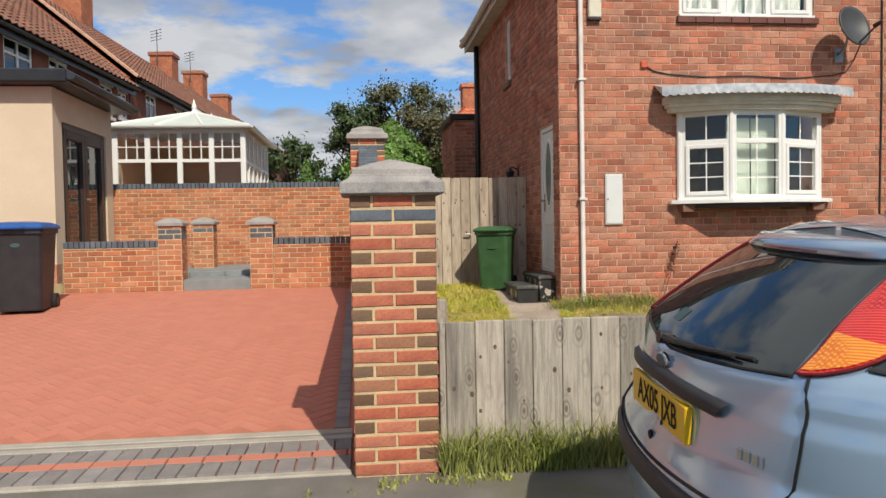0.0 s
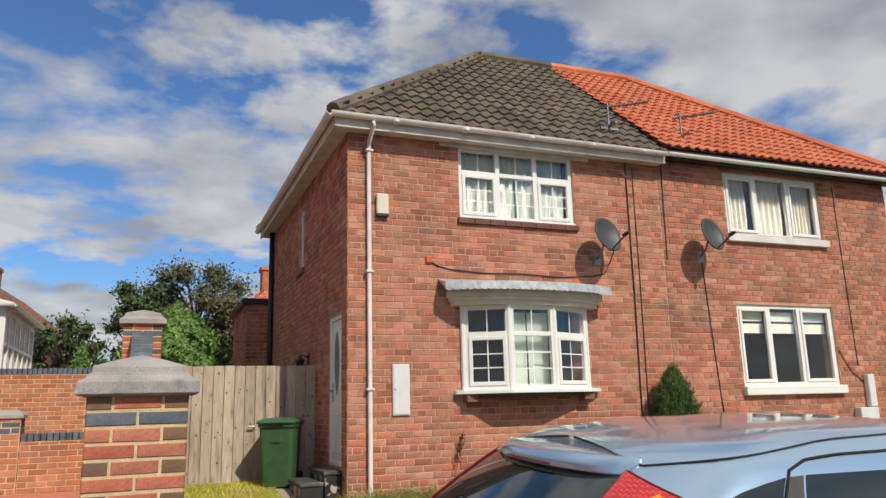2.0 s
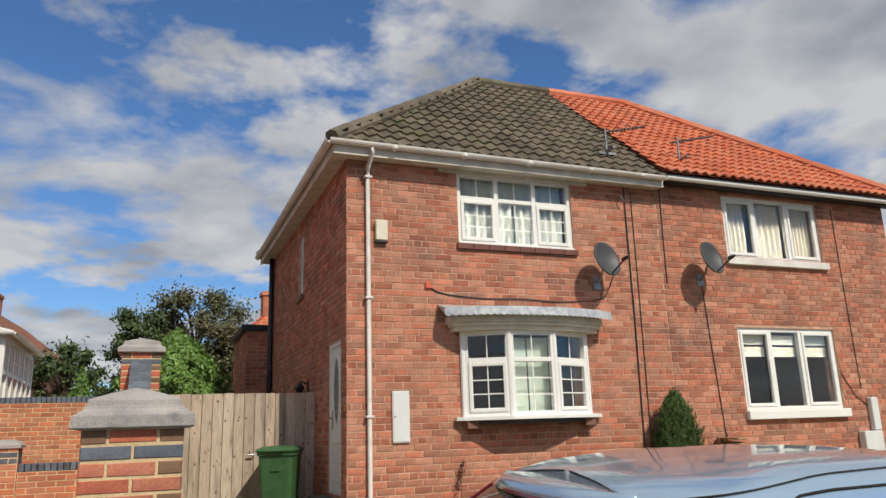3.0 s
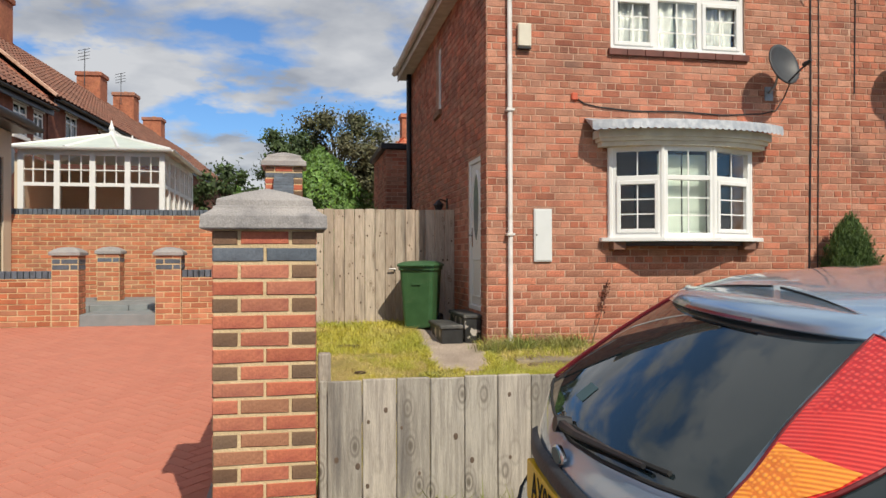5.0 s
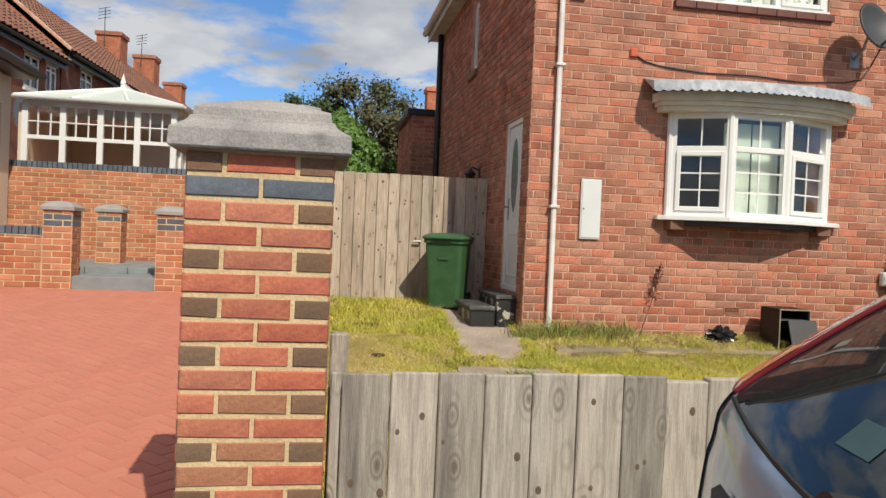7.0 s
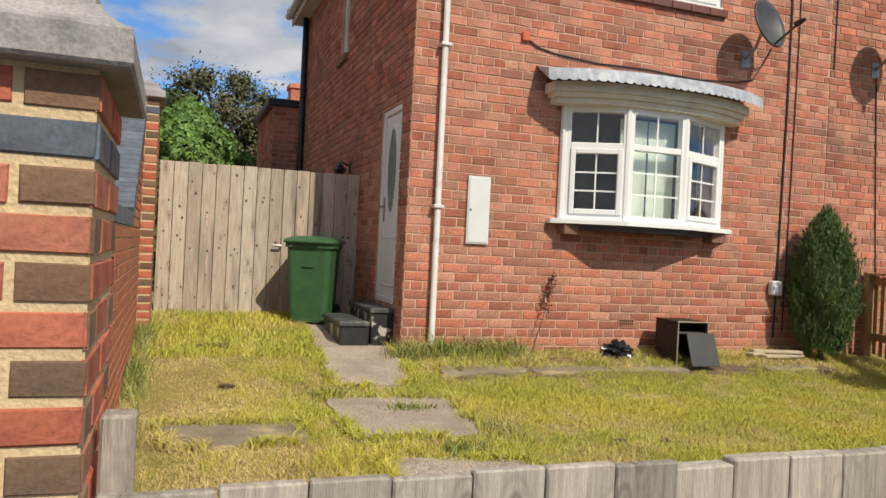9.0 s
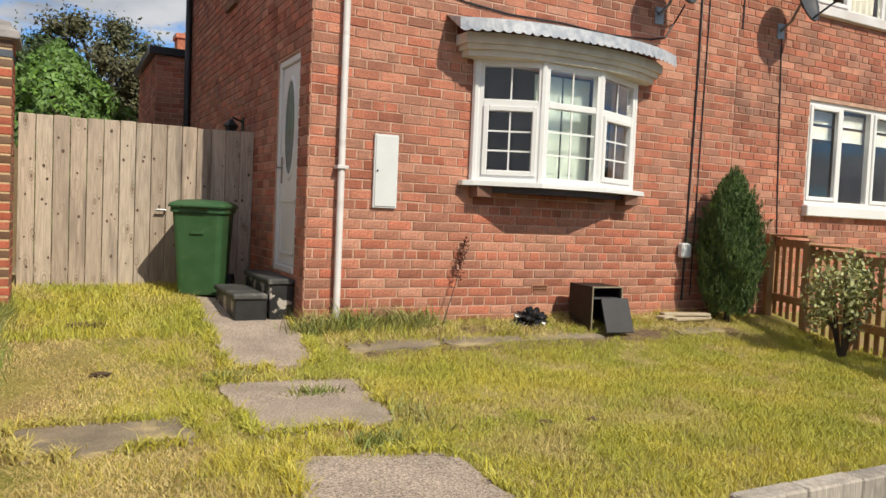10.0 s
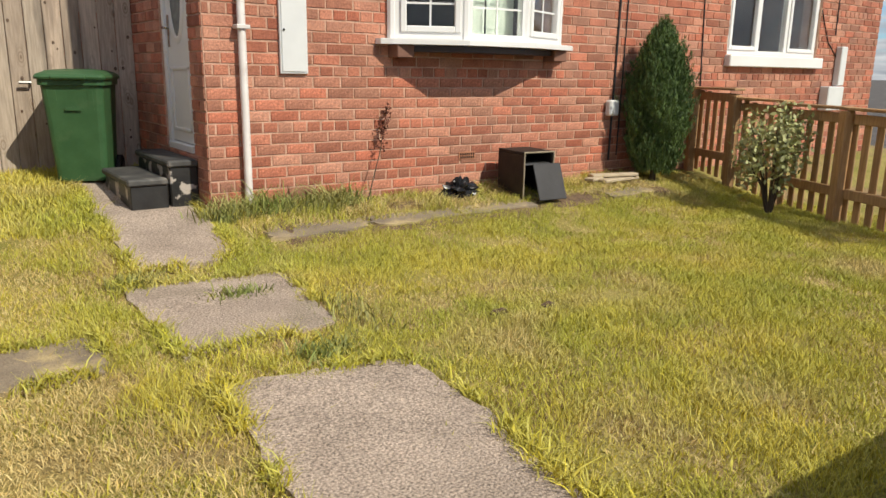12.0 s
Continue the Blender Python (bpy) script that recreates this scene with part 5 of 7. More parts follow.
gb = wheelie("wheelie_bin", 1.75, 11.50, 0.40, -24, M["bin_green"], M["bin_green"], "dark green plastic wheelie bin standing by the side gate", 0.48, 0.54, 0.88)
part("sticker", bx(-0.241, -0.237, -0.12, -0.05, 0.60, 0.72), M["straw"], gb, "faded paper sticker")
part("front_badge", bx(-0.06, 0.06, -0.252, -0.246, 0.60, 0.63), M["bin_green"], gb)
bb = wheelie("wheelie_bin", -4.31, 10.77, 0.356, 6, M["bin_black"], M["bin_blue"], "black wheelie bin with a bright blue lid", 0.60, 0.70, 1.07)
part("front_badge", loft([[(0.06 * math.cos(t) * s, -0.313 - q, 0.83 + 0.028 * math.sin(t) * s) for t in [2 * math.pi * k / 16 for k in range(16)]] for s, q in ((1, 0.0), (0.9, 0.012))]), M["sticker"], bb, "pale oval badge")
wheelie("wheelie_bin", -5.06, 10.73, 0.354, 0, M["bin_green"], M["bin_green"], "dark green wheelie bin beside the black bin", 0.60, 0.70, 1.07)

# ---- things on the house front ----
mb = thing("meter_box", "white meter cupboard fixed on the brick wall", "meter box")
part("body", bx(2.90, 3.125, YF - 0.035, YF - 0.01, 1.31, 1.945, bev=0.004), M["white_box"], mb)
part("door", bx(2.912, 3.113, YF - 0.043, YF - 0.036, 1.325, 1.93, bev=0.003), M["white_box"], mb)
part("lock", tb([(2.93, YF - 0.05, 1.63), (2.93, YF - 0.043, 1.63)], 0.009, 8), M["black_plastic"], mb)
al = thing("alarm_box", "cream alarm bell box mounted high on the wall", "alarm box")
part("body", bx(2.70, 2.865, YF - 0.075, YF - 0.01, 3.88, 4.16, bev=0.012), M["cream_wood"], al)
part("base", bx(2.70, 2.865, YF - 0.07, YF - 0.01, 3.85, 3.879, bev=0.006), M["black_plastic"], al)


def dish(x, z, label):
    d = thing("satellite_dish", label, "satellite dish", group="satellite dishes")
    c = Vector((x, YF - 0.36, z))
    nrm = Vector((0.22, -0.93, 0.28)).normalized()
    q = nrm.to_track_quat("Z", "Y").to_matrix().to_4x4()
    rings = []
    for k in range(9):
        f = k / 8
        rings.append([c + q.to_3x3() @ Vector((0.235 * f * math.cos(t), 0.265 * f * math.sin(t), 0.07 * f * f - 0.05)) for t in [2 * math.pi * j / 40 for j in range(40)]])
    rim = [c + q.to_3x3() @ Vector((0.242 * math.cos(t), 0.272 * math.sin(t), 0.013)) for t in [2 * math.pi * j / 40 for j in range(40)]]
    back = [[p - nrm * 0.012 for p in r] for r in [rim] + rings[::-1]]
    part("reflector", loft(rings[1:] + back[:-1]), M["dish"], d, "dark grey perforated reflector", smooth=True)
    bot = c + q.to_3x3() @ Vector((0, -0.24, 0.0))
    tipv = c + nrm * 0.36 + Vector((0, 0, -0.16))
    part("arm", tb([bot, tipv], 0.012, 8), M["dish"], d)
    part("receiver", tb([tipv - nrm * 0.06, tipv - nrm * 0.01, tipv + nrm * 0.05], [0.03, 0.028, 0.018], 10), M["black_plastic"], d)
    part("mount", tb([c - nrm * 0.06, Vector((x + 0.03, YF - 0.15, z - 0.2)), Vector((x + 0.03, YF - 0.02, z - 0.28))], 0.016, 8), M["metal"], d)
    part("wall_plate", bx(x - 0.03, x + 0.09, YF - 0.02, YF - 0.009, z - 0.38, z - 0.2, bev=0.003), M["metal"], d)


dish(6.02, 3.74, "dark grey satellite dish on the brick front wall")
dish(7.90, 3.86, "dark grey satellite dish on the adjoining house wall")


def cable(pts, r=0.008, label="thin black cable clipped to the brick wall", col="black_plastic"):
    tagged(mesh_ob("cable", tb(pts, r, 6), M[col]), label, "cable", group="wall cables")


yc = YF - 0.016
cable([(6.66, yc, 5.0), (6.655, yc, 4.2), (6.65, yc, 3.0), (6.62, yc, 1.4), (6.60, yc, 0.45)], 0.012)
cable([(6.78, yc, 4.9), (6.77, yc, 3.4), (6.74, yc, 1.4), (6.72, yc, 0.5)], 0.007)
cable([(7.33, yc, 5.0), (7.31, yc, 4.2), (7.30, yc, 3.5)], 0.009)
cable([(7.95, yc, 3.5), (8.02, yc, 2.2), (8.12, yc, 0.6)], 0.008)
cable([(10.93, yc, 4.97), (10.94, yc, 3.9), (10.97, yc, 1.9)], 0.008)
cable([(3.44, yc, 3.30), (3.55, yc, 3.235), (3.72, yc, 3.20), (4.2, yc, 3.165), (4.8, yc, 3.18), (5.4, yc, 3.155), (5.95, yc, 3.19), (6.15, yc, 3.24), (6.26, yc, 3.40), (6.22, YF - 0.2, 3.55)], 0.009)
for pts in ([(10.55, yc, 2.2), (10.8, yc, 1.8), (11.3, yc, 1.45)],):
    cable(pts, 0.007)
t = thing("cable_gland", "small orange cable cap on the brick wall", "cable cap")
part("cap", bx(3.38, 3.46, YF - 0.04, YF - 0.009, 3.27, 3.36, bev=0.01), M["orange_tag"], t)
t = thing("cable_box", "small grey junction box low on the wall", "junction box")
part("body", bx(6.50, 6.64, YF - 0.09, YF - 0.01, 0.92, 1.08, bev=0.015), M["white_box"], t)
t = thing("wall_bolt", "rusty wall hook under the eaves", "hook")
part("hook", tb([(6.55, YF - 0.01, 4.78), (6.55, YF - 0.1, 4.78), (6.6, YF - 0.1, 4.72)], 0.012, 6), M["metal"], t)
ab = thing("air_brick", "terracotta air brick with small slots", "air brick")
part("face", bx(4.61, 4.80, YF - 0.012, YF - 0.0085, 0.565, 0.635), M["brick_buff"], ab)
for i in range(7):
    for k in range(2):
        part("slot", bx(4.625 + i * 0.024, 4.638 + i * 0.024, YF - 0.0165, YF - 0.013, 0.575 + k * 0.028, 0.595 + k * 0.028), M["car_gap"], ab)
mc = thing("meter_cupboard", "white pipe and box on the adjoining house wall", "meter box")
part("box", bx(10.75, 11.15, YF - 0.14, YF - 0.01, 0.9, 1.22, bev=0.01), M["white_box"], mc)
part("pipe", bx(11.05, 11.2, YF - 0.1, YF - 0.01, 1.23, 1.75, bev=0.01), M["white_box"], mc)
wlamp = thing("wall_lantern", "dark wall lantern fixed on the side wall", "wall lamp")
part("backplate", bx(XS - 0.02, XS - 0.009, 12.5, 12.6, 2.05, 2.25, bev=0.004), M["black_plastic"], wlamp)
part("arm", tb([(XS - 0.015, 12.55, 2.2), (XS - 0.12, 12.55, 2.24), (XS - 0.14, 12.55, 2.2)], 0.012, 6), M["black_plastic"], wlamp)
part("lantern", loft([[(XS - 0.14 + r * math.cos(a), 12.55 + r * math.sin(a), z) for a in [radians(60 * k) for k in range(6)]] for r, z in ((0.03, 2.02), (0.07, 2.14), (0.085, 2.15), (0.02, 2.22))]), M["black_plastic"], wlamp)


def aerial(x, y, z, label):
    a = thing("roof_aerial", label, "aerial", group="roof aerials")
    part("foot", bx(x - 0.16, x + 0.16, y - 0.02, y + 0.02, z + 0.0, z + 0.04), M["metal"], a)
    part("foot", bx(x - 0.02, x + 0.02, y - 0.2, y + 0.2, z + 0.041, z + 0.075), M["metal"], a)
    part("mast", tb([(x, y, z - 0.1), (x, y, z + 0.45)], 0.018, 8), M["metal"], a)
    part("boom", tb([(x - 0.15, y, z + 0.34), (x + 0.85, y + 0.1, z + 0.62)], 0.014, 6), M["dish"], a)
    for k in range(12):
        f = k / 11
        c = Vector((x - 0.12 + 0.94 * f, y + 0.1 * f, z + 0.35 + 0.265 * f))
        part("element", tb([c - Vector((0.0, 0.10, 0)), c + Vector((0.0, 0.10, 0))], 0.005, 5), M["metal"], a)


def roof_at(y):
    return EV + (y - yl) / (RY - yl) * (RZ - EV) + 0.08


aerial(6.55, 10.3, roof_at(10.3), "grey television aerial lying low on the dark roof")
aerial(7.95, 10.3, roof_at(10.3), "grey television aerial lying low on the orange roof")

# ---- clutter by the wall ----
cab = thing("metal_box", "rusty black metal box with a loose panel leaning on it", "box", at=(5.07, 9.78, gz(5, 9.78)), rz=-6)
bm = bmesh.new()
for q in ((-0.13, 0.2, -0.2, 0.2, 0.41, 0.43), (-0.13, 0.2, -0.2, 0.2, 0.0, 0.02), (-0.13, -0.11, -0.2, 0.2, 0.021, 0.409), (0.18, 0.2, -0.2, 0.2, 0.021, 0.409), (-0.109, 0.179, 0.18, 0.2, 0.021, 0.409)):
    box(bm, *q, bev=0.004)
part("casing", bm, mat("box_metal", (0.012, 0.011, 0.011), 0.6, (0.026, 0.02, 0.016), 8, bump=0.3), cab, "rust-stained black casing")
bm = bmesh.new()
for q in ((-0.132, 0.202, -0.213, -0.201, 0.418, 0.432), (-0.132, -0.12, -0.213, -0.201, 0.0, 0.417), (0.19, 0.202, -0.213, -0.201, 0.0, 0.417)):
    box(bm, *q, bev=0.003)
part("rim", bm, M["oldwood"], cab, "pale worn rim")
part("shelf", bx(-0.108, 0.178, -0.18, 0.17, 0.31, 0.325), M["metal"], cab)
pm = Matrix.Translation((0.06, -0.36, 0.02)) @ Matrix.Rotation(radians(-22), 4, "X")
part("loose_panel", bx(-0.12, 0.18, -0.008, 0.008, 0.0, 0.33, bev=0.004, m=pm), M["car_trim"], cab, "dark slate-grey panel")
bag = thing("plastic_bag", "crumpled black plastic bag lying in the grass", "bag", at=(4.42, 9.86, gz(4.5, 9.95) + 0.02))
bm = bmesh.new()
bmesh.ops.create_icosphere(bm, subdivisions=4, radius=1)
for v in bm.verts:
    k = 0.75 + 0.5 * noise.noise(v.co * 2.2) + 0.25 * noise.noise(v.co * 6)
    v.co = Vector((v.co.x * 0.20 * k, v.co.y * 0.13 * k, max(-0.02, v.co.z * 0.12 * k + 0.06)))
part("sheet", bm, M["bag"], bag)
for i, (x, y, rz, zz) in enumerate(((6.30, 9.92, 14, 0.0), (6.42, 9.80, 4, 0.0), (6.40, 9.86, -16, 0.032))):
    pk = thing("timber_offcut", "weathered timber offcut lying by the wall", "plank", group="timber offcuts", at=(x, y, gz(x, y) + zz + 0.045), rz=rz)
    part("plank", bx(-0.27, 0.27, -0.05, 0.05, 0, 0.03, bev=0.006), mat("pale_wood", (0.55, 0.47, 0.34), 0.9, (0.42, 0.35, 0.25), 9, stretch=(1, 6, 6)), pk)


# ---- plants ----
def leaves(name, centers, normals, size, material, parent, rng, aspect=0.5, kind="stuff", label=""):
    n = len(centers)
    a = rng.normal(size=(n, 3))
    a /= np.linalg.norm(a, axis=1)[:, None]
    u = np.cross(a, normals)
    u /= np.linalg.norm(u, axis=1)[:, None] + 1e-9
    v = np.cross(normals, u)
    s = size * rng.uniform(0.6, 1.4, n)[:, None]
    p = np.stack([centers - u * s, centers + v * s * aspect, centers + u * s, centers - v * s * aspect], 1).reshape(-1, 3)
    o = np.arange(n)[:, None] * 4
    f = (o + np.array([[0, 1, 2, 3]])).tolist()
    me = bpy.data.meshes.new(name)
    me.from_pydata(p.tolist(), [], f)
    me.materials.append(material)
    ob = new(name, me)
    ob.parent = parent
    return tagged(ob, label, kind=kind)


def broad_tree(x, y, z0, h, r, material, label, n=16000, size=0.09, seed=1, trunk=0.14, low=0.3, squash=0.8):
    rng = np.random.default_rng(seed)
    t = thing("tree", label, "tree", at=(x, y, z0))
    bm = bmesh.new()
    tube(bm, [(0, 0, -0.1), (0.05, 0, h * 0.25), (0, 0.05, h * 0.5), (0.03, 0, h * 0.8)], [trunk, trunk * 0.8, trunk * 0.5, trunk * 0.12], 8)
    clumps = []
    for k in range(70):
        a = rng.uniform(0, 2 * np.pi)
        zf = rng.uniform(low, 1.0)
        rad = r * math.sqrt(max(0.05, 1 - abs((zf - 0.58) / 0.5) ** 2)) * rng.uniform(0.45, 1.0)
        c = np.array([rad * math.cos(a), rad * math.sin(a), h * zf])
        clumps.append((c, r * rng.uniform(0.14, 0.34)))
        s = (0, 0, h * max(0.15, zf - 0.3))
        tube(bm, [s, tuple(c * np.array([0.5, 0.5, 1]) + np.array([0, 0, -0.1 * h])), tuple(c)], [trunk * 0.35, trunk * 0.2, trunk * 0.06], 5)
    part("trunk", bm, M["bark"], t)
    cs, ns = [], []
    per = n // len(clumps)
    for c, cr in clumps:
        d = rng.normal(size=(per, 3))
        d /= np.linalg.norm(d, axis=1)[:, None]
        rad = cr * np.abs(rng.normal(0.0, 0.72, per))
        cs.append(c + d * rad[:, None] * np.array([1, 1, squash]))
        nn = d + rng.normal(scale=0.6, size=(per, 3))
        ns.append(nn / np.linalg.norm(nn, axis=1)[:, None])
    leaves("crown", np.concatenate(cs), np.concatenate(ns), size, material, t, rng)
    return t


def cone_tree(x, y, z0, h, r, material, label, n=9000, size=0.05, seed=1, belly=0.3, aspect=0.35, name="conifer", sharp=1.7):
    rng = np.random.default_rng(seed)
    t = thing(name, label, "conifer", at=(x, y, z0))
    part("trunk", tb([(0, 0, -0.1), (0, 0, h * 0.8)], [r * 0.12, r * 0.03], 7), M["bark"], t)
    f = rng.uniform(0.02, 1, n)
    f = f ** 1.15
    prof = np.where(f < belly, 0.72 + 0.28 * f / belly, np.clip(1 - (np.maximum(f - belly, 0) / (1 - belly)) ** sharp, 0, 1))
    a = rng.uniform(0, 2 * np.pi, n)
    lump = 1 + 0.16 * np.sin(a * 5 + f * 23) + 0.12 * np.sin(a * 9 - f * 31) + rng.normal(scale=0.06, size=n)
    rad = r * prof * lump * rng.uniform(0.55, 1.0, n) ** 0.35
    c = np.stack([rad * np.cos(a), rad * np.sin(a), f * h + rng.normal(scale=0.02, size=n)], 1)
    nn = np.stack([np.cos(a), np.sin(a), 0.1 + rng.normal(scale=0.3, size=n)], 1) + rng.normal(scale=0.5, size=(n, 3))
    nn /= np.linalg.norm(nn, axis=1)[:, None]
    ob = leaves("crown", c, nn, size, material, t, rng, aspect)
    core = loft([[(r * 0.55 * p * math.cos(q), r * 0.55 * p * math.sin(q), h * ff) for q in [2 * math.pi * k / 12 for k in range(12)]] for p, ff in ((0.7, 0.03), (1, 0.3), (0.8, 0.6), (0.3, 0.88))])
    part("branch_core", core, M["bark"], t)
    return t


broad_tree(1.45, 28.0, 0.7, 5.6, 2.05, M["leaf_dark"], "large dark-leaved tree behind the gardens", n=52000, size=0.06, seed=3, low=0.25)
broad_tree(-0.25, 26.5, 0.7, 4.7, 1.1, M["leaf_mid"], "tall dense green tree behind the garden wall", n=22000, size=0.06, seed=5, low=0.15)
cone_tree(0.5, 16.3, 0.5, 3.0, 1.0, M["leaf_bright"], "bright green conifer behind the side gate", n=26000, size=0.05, seed=7, belly=0.4, aspect=0.4, sharp=2.4)
broad_tree(-3.6, 40.0, 0.7, 5.2, 1.7, M["leaf_mid"], "distant dark green tree", n=8000, size=0.12, seed=8, low=0.15)
cone_tree(-2.45, 34.0, 0.7, 3.6, 0.55, M["leaf_bright"], "small distant bright green conifer", n=4000, size=0.1, seed=9)
con = thing("conifer", "dense dark green conifer against the brick wall", "conifer", at=(6.95, 9.80, 0.25))
part("trunk", tb([(0, 0, -0.1), (0, 0, 1.3)], [0.035, 0.012], 7), M["bark"], con)
part("branch_core", loft([[(0.2 * p_ * math.cos(q), 0.2 * p_ * math.sin(q), ff) for q in [2 * math.pi * k / 12 for k in range(12)]] for p_, ff in ((0.5, 0.12), (1, 0.4), (0.95, 0.9), (0.35, 1.42))]), M["leaf_conifer"], con)
rc_ = np.random.default_rng(11)
ns_ = 1500
f = rc_.uniform(0, 1, ns_) ** 0.9
a = rc_.uniform(0, 2 * np.pi, ns_)
prof = np.interp(f, (0, 0.12, 0.35, 0.6, 0.8, 0.93, 1.0), (0.55, 0.85, 1.0, 0.93, 0.68, 0.34, 0.08))
rad = 0.335 * prof * (1 + 0.12 * np.sin(a * 4 + f * 9) + rc_.normal(scale=0.11, size=ns_)) * rc_.uniform(0.45, 1, ns_) ** 0.3
tipz = 0.10 + 1.42 * f
px_, py_, pz_, ph_ = [], [], [], []
for i in range(ns_):
    m_ = 44
    u = rc_.uniform(0, 1, m_)
    sw = 0.022 * (1 - u) + 0.004
    px_.append(rad[i] * (0.78 + 0.24 * u) * np.cos(a[i]) + rc_.normal(scale=1, size=m_) * sw)
    py_.append(rad[i] * (0.78 + 0.24 * u) * np.sin(a[i]) + rc_.normal(scale=1, size=m_) * sw)
    pz_.append(tipz[i] + (0.10 + 0.10 * (i % 7) / 6) * u - 0.05)
    ph_.append(rc_.uniform(0.02, 0.045, m_))
crown = blades("crown", np.concatenate(px_), np.concatenate(py_), np.concatenate(pz_), np.concatenate(ph_), M["leaf_conifer"], con, width=0.0035, lean=0.7, seed=21)
tagged(crown, "", kind="stuff")
sh = thing("shrub", "leggy variegated shrub in front of the picket fence", "shrub", at=(6.86, 8.4, gz(6.9, 8.4)))
rngs = np.random.default_rng(15)
cs = []
for k in range(16):
    bm = bmesh.new()
    a = rngs.uniform(0, 6.28)
    tip = np.array([0.3 * math.cos(a) * rngs.uniform(0.3, 1), 0.3 * math.sin(a) * rngs.uniform(0.3, 1), rngs.uniform(0.45, 0.92)])
    tube(bm, [(0.02 * math.cos(a), 0.02 * math.sin(a), 0), tuple(tip * [0.4, 0.4, 0.55]), tuple(tip)], [0.012, 0.008, 0.004], 5)
    part("stem", bm, M["bark"], sh)
    cs.append(np.clip(rngs.normal(loc=tip * [0.9, 0.9, 0.9], scale=(0.06, 0.06, 0.11), size=(130, 3)), (-0.5, -0.5, 0.1), (0.5, 0.5, 1.0)))
cs = np.concatenate(cs)
nn = rngs.normal(size=cs.shape)
nn /= np.linalg.norm(nn, axis=1)[:, None]
leaves("foliage", cs, nn, 0.024, M["leaf_shrub"], sh, rngs, 0.55)


# ---- parked car ----
car = thing("car", "silver-blue hatchback parked half up on the pavement", "car")
CY = 3.387
# two wheels up on the pavement, two down on the road
car.matrix_basis = Matrix.Translation((0.806, 3.392, 0)) @ Matrix.Rotation(-0.0836, 4, "Z") @ Matrix.Rotation(0.0332, 4, "X") @ Matrix.Translation((-0.772, -CY, 0))
CZ = (0.18, 0.25, 0.35, 0.50, 0.58, 0.62, 0.66, 0.75, 0.85, 0.92, 0.965, 1.035, 1.12, 1.205, 1.268, 1.302, 1.33, 1.345)
CR = (0.86, 0.78, 0.72, 0.70, 0.705, 0.715, 0.735, 0.745, 0.757, 0.79, 0.832, 0.92, 1.03, 1.15, 1.25, 1.34, 1.58, 2.0)
CF = (4.75, 4.82, 4.85, 4.87, 4.85, 4.84, 4.80, 4.70, 4.30, 3.95, 3.78, 3.62, 3.40, 3.15, 2.95, 2.75, 2.5, 2.3)
CW = (0.74, 0.80, 0.835, 0.85, 0.852, 0.852, 0.85, 0.848, 0.84, 0.825, 0.80, 0.765, 0.715, 0.665, 0.62, 0.56, 0.45, 0.25)
CC = (0.25, 0.27, 0.28, 0.28, 0.28, 0.27, 0.26, 0.25, 0.25, 0.25, 0.26, 0.26, 0.26, 0.25, 0.24, 0.26, 0.22, 0.12)


def body_at(z, table):
    """A value of the car's tables at height z, rounded off between their entries."""
    return sum(float(np.interp(z + d, CZ, table)) * w for d, w in ((-0.03, 1), (-0.015, 2), (0, 3), (0.015, 2), (0.03, 1))) / 9 if 0.3 < z < 1.22 else float(np.interp(z, CZ, table))


def hull(l, z):
    """A point of the car's skin, l metres round from the middle of its tail (minus: far side) at height z."""
    s, l = (-1 if l >= 0 else 1), abs(l)
    xr_, xf, w, rc = (body_at(z, t) for t in (CR, CF, CW, CC))
    a, q = w - rc, rc * math.pi / 2
    side = xf - xr_ - 2 * rc
    if l < a:
        x, yv = xr_, l
    elif l < a + q:
        t = (l - a) / rc
        x, yv = xr_ + rc * (1 - math.cos(t)), a + rc * math.sin(t)
    elif l < a + q + side:
        x, yv = xr_ + rc + (l - a - q), w
    elif l < a + 2 * q + side:
        t = (l - a - q - side) / rc
        x, yv = xf - rc + rc * math.sin(t), w - rc * (1 - math.cos(t))
    else:
        x, yv = xf, max(0.0, a - (l - a - 2 * q - side))
    f = (x - xr_) / (xf - xr_)
    x += float(np.interp(z, (0.6, 0.7, 0.87, 0.96, 1.12), (0.18, 0.235, 0.225, 0.145, 0.12))) * (yv / w) ** 2 * max(0.0, 1 - 3 * f) - 0.25 * (yv / w) ** 2 * max(0.0, f * 3 - 2)
    return Vector((x, CY + s * yv, z))


def hull_len(z):
    xr_, xf, w, rc = (body_at(z, t) for t in (CR, CF, CW, CC))
    return 2 * (w - rc) + rc * math.pi + xf - xr_ - 2 * rc


def l_at(x, z):
    xr_, xf, w, rc = (body_at(z, t) for t in (CR, CF, CW, CC))
    return w - rc + rc * math.pi / 2 + max(0.0, x - xr_ - rc)


def skin_normal(l, z):
    e = 0.01
    n = (hull(l + e, z) - hull(l - e, z)).cross(hull(l, z + e) - hull(l, z - e)).normalized()
    out = hull(l, z) - Vector((2.6, CY, 0.8))
    return n if n.dot(out) > 0 else -n


def ring_at(z):
    T = hull_len(z)
    fr_ = []
    for k in range(25):
        fr_.append(k / 24 * min(1.25, T * 0.4))
    for k in range(1, 40):
        fr_.append(fr_[24] + (T - fr_[24]) * k / 39)
    return [hull(l, z) for l in fr_[:-1]] + [hull(T - 1e-4, z)] + [hull(-l, z) for l in fr_[-2:0:-1]]


zs = [0.18 + 0.02 * k for k in range(57)] + [1.31, 1.32, 1.33, 1.338, 1.345]
part("body", loft([ring_at(z) for z in zs]), M["car_paint"], car, "silver-blue metallic body", smooth=True)


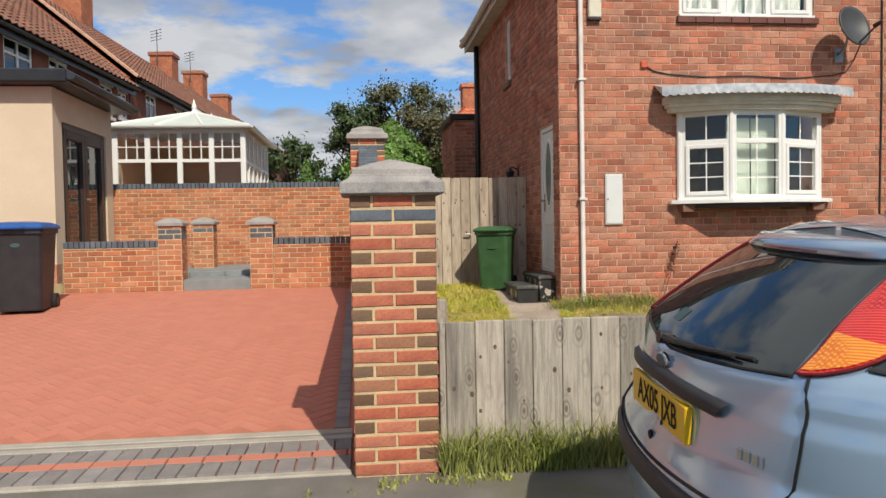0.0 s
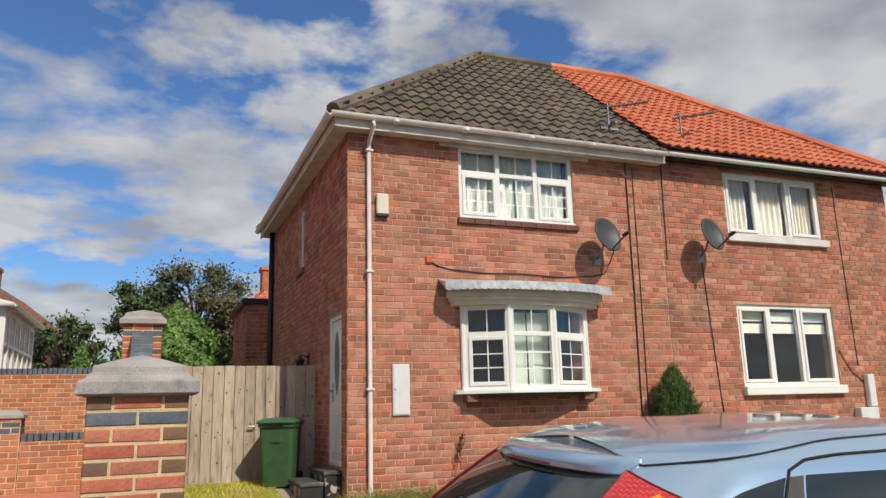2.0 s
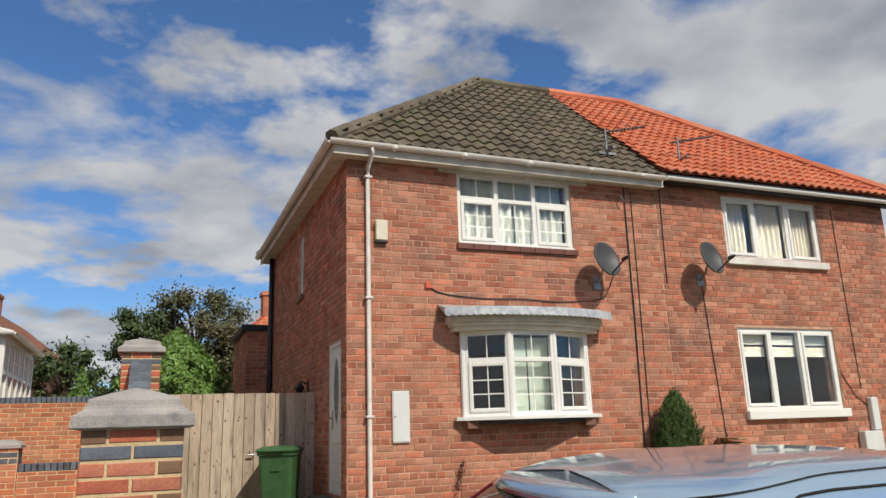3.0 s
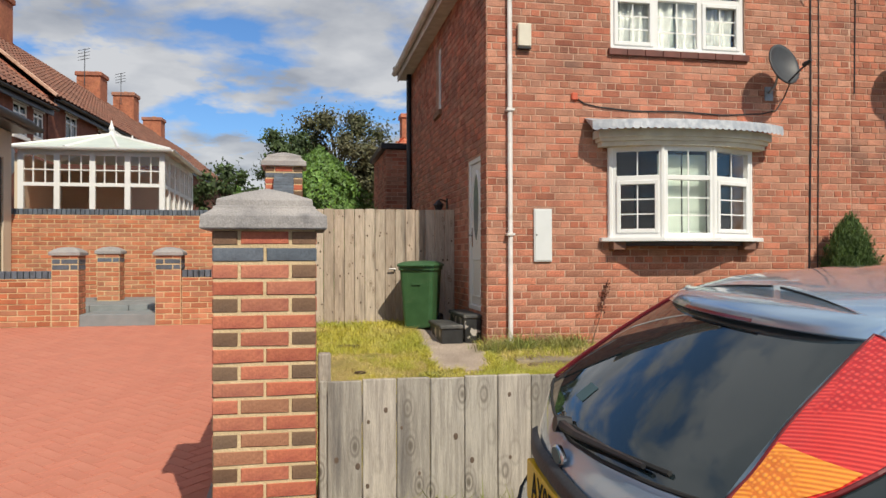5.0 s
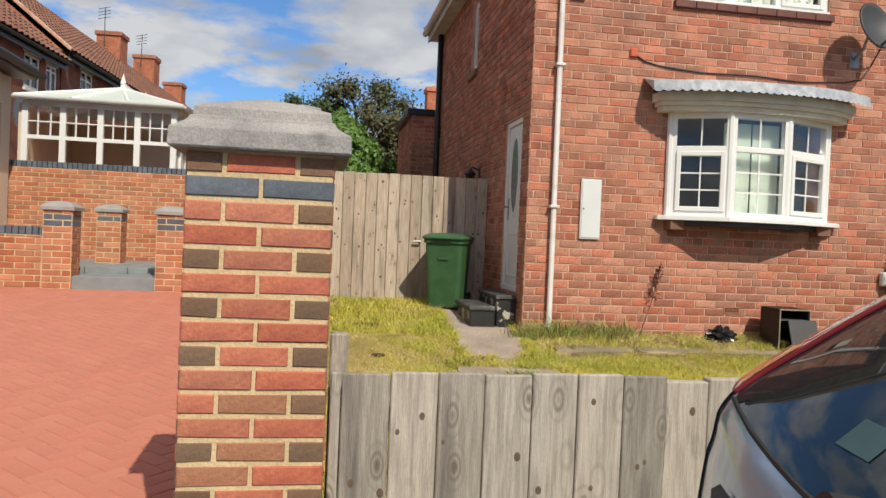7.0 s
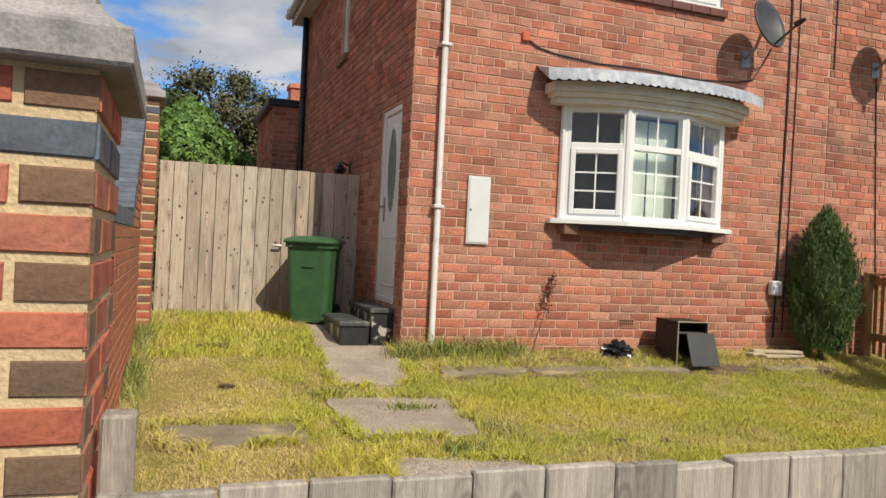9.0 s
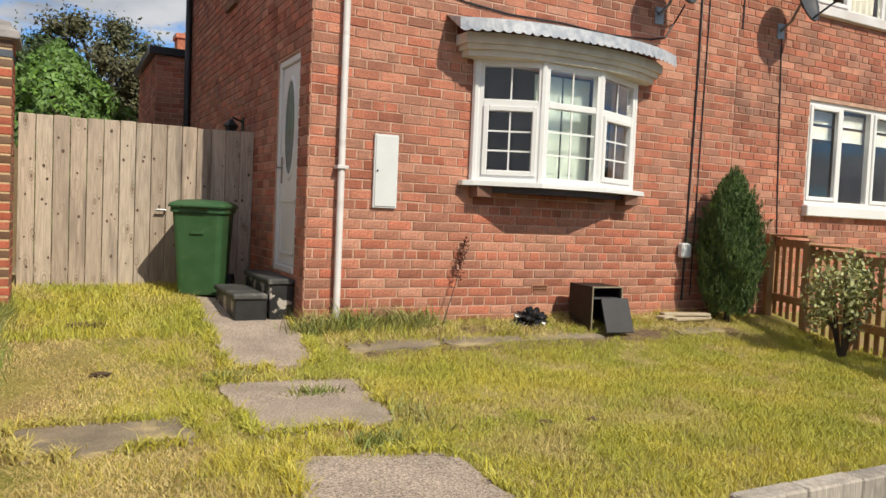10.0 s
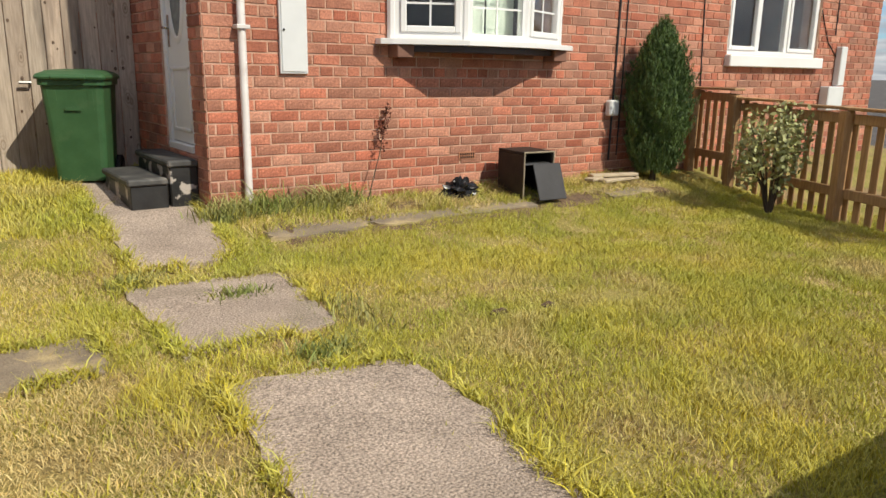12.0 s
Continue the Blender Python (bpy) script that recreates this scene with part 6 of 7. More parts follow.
def patch(name, edge_a, edge_b, n, material, parent, off=0.004, label="", thick=0.0, smooth=True):
    """A skin piece ruled between two edges given as (l, z) along the hull."""
    bm = bmesh.new()
    rows = []
    for (la, za), (lb, zb) in zip(edge_a, edge_b):
        row = []
        for k in range(n + 1):
            l, z = la + (lb - la) * k / n, za + (zb - za) * k / n
            row.append(bm.verts.new(hull(l, z) + skin_normal(l, z) * (off + thick * (0 if k in (0, n) else 1))))
        rows.append(row)
    for r0, r1 in zip(rows, rows[1:]):
        for k in range(n):
            bm.faces.new((r0[k], r0[k + 1], r1[k + 1], r1[k]))
    bmesh.ops.recalc_face_normals(bm, faces=bm.faces)
    return part(name, bm, material, parent, label, smooth)


def seam(pts, r=0.004, parent=None):
    return part("panel_gap", tb([hull(l, z) + skin_normal(l, z) * 0.001 for l, z in pts], r, 5), M["car_gap"], parent or car)


def edge(a, b, n=12, bulge=0.0, bz=0.0):
    return [(a[0] + (b[0] - a[0]) * k / n + bulge * math.sin(math.pi * k / n), a[1] + (b[1] - a[1]) * k / n + bz * math.sin(math.pi * k / n)) for k in range(n + 1)]


car_glass = mat("car_glass", (0.012, 0.020, 0.023), 0.02, (0.016, 0.026, 0.029), 1.5, spec=0.85)


def run(pts, n):
    """n + 1 points spaced evenly along a line of (l, z) points."""
    d = [0.0]
    for p, q in zip(pts, pts[1:]):
        d.append(d[-1] + math.hypot(q[0] - p[0], q[1] - p[1]))
    return [(float(np.interp(d[-1] * k / n, d, [p[0] for p in pts])), float(np.interp(d[-1] * k / n, d, [p[1] for p in pts]))) for k in range(n + 1)]


def sided(s, pts):
    return [(s * l, z) for l, z in pts]


RW_LOW = [(-0.562, 0.962), (-0.40, 0.946), (-0.18, 0.931), (0, 0.924), (0.18, 0.931), (0.40, 0.946), (0.562, 0.962)]
rw = patch("rear_window", run(RW_LOW, 28), edge((-0.45, 1.236), (0.45, 1.236), 28), 14, car_glass, car, 0.003, "dark tinted rear window")
part("window_rubber", tb([hull(l, z - 0.004) + skin_normal(l, z) * 0.003 for l, z in run(RW_LOW, 28)], 0.005, 6), M["rubber"], rw)
patch("window_sticker", edge((-0.20, 0.985), (-0.12, 0.985), 3), edge((-0.20, 1.02), (-0.12, 1.02), 3), 3, M["sticker"], rw, 0.0045, "pale blue window sticker")
LAMP_IN = [(0.572, 0.965), (0.563, 1.008), (0.530, 1.073), (0.497, 1.157), (0.459, 1.235)]
LAMP_OUT = [(0.588, 0.965), (0.622, 0.971), (0.658, 0.987), (0.683, 1.006), (0.701, 1.041), (0.718, 1.101), (0.744, 1.163)]
SILL = [(0.688, 1.000), (0.76, 0.993), (0.862, 0.981), (1.07, 0.956), (1.257, 0.943)]
for s in (1, -1):
    lp = patch("tail_lamp", run(sided(s, LAMP_IN), 18), run(sided(s, LAMP_OUT), 18), 14, M["lamp_red"], car, 0.010, "tall red and amber tail lamp")
    part("lamp_rim", tb([hull(l, z) + skin_normal(l, z) * 0.007 for l, z in run(sided(s, LAMP_IN + LAMP_OUT[::-1] + LAMP_IN[:1]), 48)], 0.005, 6), M["lamp_rim"], lp, "dark red lamp rim")
    patch("indicator", run(sided(s, [(0.577, 0.972), (0.566, 1.010), (0.546, 1.056)]), 10), run(sided(s, [(0.60, 0.973), (0.655, 0.993), (0.684, 1.018), (0.690, 1.040)]), 10), 10, M["lamp_amber"], lp, 0.0125, "amber indicator lens")
    patch("reversing_lens", run(sided(s, [(0.588, 1.160), (0.600, 1.184), (0.606, 1.190)]), 6), run(sided(s, [(0.628, 1.146), (0.642, 1.166), (0.643, 1.172)]), 6), 6, M["lamp_amber"], lp, 0.0118, "amber side lens")
    seam(run(sided(s, [(0.605, 0.962), (0.634, 0.90), (0.638, 0.80), (0.632, 0.70), (0.60, 0.60)]), 14), 0.0045)
    seam(run(sided(s, LAMP_OUT[3:]), 10), 0.004)
    patch("side_window", run(sided(s, SILL), 22), run(sided(s, [(0.752, 1.166), (0.796, 1.199), (0.855, 1.214), (0.92, 1.226)]), 22), 10, car_glass, car, 0.003, "dark rear quarter window")
    part("sill_strip", tb([hull(l, z - 0.003) + skin_normal(l, z) * 0.003 for l, z in run(sided(s, SILL), 22)], 0.006, 6), M["car_trim"], car)
    patch("door_pillar", run(sided(s, [(0.926, 1.226), (1.195, 1.008), (1.264, 0.943)]), 8), run(sided(s, [(0.985, 1.228), (1.29, 1.008), (1.372, 0.943)]), 8), 4, M["car_trim"], car, 0.004, "matt dark window pillar")
    patch("side_window", edge((s * 1.39, 0.945), (s * l_at(3.66, 0.955), 0.955), 16), edge((s * 0.995, 1.229), (s * l_at(3.12, 1.232), 1.232), 16), 8, car_glass, car, 0.003, "dark door window")
    seam(run(sided(s, [(1.262, 0.40), (1.270, 0.60), (1.272, 0.82), (1.258, 0.94), (0.925, 1.232), (0.900, 1.250), (0.912, 1.262), (1.03, 1.272), (l_at(2.6, 1.285), 1.285), (l_at(3.0, 1.275), 1.275)]), 40), 0.0045)
    seam(run(sided(s, [(0.474, 1.252), (0.60, 1.268), (0.922, 1.306), (l_at(2.4, 1.318), 1.318)]), 24), 0.0035)
    seam(edge((s * 0.02, 1.298), (s * 0.474, 1.252), 14, 0, 0.007), 0.0035)
flap = part("fuel_flap", tb([hull(0.877 + 0.068 * math.cos(t), 0.779 + 0.072 * math.sin(t)) + skin_normal(0.877, 0.779) * 0.001 for t in [2 * math.pi * k / 28 for k in range(29)]], 0.0035, 5), M["car_gap"], car, "round fuel filler flap")
c = hull(0.838, 0.777)
part("lock", tb([c - skin_normal(0.838, 0.777) * 0.01, c + skin_normal(0.838, 0.777) * 0.005], 0.010, 10), M["chrome"], flap)
# tailgate: handle strip, badge, plate
patch("handle_strip", run([(-0.375, 0.800), (0, 0.812), (0.375, 0.800)], 18), run([(-0.413, 0.848), (0, 0.862), (0.413, 0.848)], 18), 5, M["car_trim"], car, 0.006, "dark grey handle strip", thick=0.014)
c = hull(0, 0.884)
part("maker_badge", loft([[c + Vector((-0.004 - q, 0.050 * s * math.cos(t), 0.024 * s * math.sin(t))) for t in [2 * math.pi * k / 24 for k in range(24)]] for s, q in ((1, 0), (1, 0.008), (0.86, 0.012))]), M["chrome"], car, "plain oval badge")
part("badge_face", loft([[c + Vector((-0.0165 - q, 0.040 * math.cos(t), 0.018 * math.sin(t))) for t in [2 * math.pi * k / 24 for k in range(24)]] for q in (0, 0.002)]), M["sticker"], car)
px = hull(0, 0.745).x - 0.004
plate = part("number_plate", bx(px, px + 0.022, CY - 0.26, CY + 0.26, 0.688, 0.799, bev=0.003), M["plate_yellow"], car, "yellow number plate")
fc = bpy.data.curves.new("plate_text", "FONT")
fc.body, fc.size, fc.align_x, fc.align_y, fc.extrude, fc.offset = "AX05 JXB", 0.108, "CENTER", "CENTER", 0.0006, 0.001
fo = bpy.data.objects.new("plate_text", fc)
tm = bpy.data.meshes.new_from_object(fo)
bpy.data.objects.remove(fo)
tm.materials.append(M["car_gap"])
to = new("plate_letters", tm)
to.parent = plate
to.matrix_basis = Matrix(((0, 0, -1, px - 0.0015), (-0.86, 0, 0, CY), (0, 1.0, 0, 0.7435), (0, 0, 0, 1)))
for k, (l, w_, h_) in enumerate(((0.466, 0.018, 0.030), (0.492, 0.022, 0.030), (0.520, 0.020, 0.030), (0.544, 0.006, 0.030))):
    p, nv = hull(l, 0.735), skin_normal(l, 0.735)
    part("trim_letter", bx(-w_ / 2, w_ / 2, -0.004, 0.004, -h_ / 2, h_ / 2, bev=0.001, m=Matrix.Translation(p) @ Matrix.Rotation(math.atan2(nv.x, -nv.y), 4, "Z")), M["chrome"], car)
part("tailgate_lock", tb([hull(0.0, 0.640) + Vector((-0.006, 0, 0)), hull(0.0, 0.640) + Vector((0.02, 0, 0))], 0.015, 12), M["car_gap"], car)
seam(edge((-0.60, 0.60), (0.60, 0.60), 18, 0, -0.015), 0.006)
bp = patch("bumper_strip", edge((-1.0, 0.495), (1.0, 0.495), 40), edge((-1.0, 0.568), (1.0, 0.568), 40), 5, M["car_trim"], car, 0.004, "dark grey bumper strip", thick=0.012)
# roof spoiler with a thick drooping lip
rows = []
for k in range(33):
    l = -0.462 + 0.924 * k / 32
    f = abs(l) / 0.462
    g = 1 - 0.72 * f ** 5
    top, low, root = hull(l, 1.262), hull(l, 1.230), hull(l, 1.290 - 0.036 * f ** 2)
    rows.append([top + Vector((-0.050 * g, 0, 0.004)), top + Vector((-0.035 * g, 0, 0.011)), root + Vector((0.012, 0, 0.004)), root + Vector((0.03, 0, -0.02)), low + Vector((0.012, 0, 0)), low + Vector((-0.022 * g, 0, -0.004)), low + Vector((-0.034 * g, 0, 0.004))])
sp = part("spoiler", loft(rows), M["car_paint"], car, "body-coloured roof spoiler", smooth=True)
lip = [rows[k] for k in range(10, 23)]
part("brake_light", loft([[r[6] + Vector((-0.003, 0, -0.001)), r[0] + Vector((-0.003, 0, -0.008)), r[0] + Vector((0.004, 0, -0.008)), r[6] + Vector((0.004, 0, -0.001))] for r in lip]), mat("brake_dark", (0.10, 0.008, 0.01), 0.15, (0.08, 0.006, 0.008), 9), sp, "dark red high brake light")
# wiper
wp = part("wiper", tb([hull(-0.07, 0.945) + Vector((-0.03, 0, 0)), hull(0.06, 0.953) + Vector((-0.035, 0, 0)), hull(0.36, 0.968) + Vector((-0.026, 0, 0.0))], [0.014, 0.010, 0.006], 6), M["black_plastic"], car, "black rear wiper")
part("wiper_blade", tb([hull(-0.02, 0.950) + Vector((-0.014, 0, 0)), hull(0.2, 0.957) + Vector((-0.014, 0, 0)), hull(0.42, 0.972) + Vector((-0.012, 0, 0))], 0.006, 5), M["rubber"], wp)
part("wiper_pivot", tb([hull(-0.07, 0.94), hull(-0.07, 0.94) + Vector((-0.04, 0, 0.006))], 0.022, 12), M["black_plastic"], wp)
part("windscreen", loft([[hull(hull_len(z) - l, z) + Vector((0.005, 0, 0.004)) for l in [-0.5 + k * 0.1 for k in range(6)]] + [hull(-(hull_len(z) - l), z) + Vector((0.005, 0, 0.004)) for l in [k * 0.1 for k in range(6)]] for z in (0.97, 1.08, 1.17, 1.25)], close=False, cap=False), car_glass, car)
for x in (1.46, 4.06):
    for s in (-1, 1):
        yy = CY + s * 0.78
        wh = part("wheel", tb([(x, yy - 0.09, 0.31), (x, yy - 0.08, 0.31), (x, yy + 0.08, 0.31), (x, yy + 0.09, 0.31)], [0.27, 0.31, 0.31, 0.27], 32), M["rubber"], car, "black tyre and silver wheel")
        part("rim", tb([(x, yy + s * 0.06, 0.31), (x, yy + s * 0.096, 0.31)], [0.2, 0.19], 24), M["chrome"], wh)
        part("wheel_arch", tb([(x + 0.35 * math.cos(t), CY + s * 0.84, 0.31 + 0.35 * math.sin(t)) for t in [math.pi * k / 20 for k in range(21)]], 0.02, 6), M["car_trim"], car)

# ---- rendered annex ----
annex = thing("annex", "cream rendered flat-roofed annex with brown patio doors", "annex")
annex.matrix_basis = FAR_ORIGIN @ Matrix.Scale(1.43, 4) @ FAR_ORIGIN.inverted()
AX, AY0, AY1 = -3.22, 9.24, 11.05
DY = (9.47, 10.82, 0.98, 2.5)
part("side_wall", panel(AY0, AY1, 0.6, 2.82, [DY], 0.2, lambda u, v, d: (AX - d, u, v)), M["render_cream"], annex, "cream rendered wall")
part("front_wall", bx(-7.5, AX - 0.002, AY0 - 0.004, AY0 + 0.196, 0.6, 2.82), M["render_cream"], annex)
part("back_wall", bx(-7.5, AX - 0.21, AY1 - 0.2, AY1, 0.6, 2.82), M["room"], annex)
part("brick_base", bx(-3.55, AX + 0.004, AY0 - 0.03, AY0 + 0.1, 0.5, 1.0), M["brick_old"], annex, "short brick plinth")
part("roof", bx(-7.7, AX + 0.22, AY0 - 0.2, AY1 + 0.15, 2.83, 2.97, bev=0.015), M["fascia_black"], annex, "black flat roof edge")
bm = bmesh.new()
gutter(bm, (AX + 0.26, AY0 - 0.2, 2.90), (AX + 0.26, AY1 + 0.15, 2.89), 0.05)
part("gutter", bm, M["black_plastic"], annex)
part("drainpipe", tb([(-3.82, AY0 - 0.05, 2.8), (-3.82, AY0 - 0.05, 0.7)], 0.035, 8), M["black_plastic"], annex)
bm = bmesh.new()
for q in ((DY[0], DY[0] + 0.07, DY[2], DY[3]), (DY[1] - 0.07, DY[1], DY[2], DY[3]), (DY[0] + 0.07, DY[1] - 0.07, DY[3] - 0.07, DY[3]), (DY[0] + 0.07, DY[1] - 0.07, DY[2], DY[2] + 0.06)):
    box(bm, AX - 0.1, AX - 0.02, *q, bev=0.005)
pd = part("patio_door", bm, M["brown_upvc"], annex, "dark brown double patio doors")
mid = (DY[0] + DY[1]) / 2
for a, b in ((DY[0] + 0.07, mid - 0.003), (mid + 0.003, DY[1] - 0.07)):
    bm = bmesh.new()
    for q in ((a, a + 0.08, DY[2] + 0.06, DY[3] - 0.07), (b - 0.08, b, DY[2] + 0.06, DY[3] - 0.07), (a + 0.08, b - 0.08, DY[3] - 0.16, DY[3] - 0.07), (a + 0.08, b - 0.08, DY[2] + 0.06, DY[2] + 0.17)):
        box(bm, AX - 0.075, AX - 0.01, *q, bev=0.005)
    part("door_leaf", bm, M["brown_upvc"], pd)
    g = part("pane", bx(AX - 0.05, AX - 0.042, a + 0.07, b - 0.07, DY[2] + 0.16, DY[3] - 0.15), car_glass, pd, "dark reflecting glass")
part("handle", tb([(AX - 0.01, mid - 0.05, 1.7), (AX + 0.05, mid - 0.05, 1.7), (AX + 0.05, mid - 0.16, 1.7)], 0.012, 6), M["chrome"], pd)

# ---- conservatory ----
cons = thing("conservatory", "white framed conservatory with pale ribbed hipped roof", "conservatory")
cons.matrix_basis = FAR_ORIGIN @ Matrix.Scale(1.224, 4) @ FAR_ORIGIN.inverted()
KX0, KX1, KY0, KY1 = -4.45, -2.22, 15.0, 18.4
part("dwarf_wall", bx(KX0, KX1, KY0, KY1, 0.5, 1.55), M["brick_new"], cons)


def cons_face(place, u0, u1, n):
    for i in range(n + 1):
        u = u0 + (u1 - u0) * i / n
        bm = bmesh.new()
        vs = [place(u + du, v, d) for du in (-0.045, 0.045) for v in (1.55, 3.15) for d in (-0.03, 0.04)]
        bmesh.ops.convex_hull(bm, input=[bm.verts.new(p) for p in vs])
        part("post", bm, M["upvc"], cons)
    for v0, v1 in ((1.55, 1.63), (2.56, 2.62), (3.08, 3.17)):
        bm = bmesh.new()
        vs = [place(u, v, d) for u in (u0, u1) for v in (v0, v1) for d in (-0.02, 0.035)]
        bmesh.ops.convex_hull(bm, input=[bm.verts.new(p) for p in vs])
        part("rail", bm, M["upvc"], cons)
    for i in range(n):
        a, b = u0 + (u1 - u0) * i / n, u0 + (u1 - u0) * (i + 1) / n
        bm = bmesh.new()
        bm.faces.new([bm.verts.new(place(u, v, 0.01)) for u, v in ((a, 1.6), (b, 1.6), (b, 3.1), (a, 3.1))])
        g = part("pane", bm, M["glass"], cons)
        g.visible_shadow = False
        for k in (1, 2):
            u = a + (b - a) * k / 3
            part("glazing_bar", tb([place(u, 2.62, 0), place(u, 3.08, 0)], 0.014, 4), M["upvc"], cons)
        part("glazing_bar", tb([place(a, 2.83, 0), place(b, 2.83, 0)], 0.014, 4), M["upvc"], cons)


cons_face(lambda u, v, d: (u, KY0 + d, v), KX0, KX1, 4)
cons_face(lambda u, v, d: (KX1 - d, u, v), KY0, KY1, 6)
part("inner_wall", bx(KX0 - 0.1, KX0, KY0, KY1, 0.5, 3.1), M["render_cream"], cons)
part("inner_back_wall", bx(KX0, KX1, KY1, KY1 + 0.1, 0.5, 3.1), M["render_cream"], cons)
o = 0.14
apx = [(-3.3, KY0 + 1.1, 3.62), (-3.3, KY1 - 0.6, 3.62)]
e0, e1, e2, e3 = (KX0 - o, KY0 - o, 3.2), (KX1 + o, KY0 - o, 3.2), (KX1 + o, KY1 + o, 3.2), (KX0 - o, KY1 + o, 3.2)
for f in ((e0, e1, apx[0]), (e1, e2, apx[1], apx[0]), (e2, e3, apx[1]), (e3, e0, apx[0], apx[1])):
    bm = bmesh.new()
    bm.faces.new([bm.verts.new(p) for p in f])
    part("roof_panel", bm, M["poly"], cons, "pale translucent roof panel")
for a, b in ((e0, apx[0]), (e1, apx[0]), (e2, apx[1]), (apx[0], apx[1]), ((-3.75, KY0 - o, 3.2), apx[0]), ((-2.9, KY0 - o, 3.2), apx[0]), ((KX1 + o, 16.1, 3.2), apx[0]), ((KX1 + o, 17.0, 3.2), (-3.3, 17.0, 3.62))):
    part("roof_bar", tb([a, b], 0.035, 6), M["upvc"], cons)
bm = bmesh.new()
gutter(bm, (KX0 - o, KY0 - o - 0.03, 3.2), (KX1 + o + 0.05, KY0 - o - 0.03, 3.2), 0.05)
gutter(bm, (KX1 + o + 0.03, KY0 - o - 0.05, 3.2), (KX1 + o + 0.03, KY1 + o, 3.2), 0.05)
part("gutter", bm, M["upvc"], cons)
for p in apx:
    part("finial", tb([(p[0], p[1], p[2]), (p[0], p[1], p[2] + 0.06), (p[0], p[1], p[2] + 0.1), (p[0], p[1], p[2] + 0.26)], [0.06, 0.035, 0.05, 0.006], 8), M["upvc"], cons)
k = 0
yv = apx[0][1] + 0.2
while yv < apx[1][1]:
    part("ridge_cresting", tb([(-3.3, yv, 3.62), (-3.3, yv, 3.74)], [0.02, 0.008], 5), M["upvc"], cons)
    yv += 0.12


# ---- terrace of houses ----
def terrace(y0, y1, dz, wins, label):
    t = thing("terraced_houses", label, "houses", at=(-7.9, 18.2, 0), rz=-4)
    holes = [(a, b, z0 + dz, z1 + dz) for a, b, z0, z1 in wins]
    # the front's shade is put into its brick colour, darker than the chimneys'
    part("front_wall", panel(y0, y1, 0.3, 5.95 + dz, holes, 0.25, lambda u, v, d: (-d, u, v)), mat("brick_far_shaded", (0.23, 0.085, 0.055), 0.9, (0.17, 0.065, 0.045), 3, fine=0.25, finescale=14), t, "shaded red brick front")
    part("gable_wall", loft([[(-7, yy, 0.3), (-0.01, yy, 0.3), (-0.01, yy, 5.9 + dz), (-3.5, yy, 8.8 + dz), (-7, yy, 5.9 + dz)] for yy in (y0 + 0.01, y0 + 0.24)]), M["brick_old"], t)
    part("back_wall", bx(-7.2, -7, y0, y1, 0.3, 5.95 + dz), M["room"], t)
    rf_ = roof_deck("roof", [[(0.3, y0 - 0.1, 5.85 + dz), (0.3, y1, 5.85 + dz), (-3.5, y1, 8.95 + dz), (-3.5, y0 - 0.1, 8.95 + dz)], [(-7.3, y0, 5.85 + dz), (-7.3, y1, 5.85 + dz), (-3.5, y1, 8.95 + dz), (-3.5, y0, 8.95 + dz)]], M["tile_brown"], t, "brown pantiled roof")
    roof_plane("roof_tiles", [(0.3, y1, 5.87 + dz), (0.3, y0 - 0.1, 5.87 + dz), (-3.5, y0 - 0.1, 8.97 + dz), (-3.5, y1, 8.97 + dz)], int((y1 - y0) / 0.3), 13, M["tile_brown"], rf_, "brown pantiles", wave=0.03)
    part("verge", tb([(0.3, y0 - 0.1, 5.9 + dz), (-3.5, y0 - 0.1, 9.0 + dz)], 0.06, 5), M["mortar_old"], t)
    part("fascia", bx(0.18, 0.22, y0, y1, 5.62 + dz, 5.84 + dz), M["fascia_black"], t)
    bm = bmesh.new()
    gutter(bm, (0.32, y0, 5.82 + dz), (0.32, y1, 5.82 + dz), 0.07)
    part("gutter", bm, M["black_plastic"], t)
    for a, b, z0, z1 in holes:
        bm = bmesh.new()
        m_ = (a + b) / 2
        for q in ((a, a + 0.07, z0, z1), (b - 0.07, b, z0, z1), (m_ - 0.04, m_ + 0.04, z0 + 0.07, z1 - 0.07), (a + 0.07, b - 0.07, z0, z0 + 0.07), (a + 0.07, b - 0.07, z1 - 0.07, z1), (a + 0.07, m_ - 0.04, z0 + 0.6, z0 + 0.65), (m_ + 0.04, b - 0.07, z0 + 0.6, z0 + 0.65)):
            box(bm, -0.08, -0.02, *q)
        wn_ = part("window", bm, M["upvc"], t, "white framed window")
        part("pane", bx(-0.06, -0.05, a + 0.05, b - 0.05, z0 + 0.05, z1 - 0.05), car_glass, wn_)
        part("curtain", bx(-0.2, -0.18, a + 0.05, m_ - 0.1, z0 + 0.05, z1 - 0.05), M["curtain"], wn_)
        part("sill", bx(-0.02, 0.06, a - 0.06, b + 0.06, z0 - 0.1, z0 - 0.004), M["white_pipe"], wn_)
        part("lintel", bx(-0.01, 0.006, a - 0.08, b + 0.08, z1 + 0.004, z1 + 0.12), M["white_pipe"], wn_)
    return t


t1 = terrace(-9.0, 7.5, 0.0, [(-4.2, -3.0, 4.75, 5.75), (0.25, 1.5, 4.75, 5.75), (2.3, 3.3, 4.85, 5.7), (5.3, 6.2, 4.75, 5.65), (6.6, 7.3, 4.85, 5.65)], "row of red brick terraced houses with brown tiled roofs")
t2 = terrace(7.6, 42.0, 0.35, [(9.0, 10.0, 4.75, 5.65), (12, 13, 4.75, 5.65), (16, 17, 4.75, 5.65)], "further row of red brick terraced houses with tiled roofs")


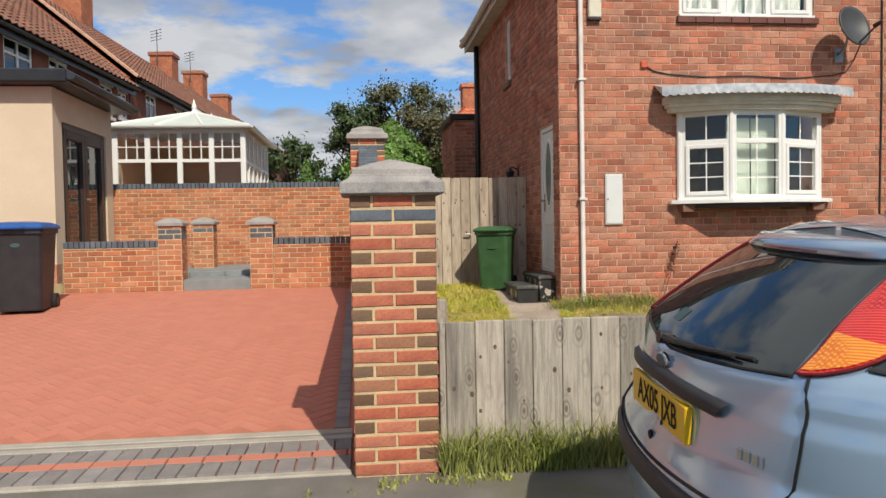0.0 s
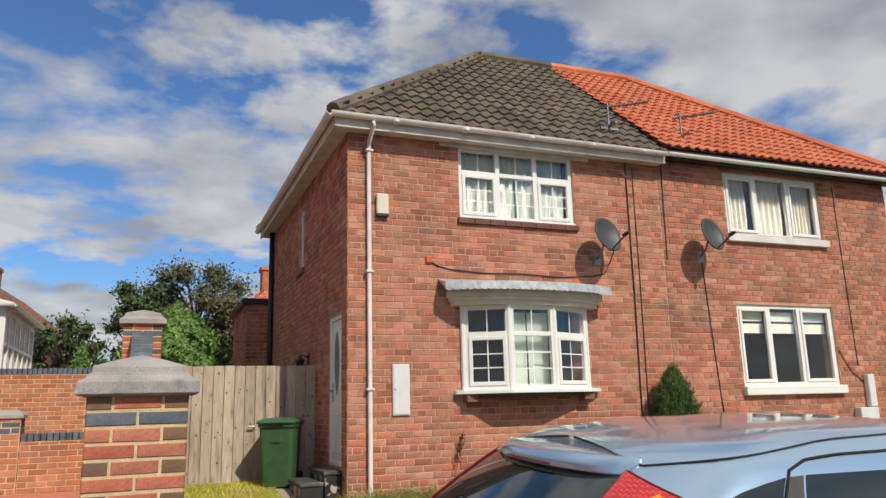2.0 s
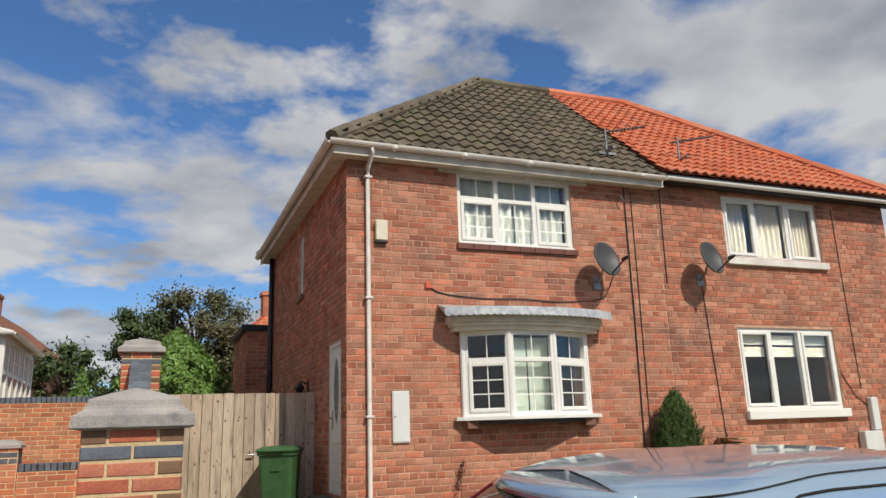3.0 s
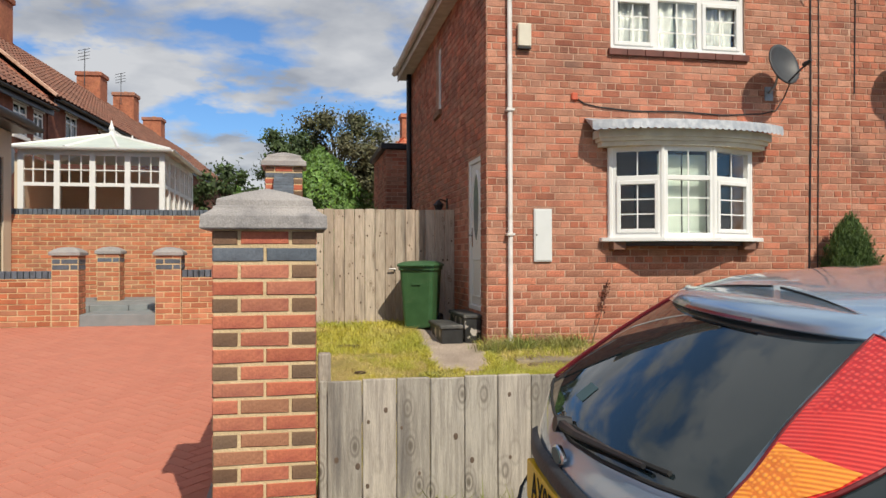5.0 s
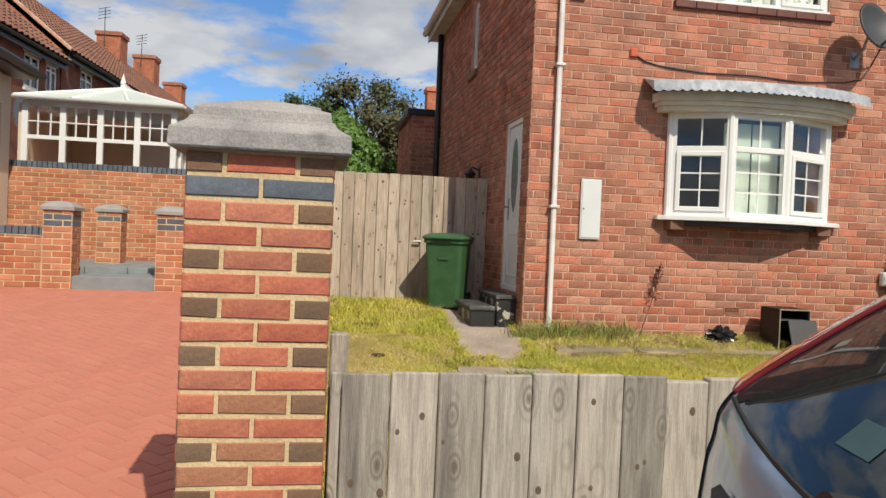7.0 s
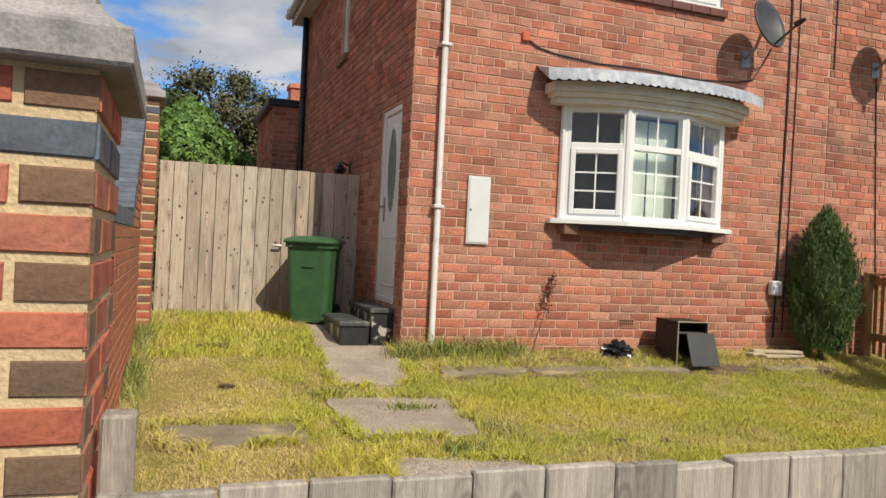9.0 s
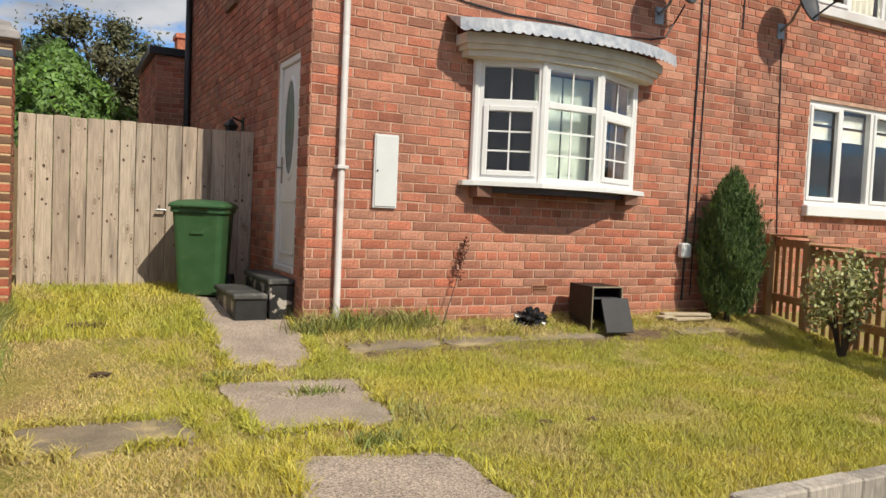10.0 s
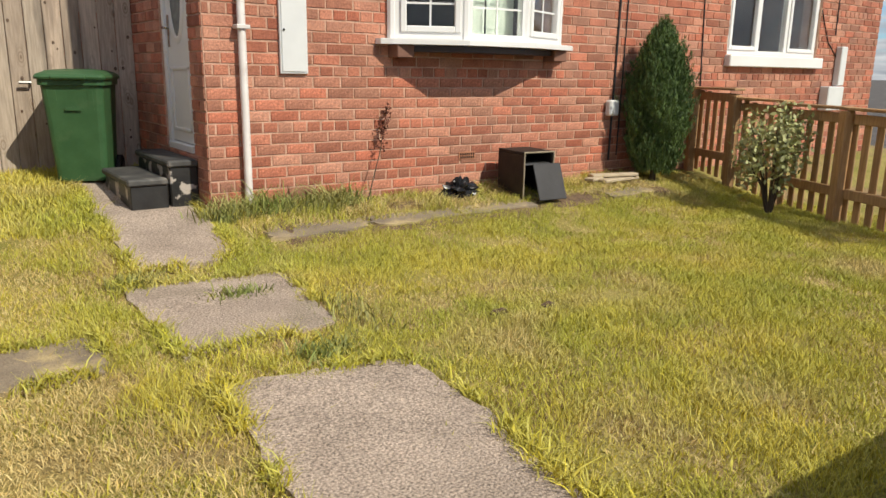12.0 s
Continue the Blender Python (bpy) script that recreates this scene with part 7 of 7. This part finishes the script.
def chimney(parent, x, y, z0, z1, w=0.55, d=1.0, pots=2):
    c = part("chimney", bx(x - w, x + w, y - d / 2, y + d / 2, z0, z1 - 0.2), mat("brick_chimney", (0.45, 0.17, 0.09), 0.9, (0.34, 0.12, 0.07), 3, fine=0.25, finescale=12), parent, "red brick chimney stack")
    part("chimney_cap", bx(x - w - 0.07, x + w + 0.07, y - d / 2 - 0.07, y + d / 2 + 0.07, z1 - 0.2, z1, bev=0.02), M["brick_old"], c)
    for k in range(pots):
        xx = x + (k - (pots - 1) / 2) * 0.5
        part("chimney_pot", tb([(xx, y, z1), (xx, y, z1 + 0.12)], [0.16, 0.13], 10), M["chimney_pot"], c)


chimney(t1, -3.5, 3.0, 8.4, 10.3)
for yy, zt in ((11.6, 10.6), (21.8, 10.3), (27.2, 10.5), (33.0, 10.2)):
    chimney(t2, -3.5, yy, 8.6, zt, pots=1 if yy > 25 else 2)
for yy, zt in ((20.2, 10.2), (25.6, 10.4)):
    part("aerial_mast", tb([(-3.3, yy, zt - 0.8), (-3.3, yy, zt + 0.9)], 0.02, 5), M["dish"], t2)
    for q in range(4):
        part("aerial_rod", tb([(-3.6, yy, zt + 0.35 + q * 0.15), (-3.0, yy - 0.2, zt + 0.42 + q * 0.15)], 0.014, 4), M["dish"], t2)
sd = thing("satellite_dish", "grey satellite dish on the terraced house wall", "satellite dish", at=(-7.35, 22.3, 3.9))
part("reflector", loft([[(0.1 + 0.08 * f * f, -0.35 * f * math.cos(q), 0.4 * f * math.sin(q)) for q in [2 * math.pi * k / 20 for k in range(20)]] for f in (0.05, 0.5, 1.0, 1.02)]), M["metal"], sd)
part("wall_arm", tb([(-0.25, 0, -0.1), (0.1, 0, 0)], 0.025, 6), M["metal"], sd)

# far house behind the garden
fh = thing("house", "distant house with red tiled hipped roof and chimney", "house")
part("wall", bx(3.2, 12, 34.0, 41, 0, 5.1), M["brick_buff"], fh)
fr2 = roof_deck("roof", [[(2.9, 33.7, 5.05), (12.3, 33.7, 5.05), (9.2, 37.5, 7.9), (6.0, 37.5, 7.9)], [(2.9, 41.3, 5.05), (2.9, 33.7, 5.05), (6.0, 37.5, 7.9)]], M["tile_orange"], fh, "red tiled roof")
roof_plane("roof_tiles", [(2.9, 33.7, 5.08), (12.3, 33.7, 5.08), (9.2, 37.5, 7.93), (6.0, 37.5, 7.93)], 30, 14, M["tile_orange"], fr2, "red roof tiles", wave=0.03)
roof_plane("roof_tiles", [(2.9, 41.3, 5.08), (2.9, 33.7, 5.08), (6.0, 37.5, 7.93), (6.0, 37.5, 7.93)], 24, 14, M["tile_orange"], fr2, "red roof tiles", wave=0.03)
chimney(fh, 5.2, 36.5, 6.3, 8.1, w=0.4, d=0.8, pots=1)
bm = bmesh.new()
for q in ((3.6, 3.68, 1.8, 3.0), (4.4, 4.48, 1.8, 3.0), (3.6, 4.48, 1.72, 1.8), (3.6, 4.48, 3.0, 3.08)):
    box(bm, q[0], q[1], 33.93, 33.99, q[2], q[3])
part("window", bm, M["upvc"], fh)

# ---- grass ----
rng = np.random.default_rng(77)


def inside(px_, py_, poly):
    r = np.zeros(len(px_), bool)
    n = len(poly)
    for i in range(n):
        (x0, y0), (x1, y1) = poly[i], poly[(i + 1) % n]
        cond = ((y0 > py_) != (y1 > py_)) & (px_ < (x1 - x0) * (py_ - y0) / (y1 - y0 + 1e-12) + x0)
        r ^= cond
    return r


def shrink(poly, k=0.97):
    cx_, cy_ = sum(p[0] for p in poly) / len(poly), sum(p[1] for p in poly) / len(poly)
    return [(cx_ + (x - cx_) * k, cy_ + (y - cy_) * k) for x, y in poly]


def gzv(y):
    return np.interp(y, (4.0, 5.2, 8.8, 9.5, 10.2, 11.0, 12.0, 14.0), (0.0, 0.10, 0.12, 0.21, 0.28, 0.36, 0.43, 0.50))


def scatter(n, x0, x1, y0, y1):
    x, y = rng.uniform(x0, x1, n), rng.uniform(y0, y1, n)
    keep = np.ones(n, bool)
    wob = 0.11 * np.array([noise.noise((a * 3.5, b * 3.5, 4.0)) for a, b in zip(x, y)])
    for i, s in enumerate(SLABS):
        bald = 0.01 if i < 3 else 0.24
        keep &= ~inside(x + wob + rng.normal(scale=0.02, size=n), y - wob + rng.normal(scale=0.02, size=n), shrink(s, 0.95)) | (rng.uniform(size=n) < bald)
    for a, b in ((2.5, 3.28), (3.32, 4.1), (4.14, 4.92), (5.9, 6.5)):
        keep &= ~((x + wob > a + 0.06) & (x + wob < b - 0.07) & (y - 0.6 * wob > 9.42) & (y + wob < 9.58)) | (rng.uniform(size=n) < 0.22)
    keep &= ~((x > 1.6) & (y > 9.15) & (x < 2.2) & (y < 12)) & ~((y < 5.2))
    return x[keep], y[keep]


def clump(x, y, s, seed):
    return np.array([noise.noise((a * s, b * s, seed)) for a, b in zip(x, y)])


x, y = scatter(400000, 0.08, 7.6, 5.6, 10.12)
keep = rng.uniform(size=len(x)) < np.clip(1.25 - (y - 5.2) * 0.10, 0.4, 1)
x, y = x[keep], y[keep]
d = clump(x, y, 1.3, 5.0) + 0.6 * clump(x, y, 4.5, 9.0)
hs = np.clip(0.032 + 0.032 * d + rng.normal(scale=0.010, size=len(x)), 0.012, 0.10)
green = d + 0.5 * np.clip((x - 1.5) / 1.2, -0.6, 0.85) + rng.normal(scale=0.25, size=len(x)) > 0.0
tagged(blades("grass", x[green], y[green], gzv(y[green]), hs[green], M["blade"], width=0.0020, lean=1.0, seed=5), "short yellow-green grass of the lawn", "grass", kind="stuff")
dry = ~green
tagged(blades("dry_grass", x[dry], y[dry], gzv(y[dry]), hs[dry] * 0.75, M["straw"], width=0.0019, lean=1.7, seed=6), "dry straw-coloured grass in the lawn", "grass", kind="stuff")
x, y = scatter(16000, 0.08, 2.3, 10.0, 11.98)
tagged(blades("grass", x, y, gzv(y), np.clip(rng.normal(0.06, 0.02, len(x)), 0.02, 0.14), M["blade"], width=0.004, lean=0.9, seed=8), "short grass by the side fence", "grass", kind="stuff")
# long growth along the house, the wall and the pavement
x, y = rng.uniform(2.4, 6.8, 15000), 9.50 + 0.62 * rng.uniform(0, 1, 15000) ** 0.8
c = clump(x, y, 2.3, 2.0)
h = np.clip(0.075 + 0.08 * c + rng.normal(scale=0.025, size=len(x)), 0.015, 0.19)
dry = clump(x, y, 3.1, 8.0) + rng.normal(scale=0.3, size=len(x)) > -0.15
tagged(blades("long_grass", x[~dry], y[~dry], gzv(y[~dry]), h[~dry], M["blade"], width=0.0032, lean=0.9, seed=9), "long dry grass growing along the house wall", "grass", kind="stuff")
tagged(blades("dry_grass", x[dry], y[dry], gzv(y[dry]), h[dry] * 0.8, M["straw"], width=0.0028, lean=1.7, seed=19), "dead straw lying along the house wall", "grass", kind="stuff")
soil = mat("bare_soil", (0.20, 0.135, 0.08), 0.95, (0.12, 0.08, 0.05), 9, bump=1.0, bscale=60, fine=0.35)
sheet("soil_strip", [2.45 + 0.1 * i for i in range(44)], [9.22 + 0.06 * k for k in range(15)], lambda x_, y_: gz(x_, y_) + 0.016 - 0.25 * max(0.0, 9.36 - y_) - 0.2 * max(0.0, 2.65 - x_) + 0.03 * noise.noise((x_ * 2.1, y_ * 3.3, 7.0)) + 0.008 * noise.noise((x_ * 11, y_ * 11, 1.0)), soil, "bare brown soil and dead thatch along the house wall", "soil")
x, y = np.concatenate([rng.normal(m_, 0.12, 420) for m_ in (2.42, 2.75, 3.15, 3.3)]), rng.uniform(9.85, 10.1, 1680)
tagged(blades("weeds", x, y, gzv(y), np.clip(rng.normal(0.13, 0.06, len(x)), 0.03, 0.30), M["weed"], width=0.005, lean=1.0, seed=10), "tangled green weeds at the foot of the wall", "weeds", kind="stuff")
x, y = rng.normal(0.13, 0.05, 1800), np.concatenate([rng.normal(m_, 0.25, 450) for m_ in (8.0, 9.4, 10.5, 10.8)])
tagged(blades("weeds", np.clip(x, 0.08, 0.5), y, gzv(y), np.clip(rng.normal(0.09, 0.04, len(x)), 0.03, 0.2), M["weed"], width=0.004, lean=0.8, seed=11), "green weeds along the boundary wall", "weeds", kind="stuff")
x = np.concatenate([rng.normal(m_, s_, 560) for m_, s_ in ((0.36, 0.07), (0.62, 0.09), (0.85, 0.08), (1.15, 0.12), (1.5, 0.15), (2.2, 0.4))])
y = rng.uniform(4.93, 5.095, len(x))
tagged(blades("long_grass", np.clip(x, 0.25, 6), y, np.zeros(len(x)), np.clip(rng.normal(0.17, 0.07, len(x)), 0.03, 0.36), M["weed"], width=0.004, lean=0.7, seed=12), "tufts of long grass at the foot of the front fence", "grass", kind="stuff")
x, y = rng.uniform(-0.5, 0.6, 500), rng.normal(4.85, 0.05, 500)
keep = clump(x, y, 5.0, 1.0) > 0.05
tagged(blades("moss_tuft", x[keep], y[keep], np.zeros(keep.sum()), np.full(keep.sum(), 0.025), M["weed"], width=0.006, lean=1.0, seed=13), "low green moss and weeds on the pavement", "weeds", kind="stuff")
# sparse weed tufts in the path joints
x = np.concatenate([rng.normal(a, 0.09, 260) for a in (1.95, 2.3, 1.5, 1.9)])
y = np.concatenate([rng.normal(b, s_, 260) for b, s_ in ((7.55, 0.06), (7.95, 0.16), (9.0, 0.06), (8.55, 0.05))])
tagged(blades("weeds", x, y, gzv(y) + 0.01, np.clip(rng.normal(0.04, 0.02, len(x)), 0.015, 0.10), M["weed"], width=0.005, lean=0.9, seed=14), "weeds growing in the path joints", "weeds", kind="stuff")
# grass creeping over the edges of the slabs
ex, ey = [], []
for s in SLABS:
    for (x0, y0), (x1, y1) in zip(s, s[1:] + s[:1]):
        m_ = int(900 * math.hypot(x1 - x0, y1 - y0))
        f = rng.uniform(size=m_)
        ex.append(x0 + (x1 - x0) * f + rng.normal(scale=0.028, size=m_))
        ey.append(y0 + (y1 - y0) * f + rng.normal(scale=0.028, size=m_))
ex, ey = np.concatenate(ex), np.concatenate(ey)
keep = clump(ex, ey, 4.0, 6.0) > -0.12
ex, ey = ex[keep], ey[keep]
tagged(blades("grass", ex, ey, gzv(ey) + 0.015, np.clip(rng.normal(0.045, 0.018, len(ex)), 0.015, 0.10), M["blade"], width=0.0035, lean=1.4, seed=15), "grass creeping over the edges of the path slabs", "grass", kind="stuff")
# bare soil patches
for i, (x0, y0, r0) in enumerate(((2.95, 7.55, 0.05), (3.25, 7.5, 0.04), (0.72, 10.4, 0.16), (0.75, 9.2, 0.06))):
    bm = bmesh.new()
    bmesh.ops.create_icosphere(bm, subdivisions=3, radius=1)
    for v in bm.verts:
        k = 1 + 0.5 * noise.noise(v.co * 2.1 + Vector((i, 0, 0)))
        v.co = Vector((v.co.x * r0 * k, v.co.y * r0 * 0.6 * k, v.co.z * 0.018 * k))
    so_ = mesh_ob("soil_patch", bm, mat("soil", (0.13, 0.085, 0.05), 0.95, (0.08, 0.055, 0.035), 12, bump=1.0, fine=0.3))
    so_.location = (x0, y0, gz(x0, y0) + 0.02)
    tagged(so_, "small bare brown soil patch in the lawn", "soil", group="soil patches")
# dead climber stem on the front wall
st = thing("dead_stem", "dead brown weed stalk leaning on the brick wall", "weed")
part("stalk", tb([(3.55, 9.95, 0.3), (3.72, 10.03, 0.7), (3.82, 10.08, 1.06)], [0.006, 0.004, 0.002], 5), M["bark"], st)
rs = np.random.default_rng(4)
pts = np.array([(3.72 + 0.10 * f, 10.03 + 0.05 * f, 0.72 + 0.34 * f) for f in rs.uniform(0, 1, 160)]) + rs.normal(scale=0.018, size=(160, 3))
nn = rs.normal(size=pts.shape)
leaves("seed_head", pts, nn / np.linalg.norm(nn, axis=1)[:, None], 0.014, mat("seed", (0.16, 0.06, 0.04), 0.9), st, rs, 0.6)

# ---- single pieces: bricks and blocks ----
fr_rects = courses(XS, PARTY, 0.1, ZE, [WUP, WBAY], CH, BL, 0.010, 5, 0.002, seed=2)
LOWZ = 1.28
pick = [r for r in fr_rects if r[2] < LOWZ and r[3] > 0.3 and 2.3 < r[0] < 7.0][:300]
ids = {id(r) for r in pick}
brick_stuff("bricks", [r for r in fr_rects if id(r) not in ids], front, M["brick_old_i"], wall_front, 0.005, "weathered red bricks")
brick_parts(pick, front, M["brick_old"], wall_front, 0.005)
sd_rects = courses(YF, YB, 0.1, ZE, [DOOR, SWIN], CH, BL, 0.010, 5, 0.002, seed=3)
brick_stuff("bricks", sd_rects, left_side, M["brick_old_i"], wall_side, 0.007, "weathered red bricks")
nf_rects = courses(PARTY, XE, 0.1, ZE + 0.1, [NUP, NLO], CH, BL, 0.010, 5, 0.002, seed=4)
brick_stuff("bricks", nf_rects, front, M["brick_old_i"], n_front, 0.007, "weathered red bricks")
pier_bricks(pier, PX0, PX1, PY0, PY1, 0.0, 20, 0.075, {18})
pier_bricks(pier2, *P2, 0.325, 29, 0.075, {27})
brick_parts(BWALL_NEAR, rightf, M["brick_new"], bwall, 0.006)
for X, Yv, d in DRIVE_BLOCKS[:300]:
    ob = new("paving_block", blk[d])
    ob.location = (X, Yv, drive_z(Yv) + rg.uniform(-0.001, 0.001))
    ob.parent = drive
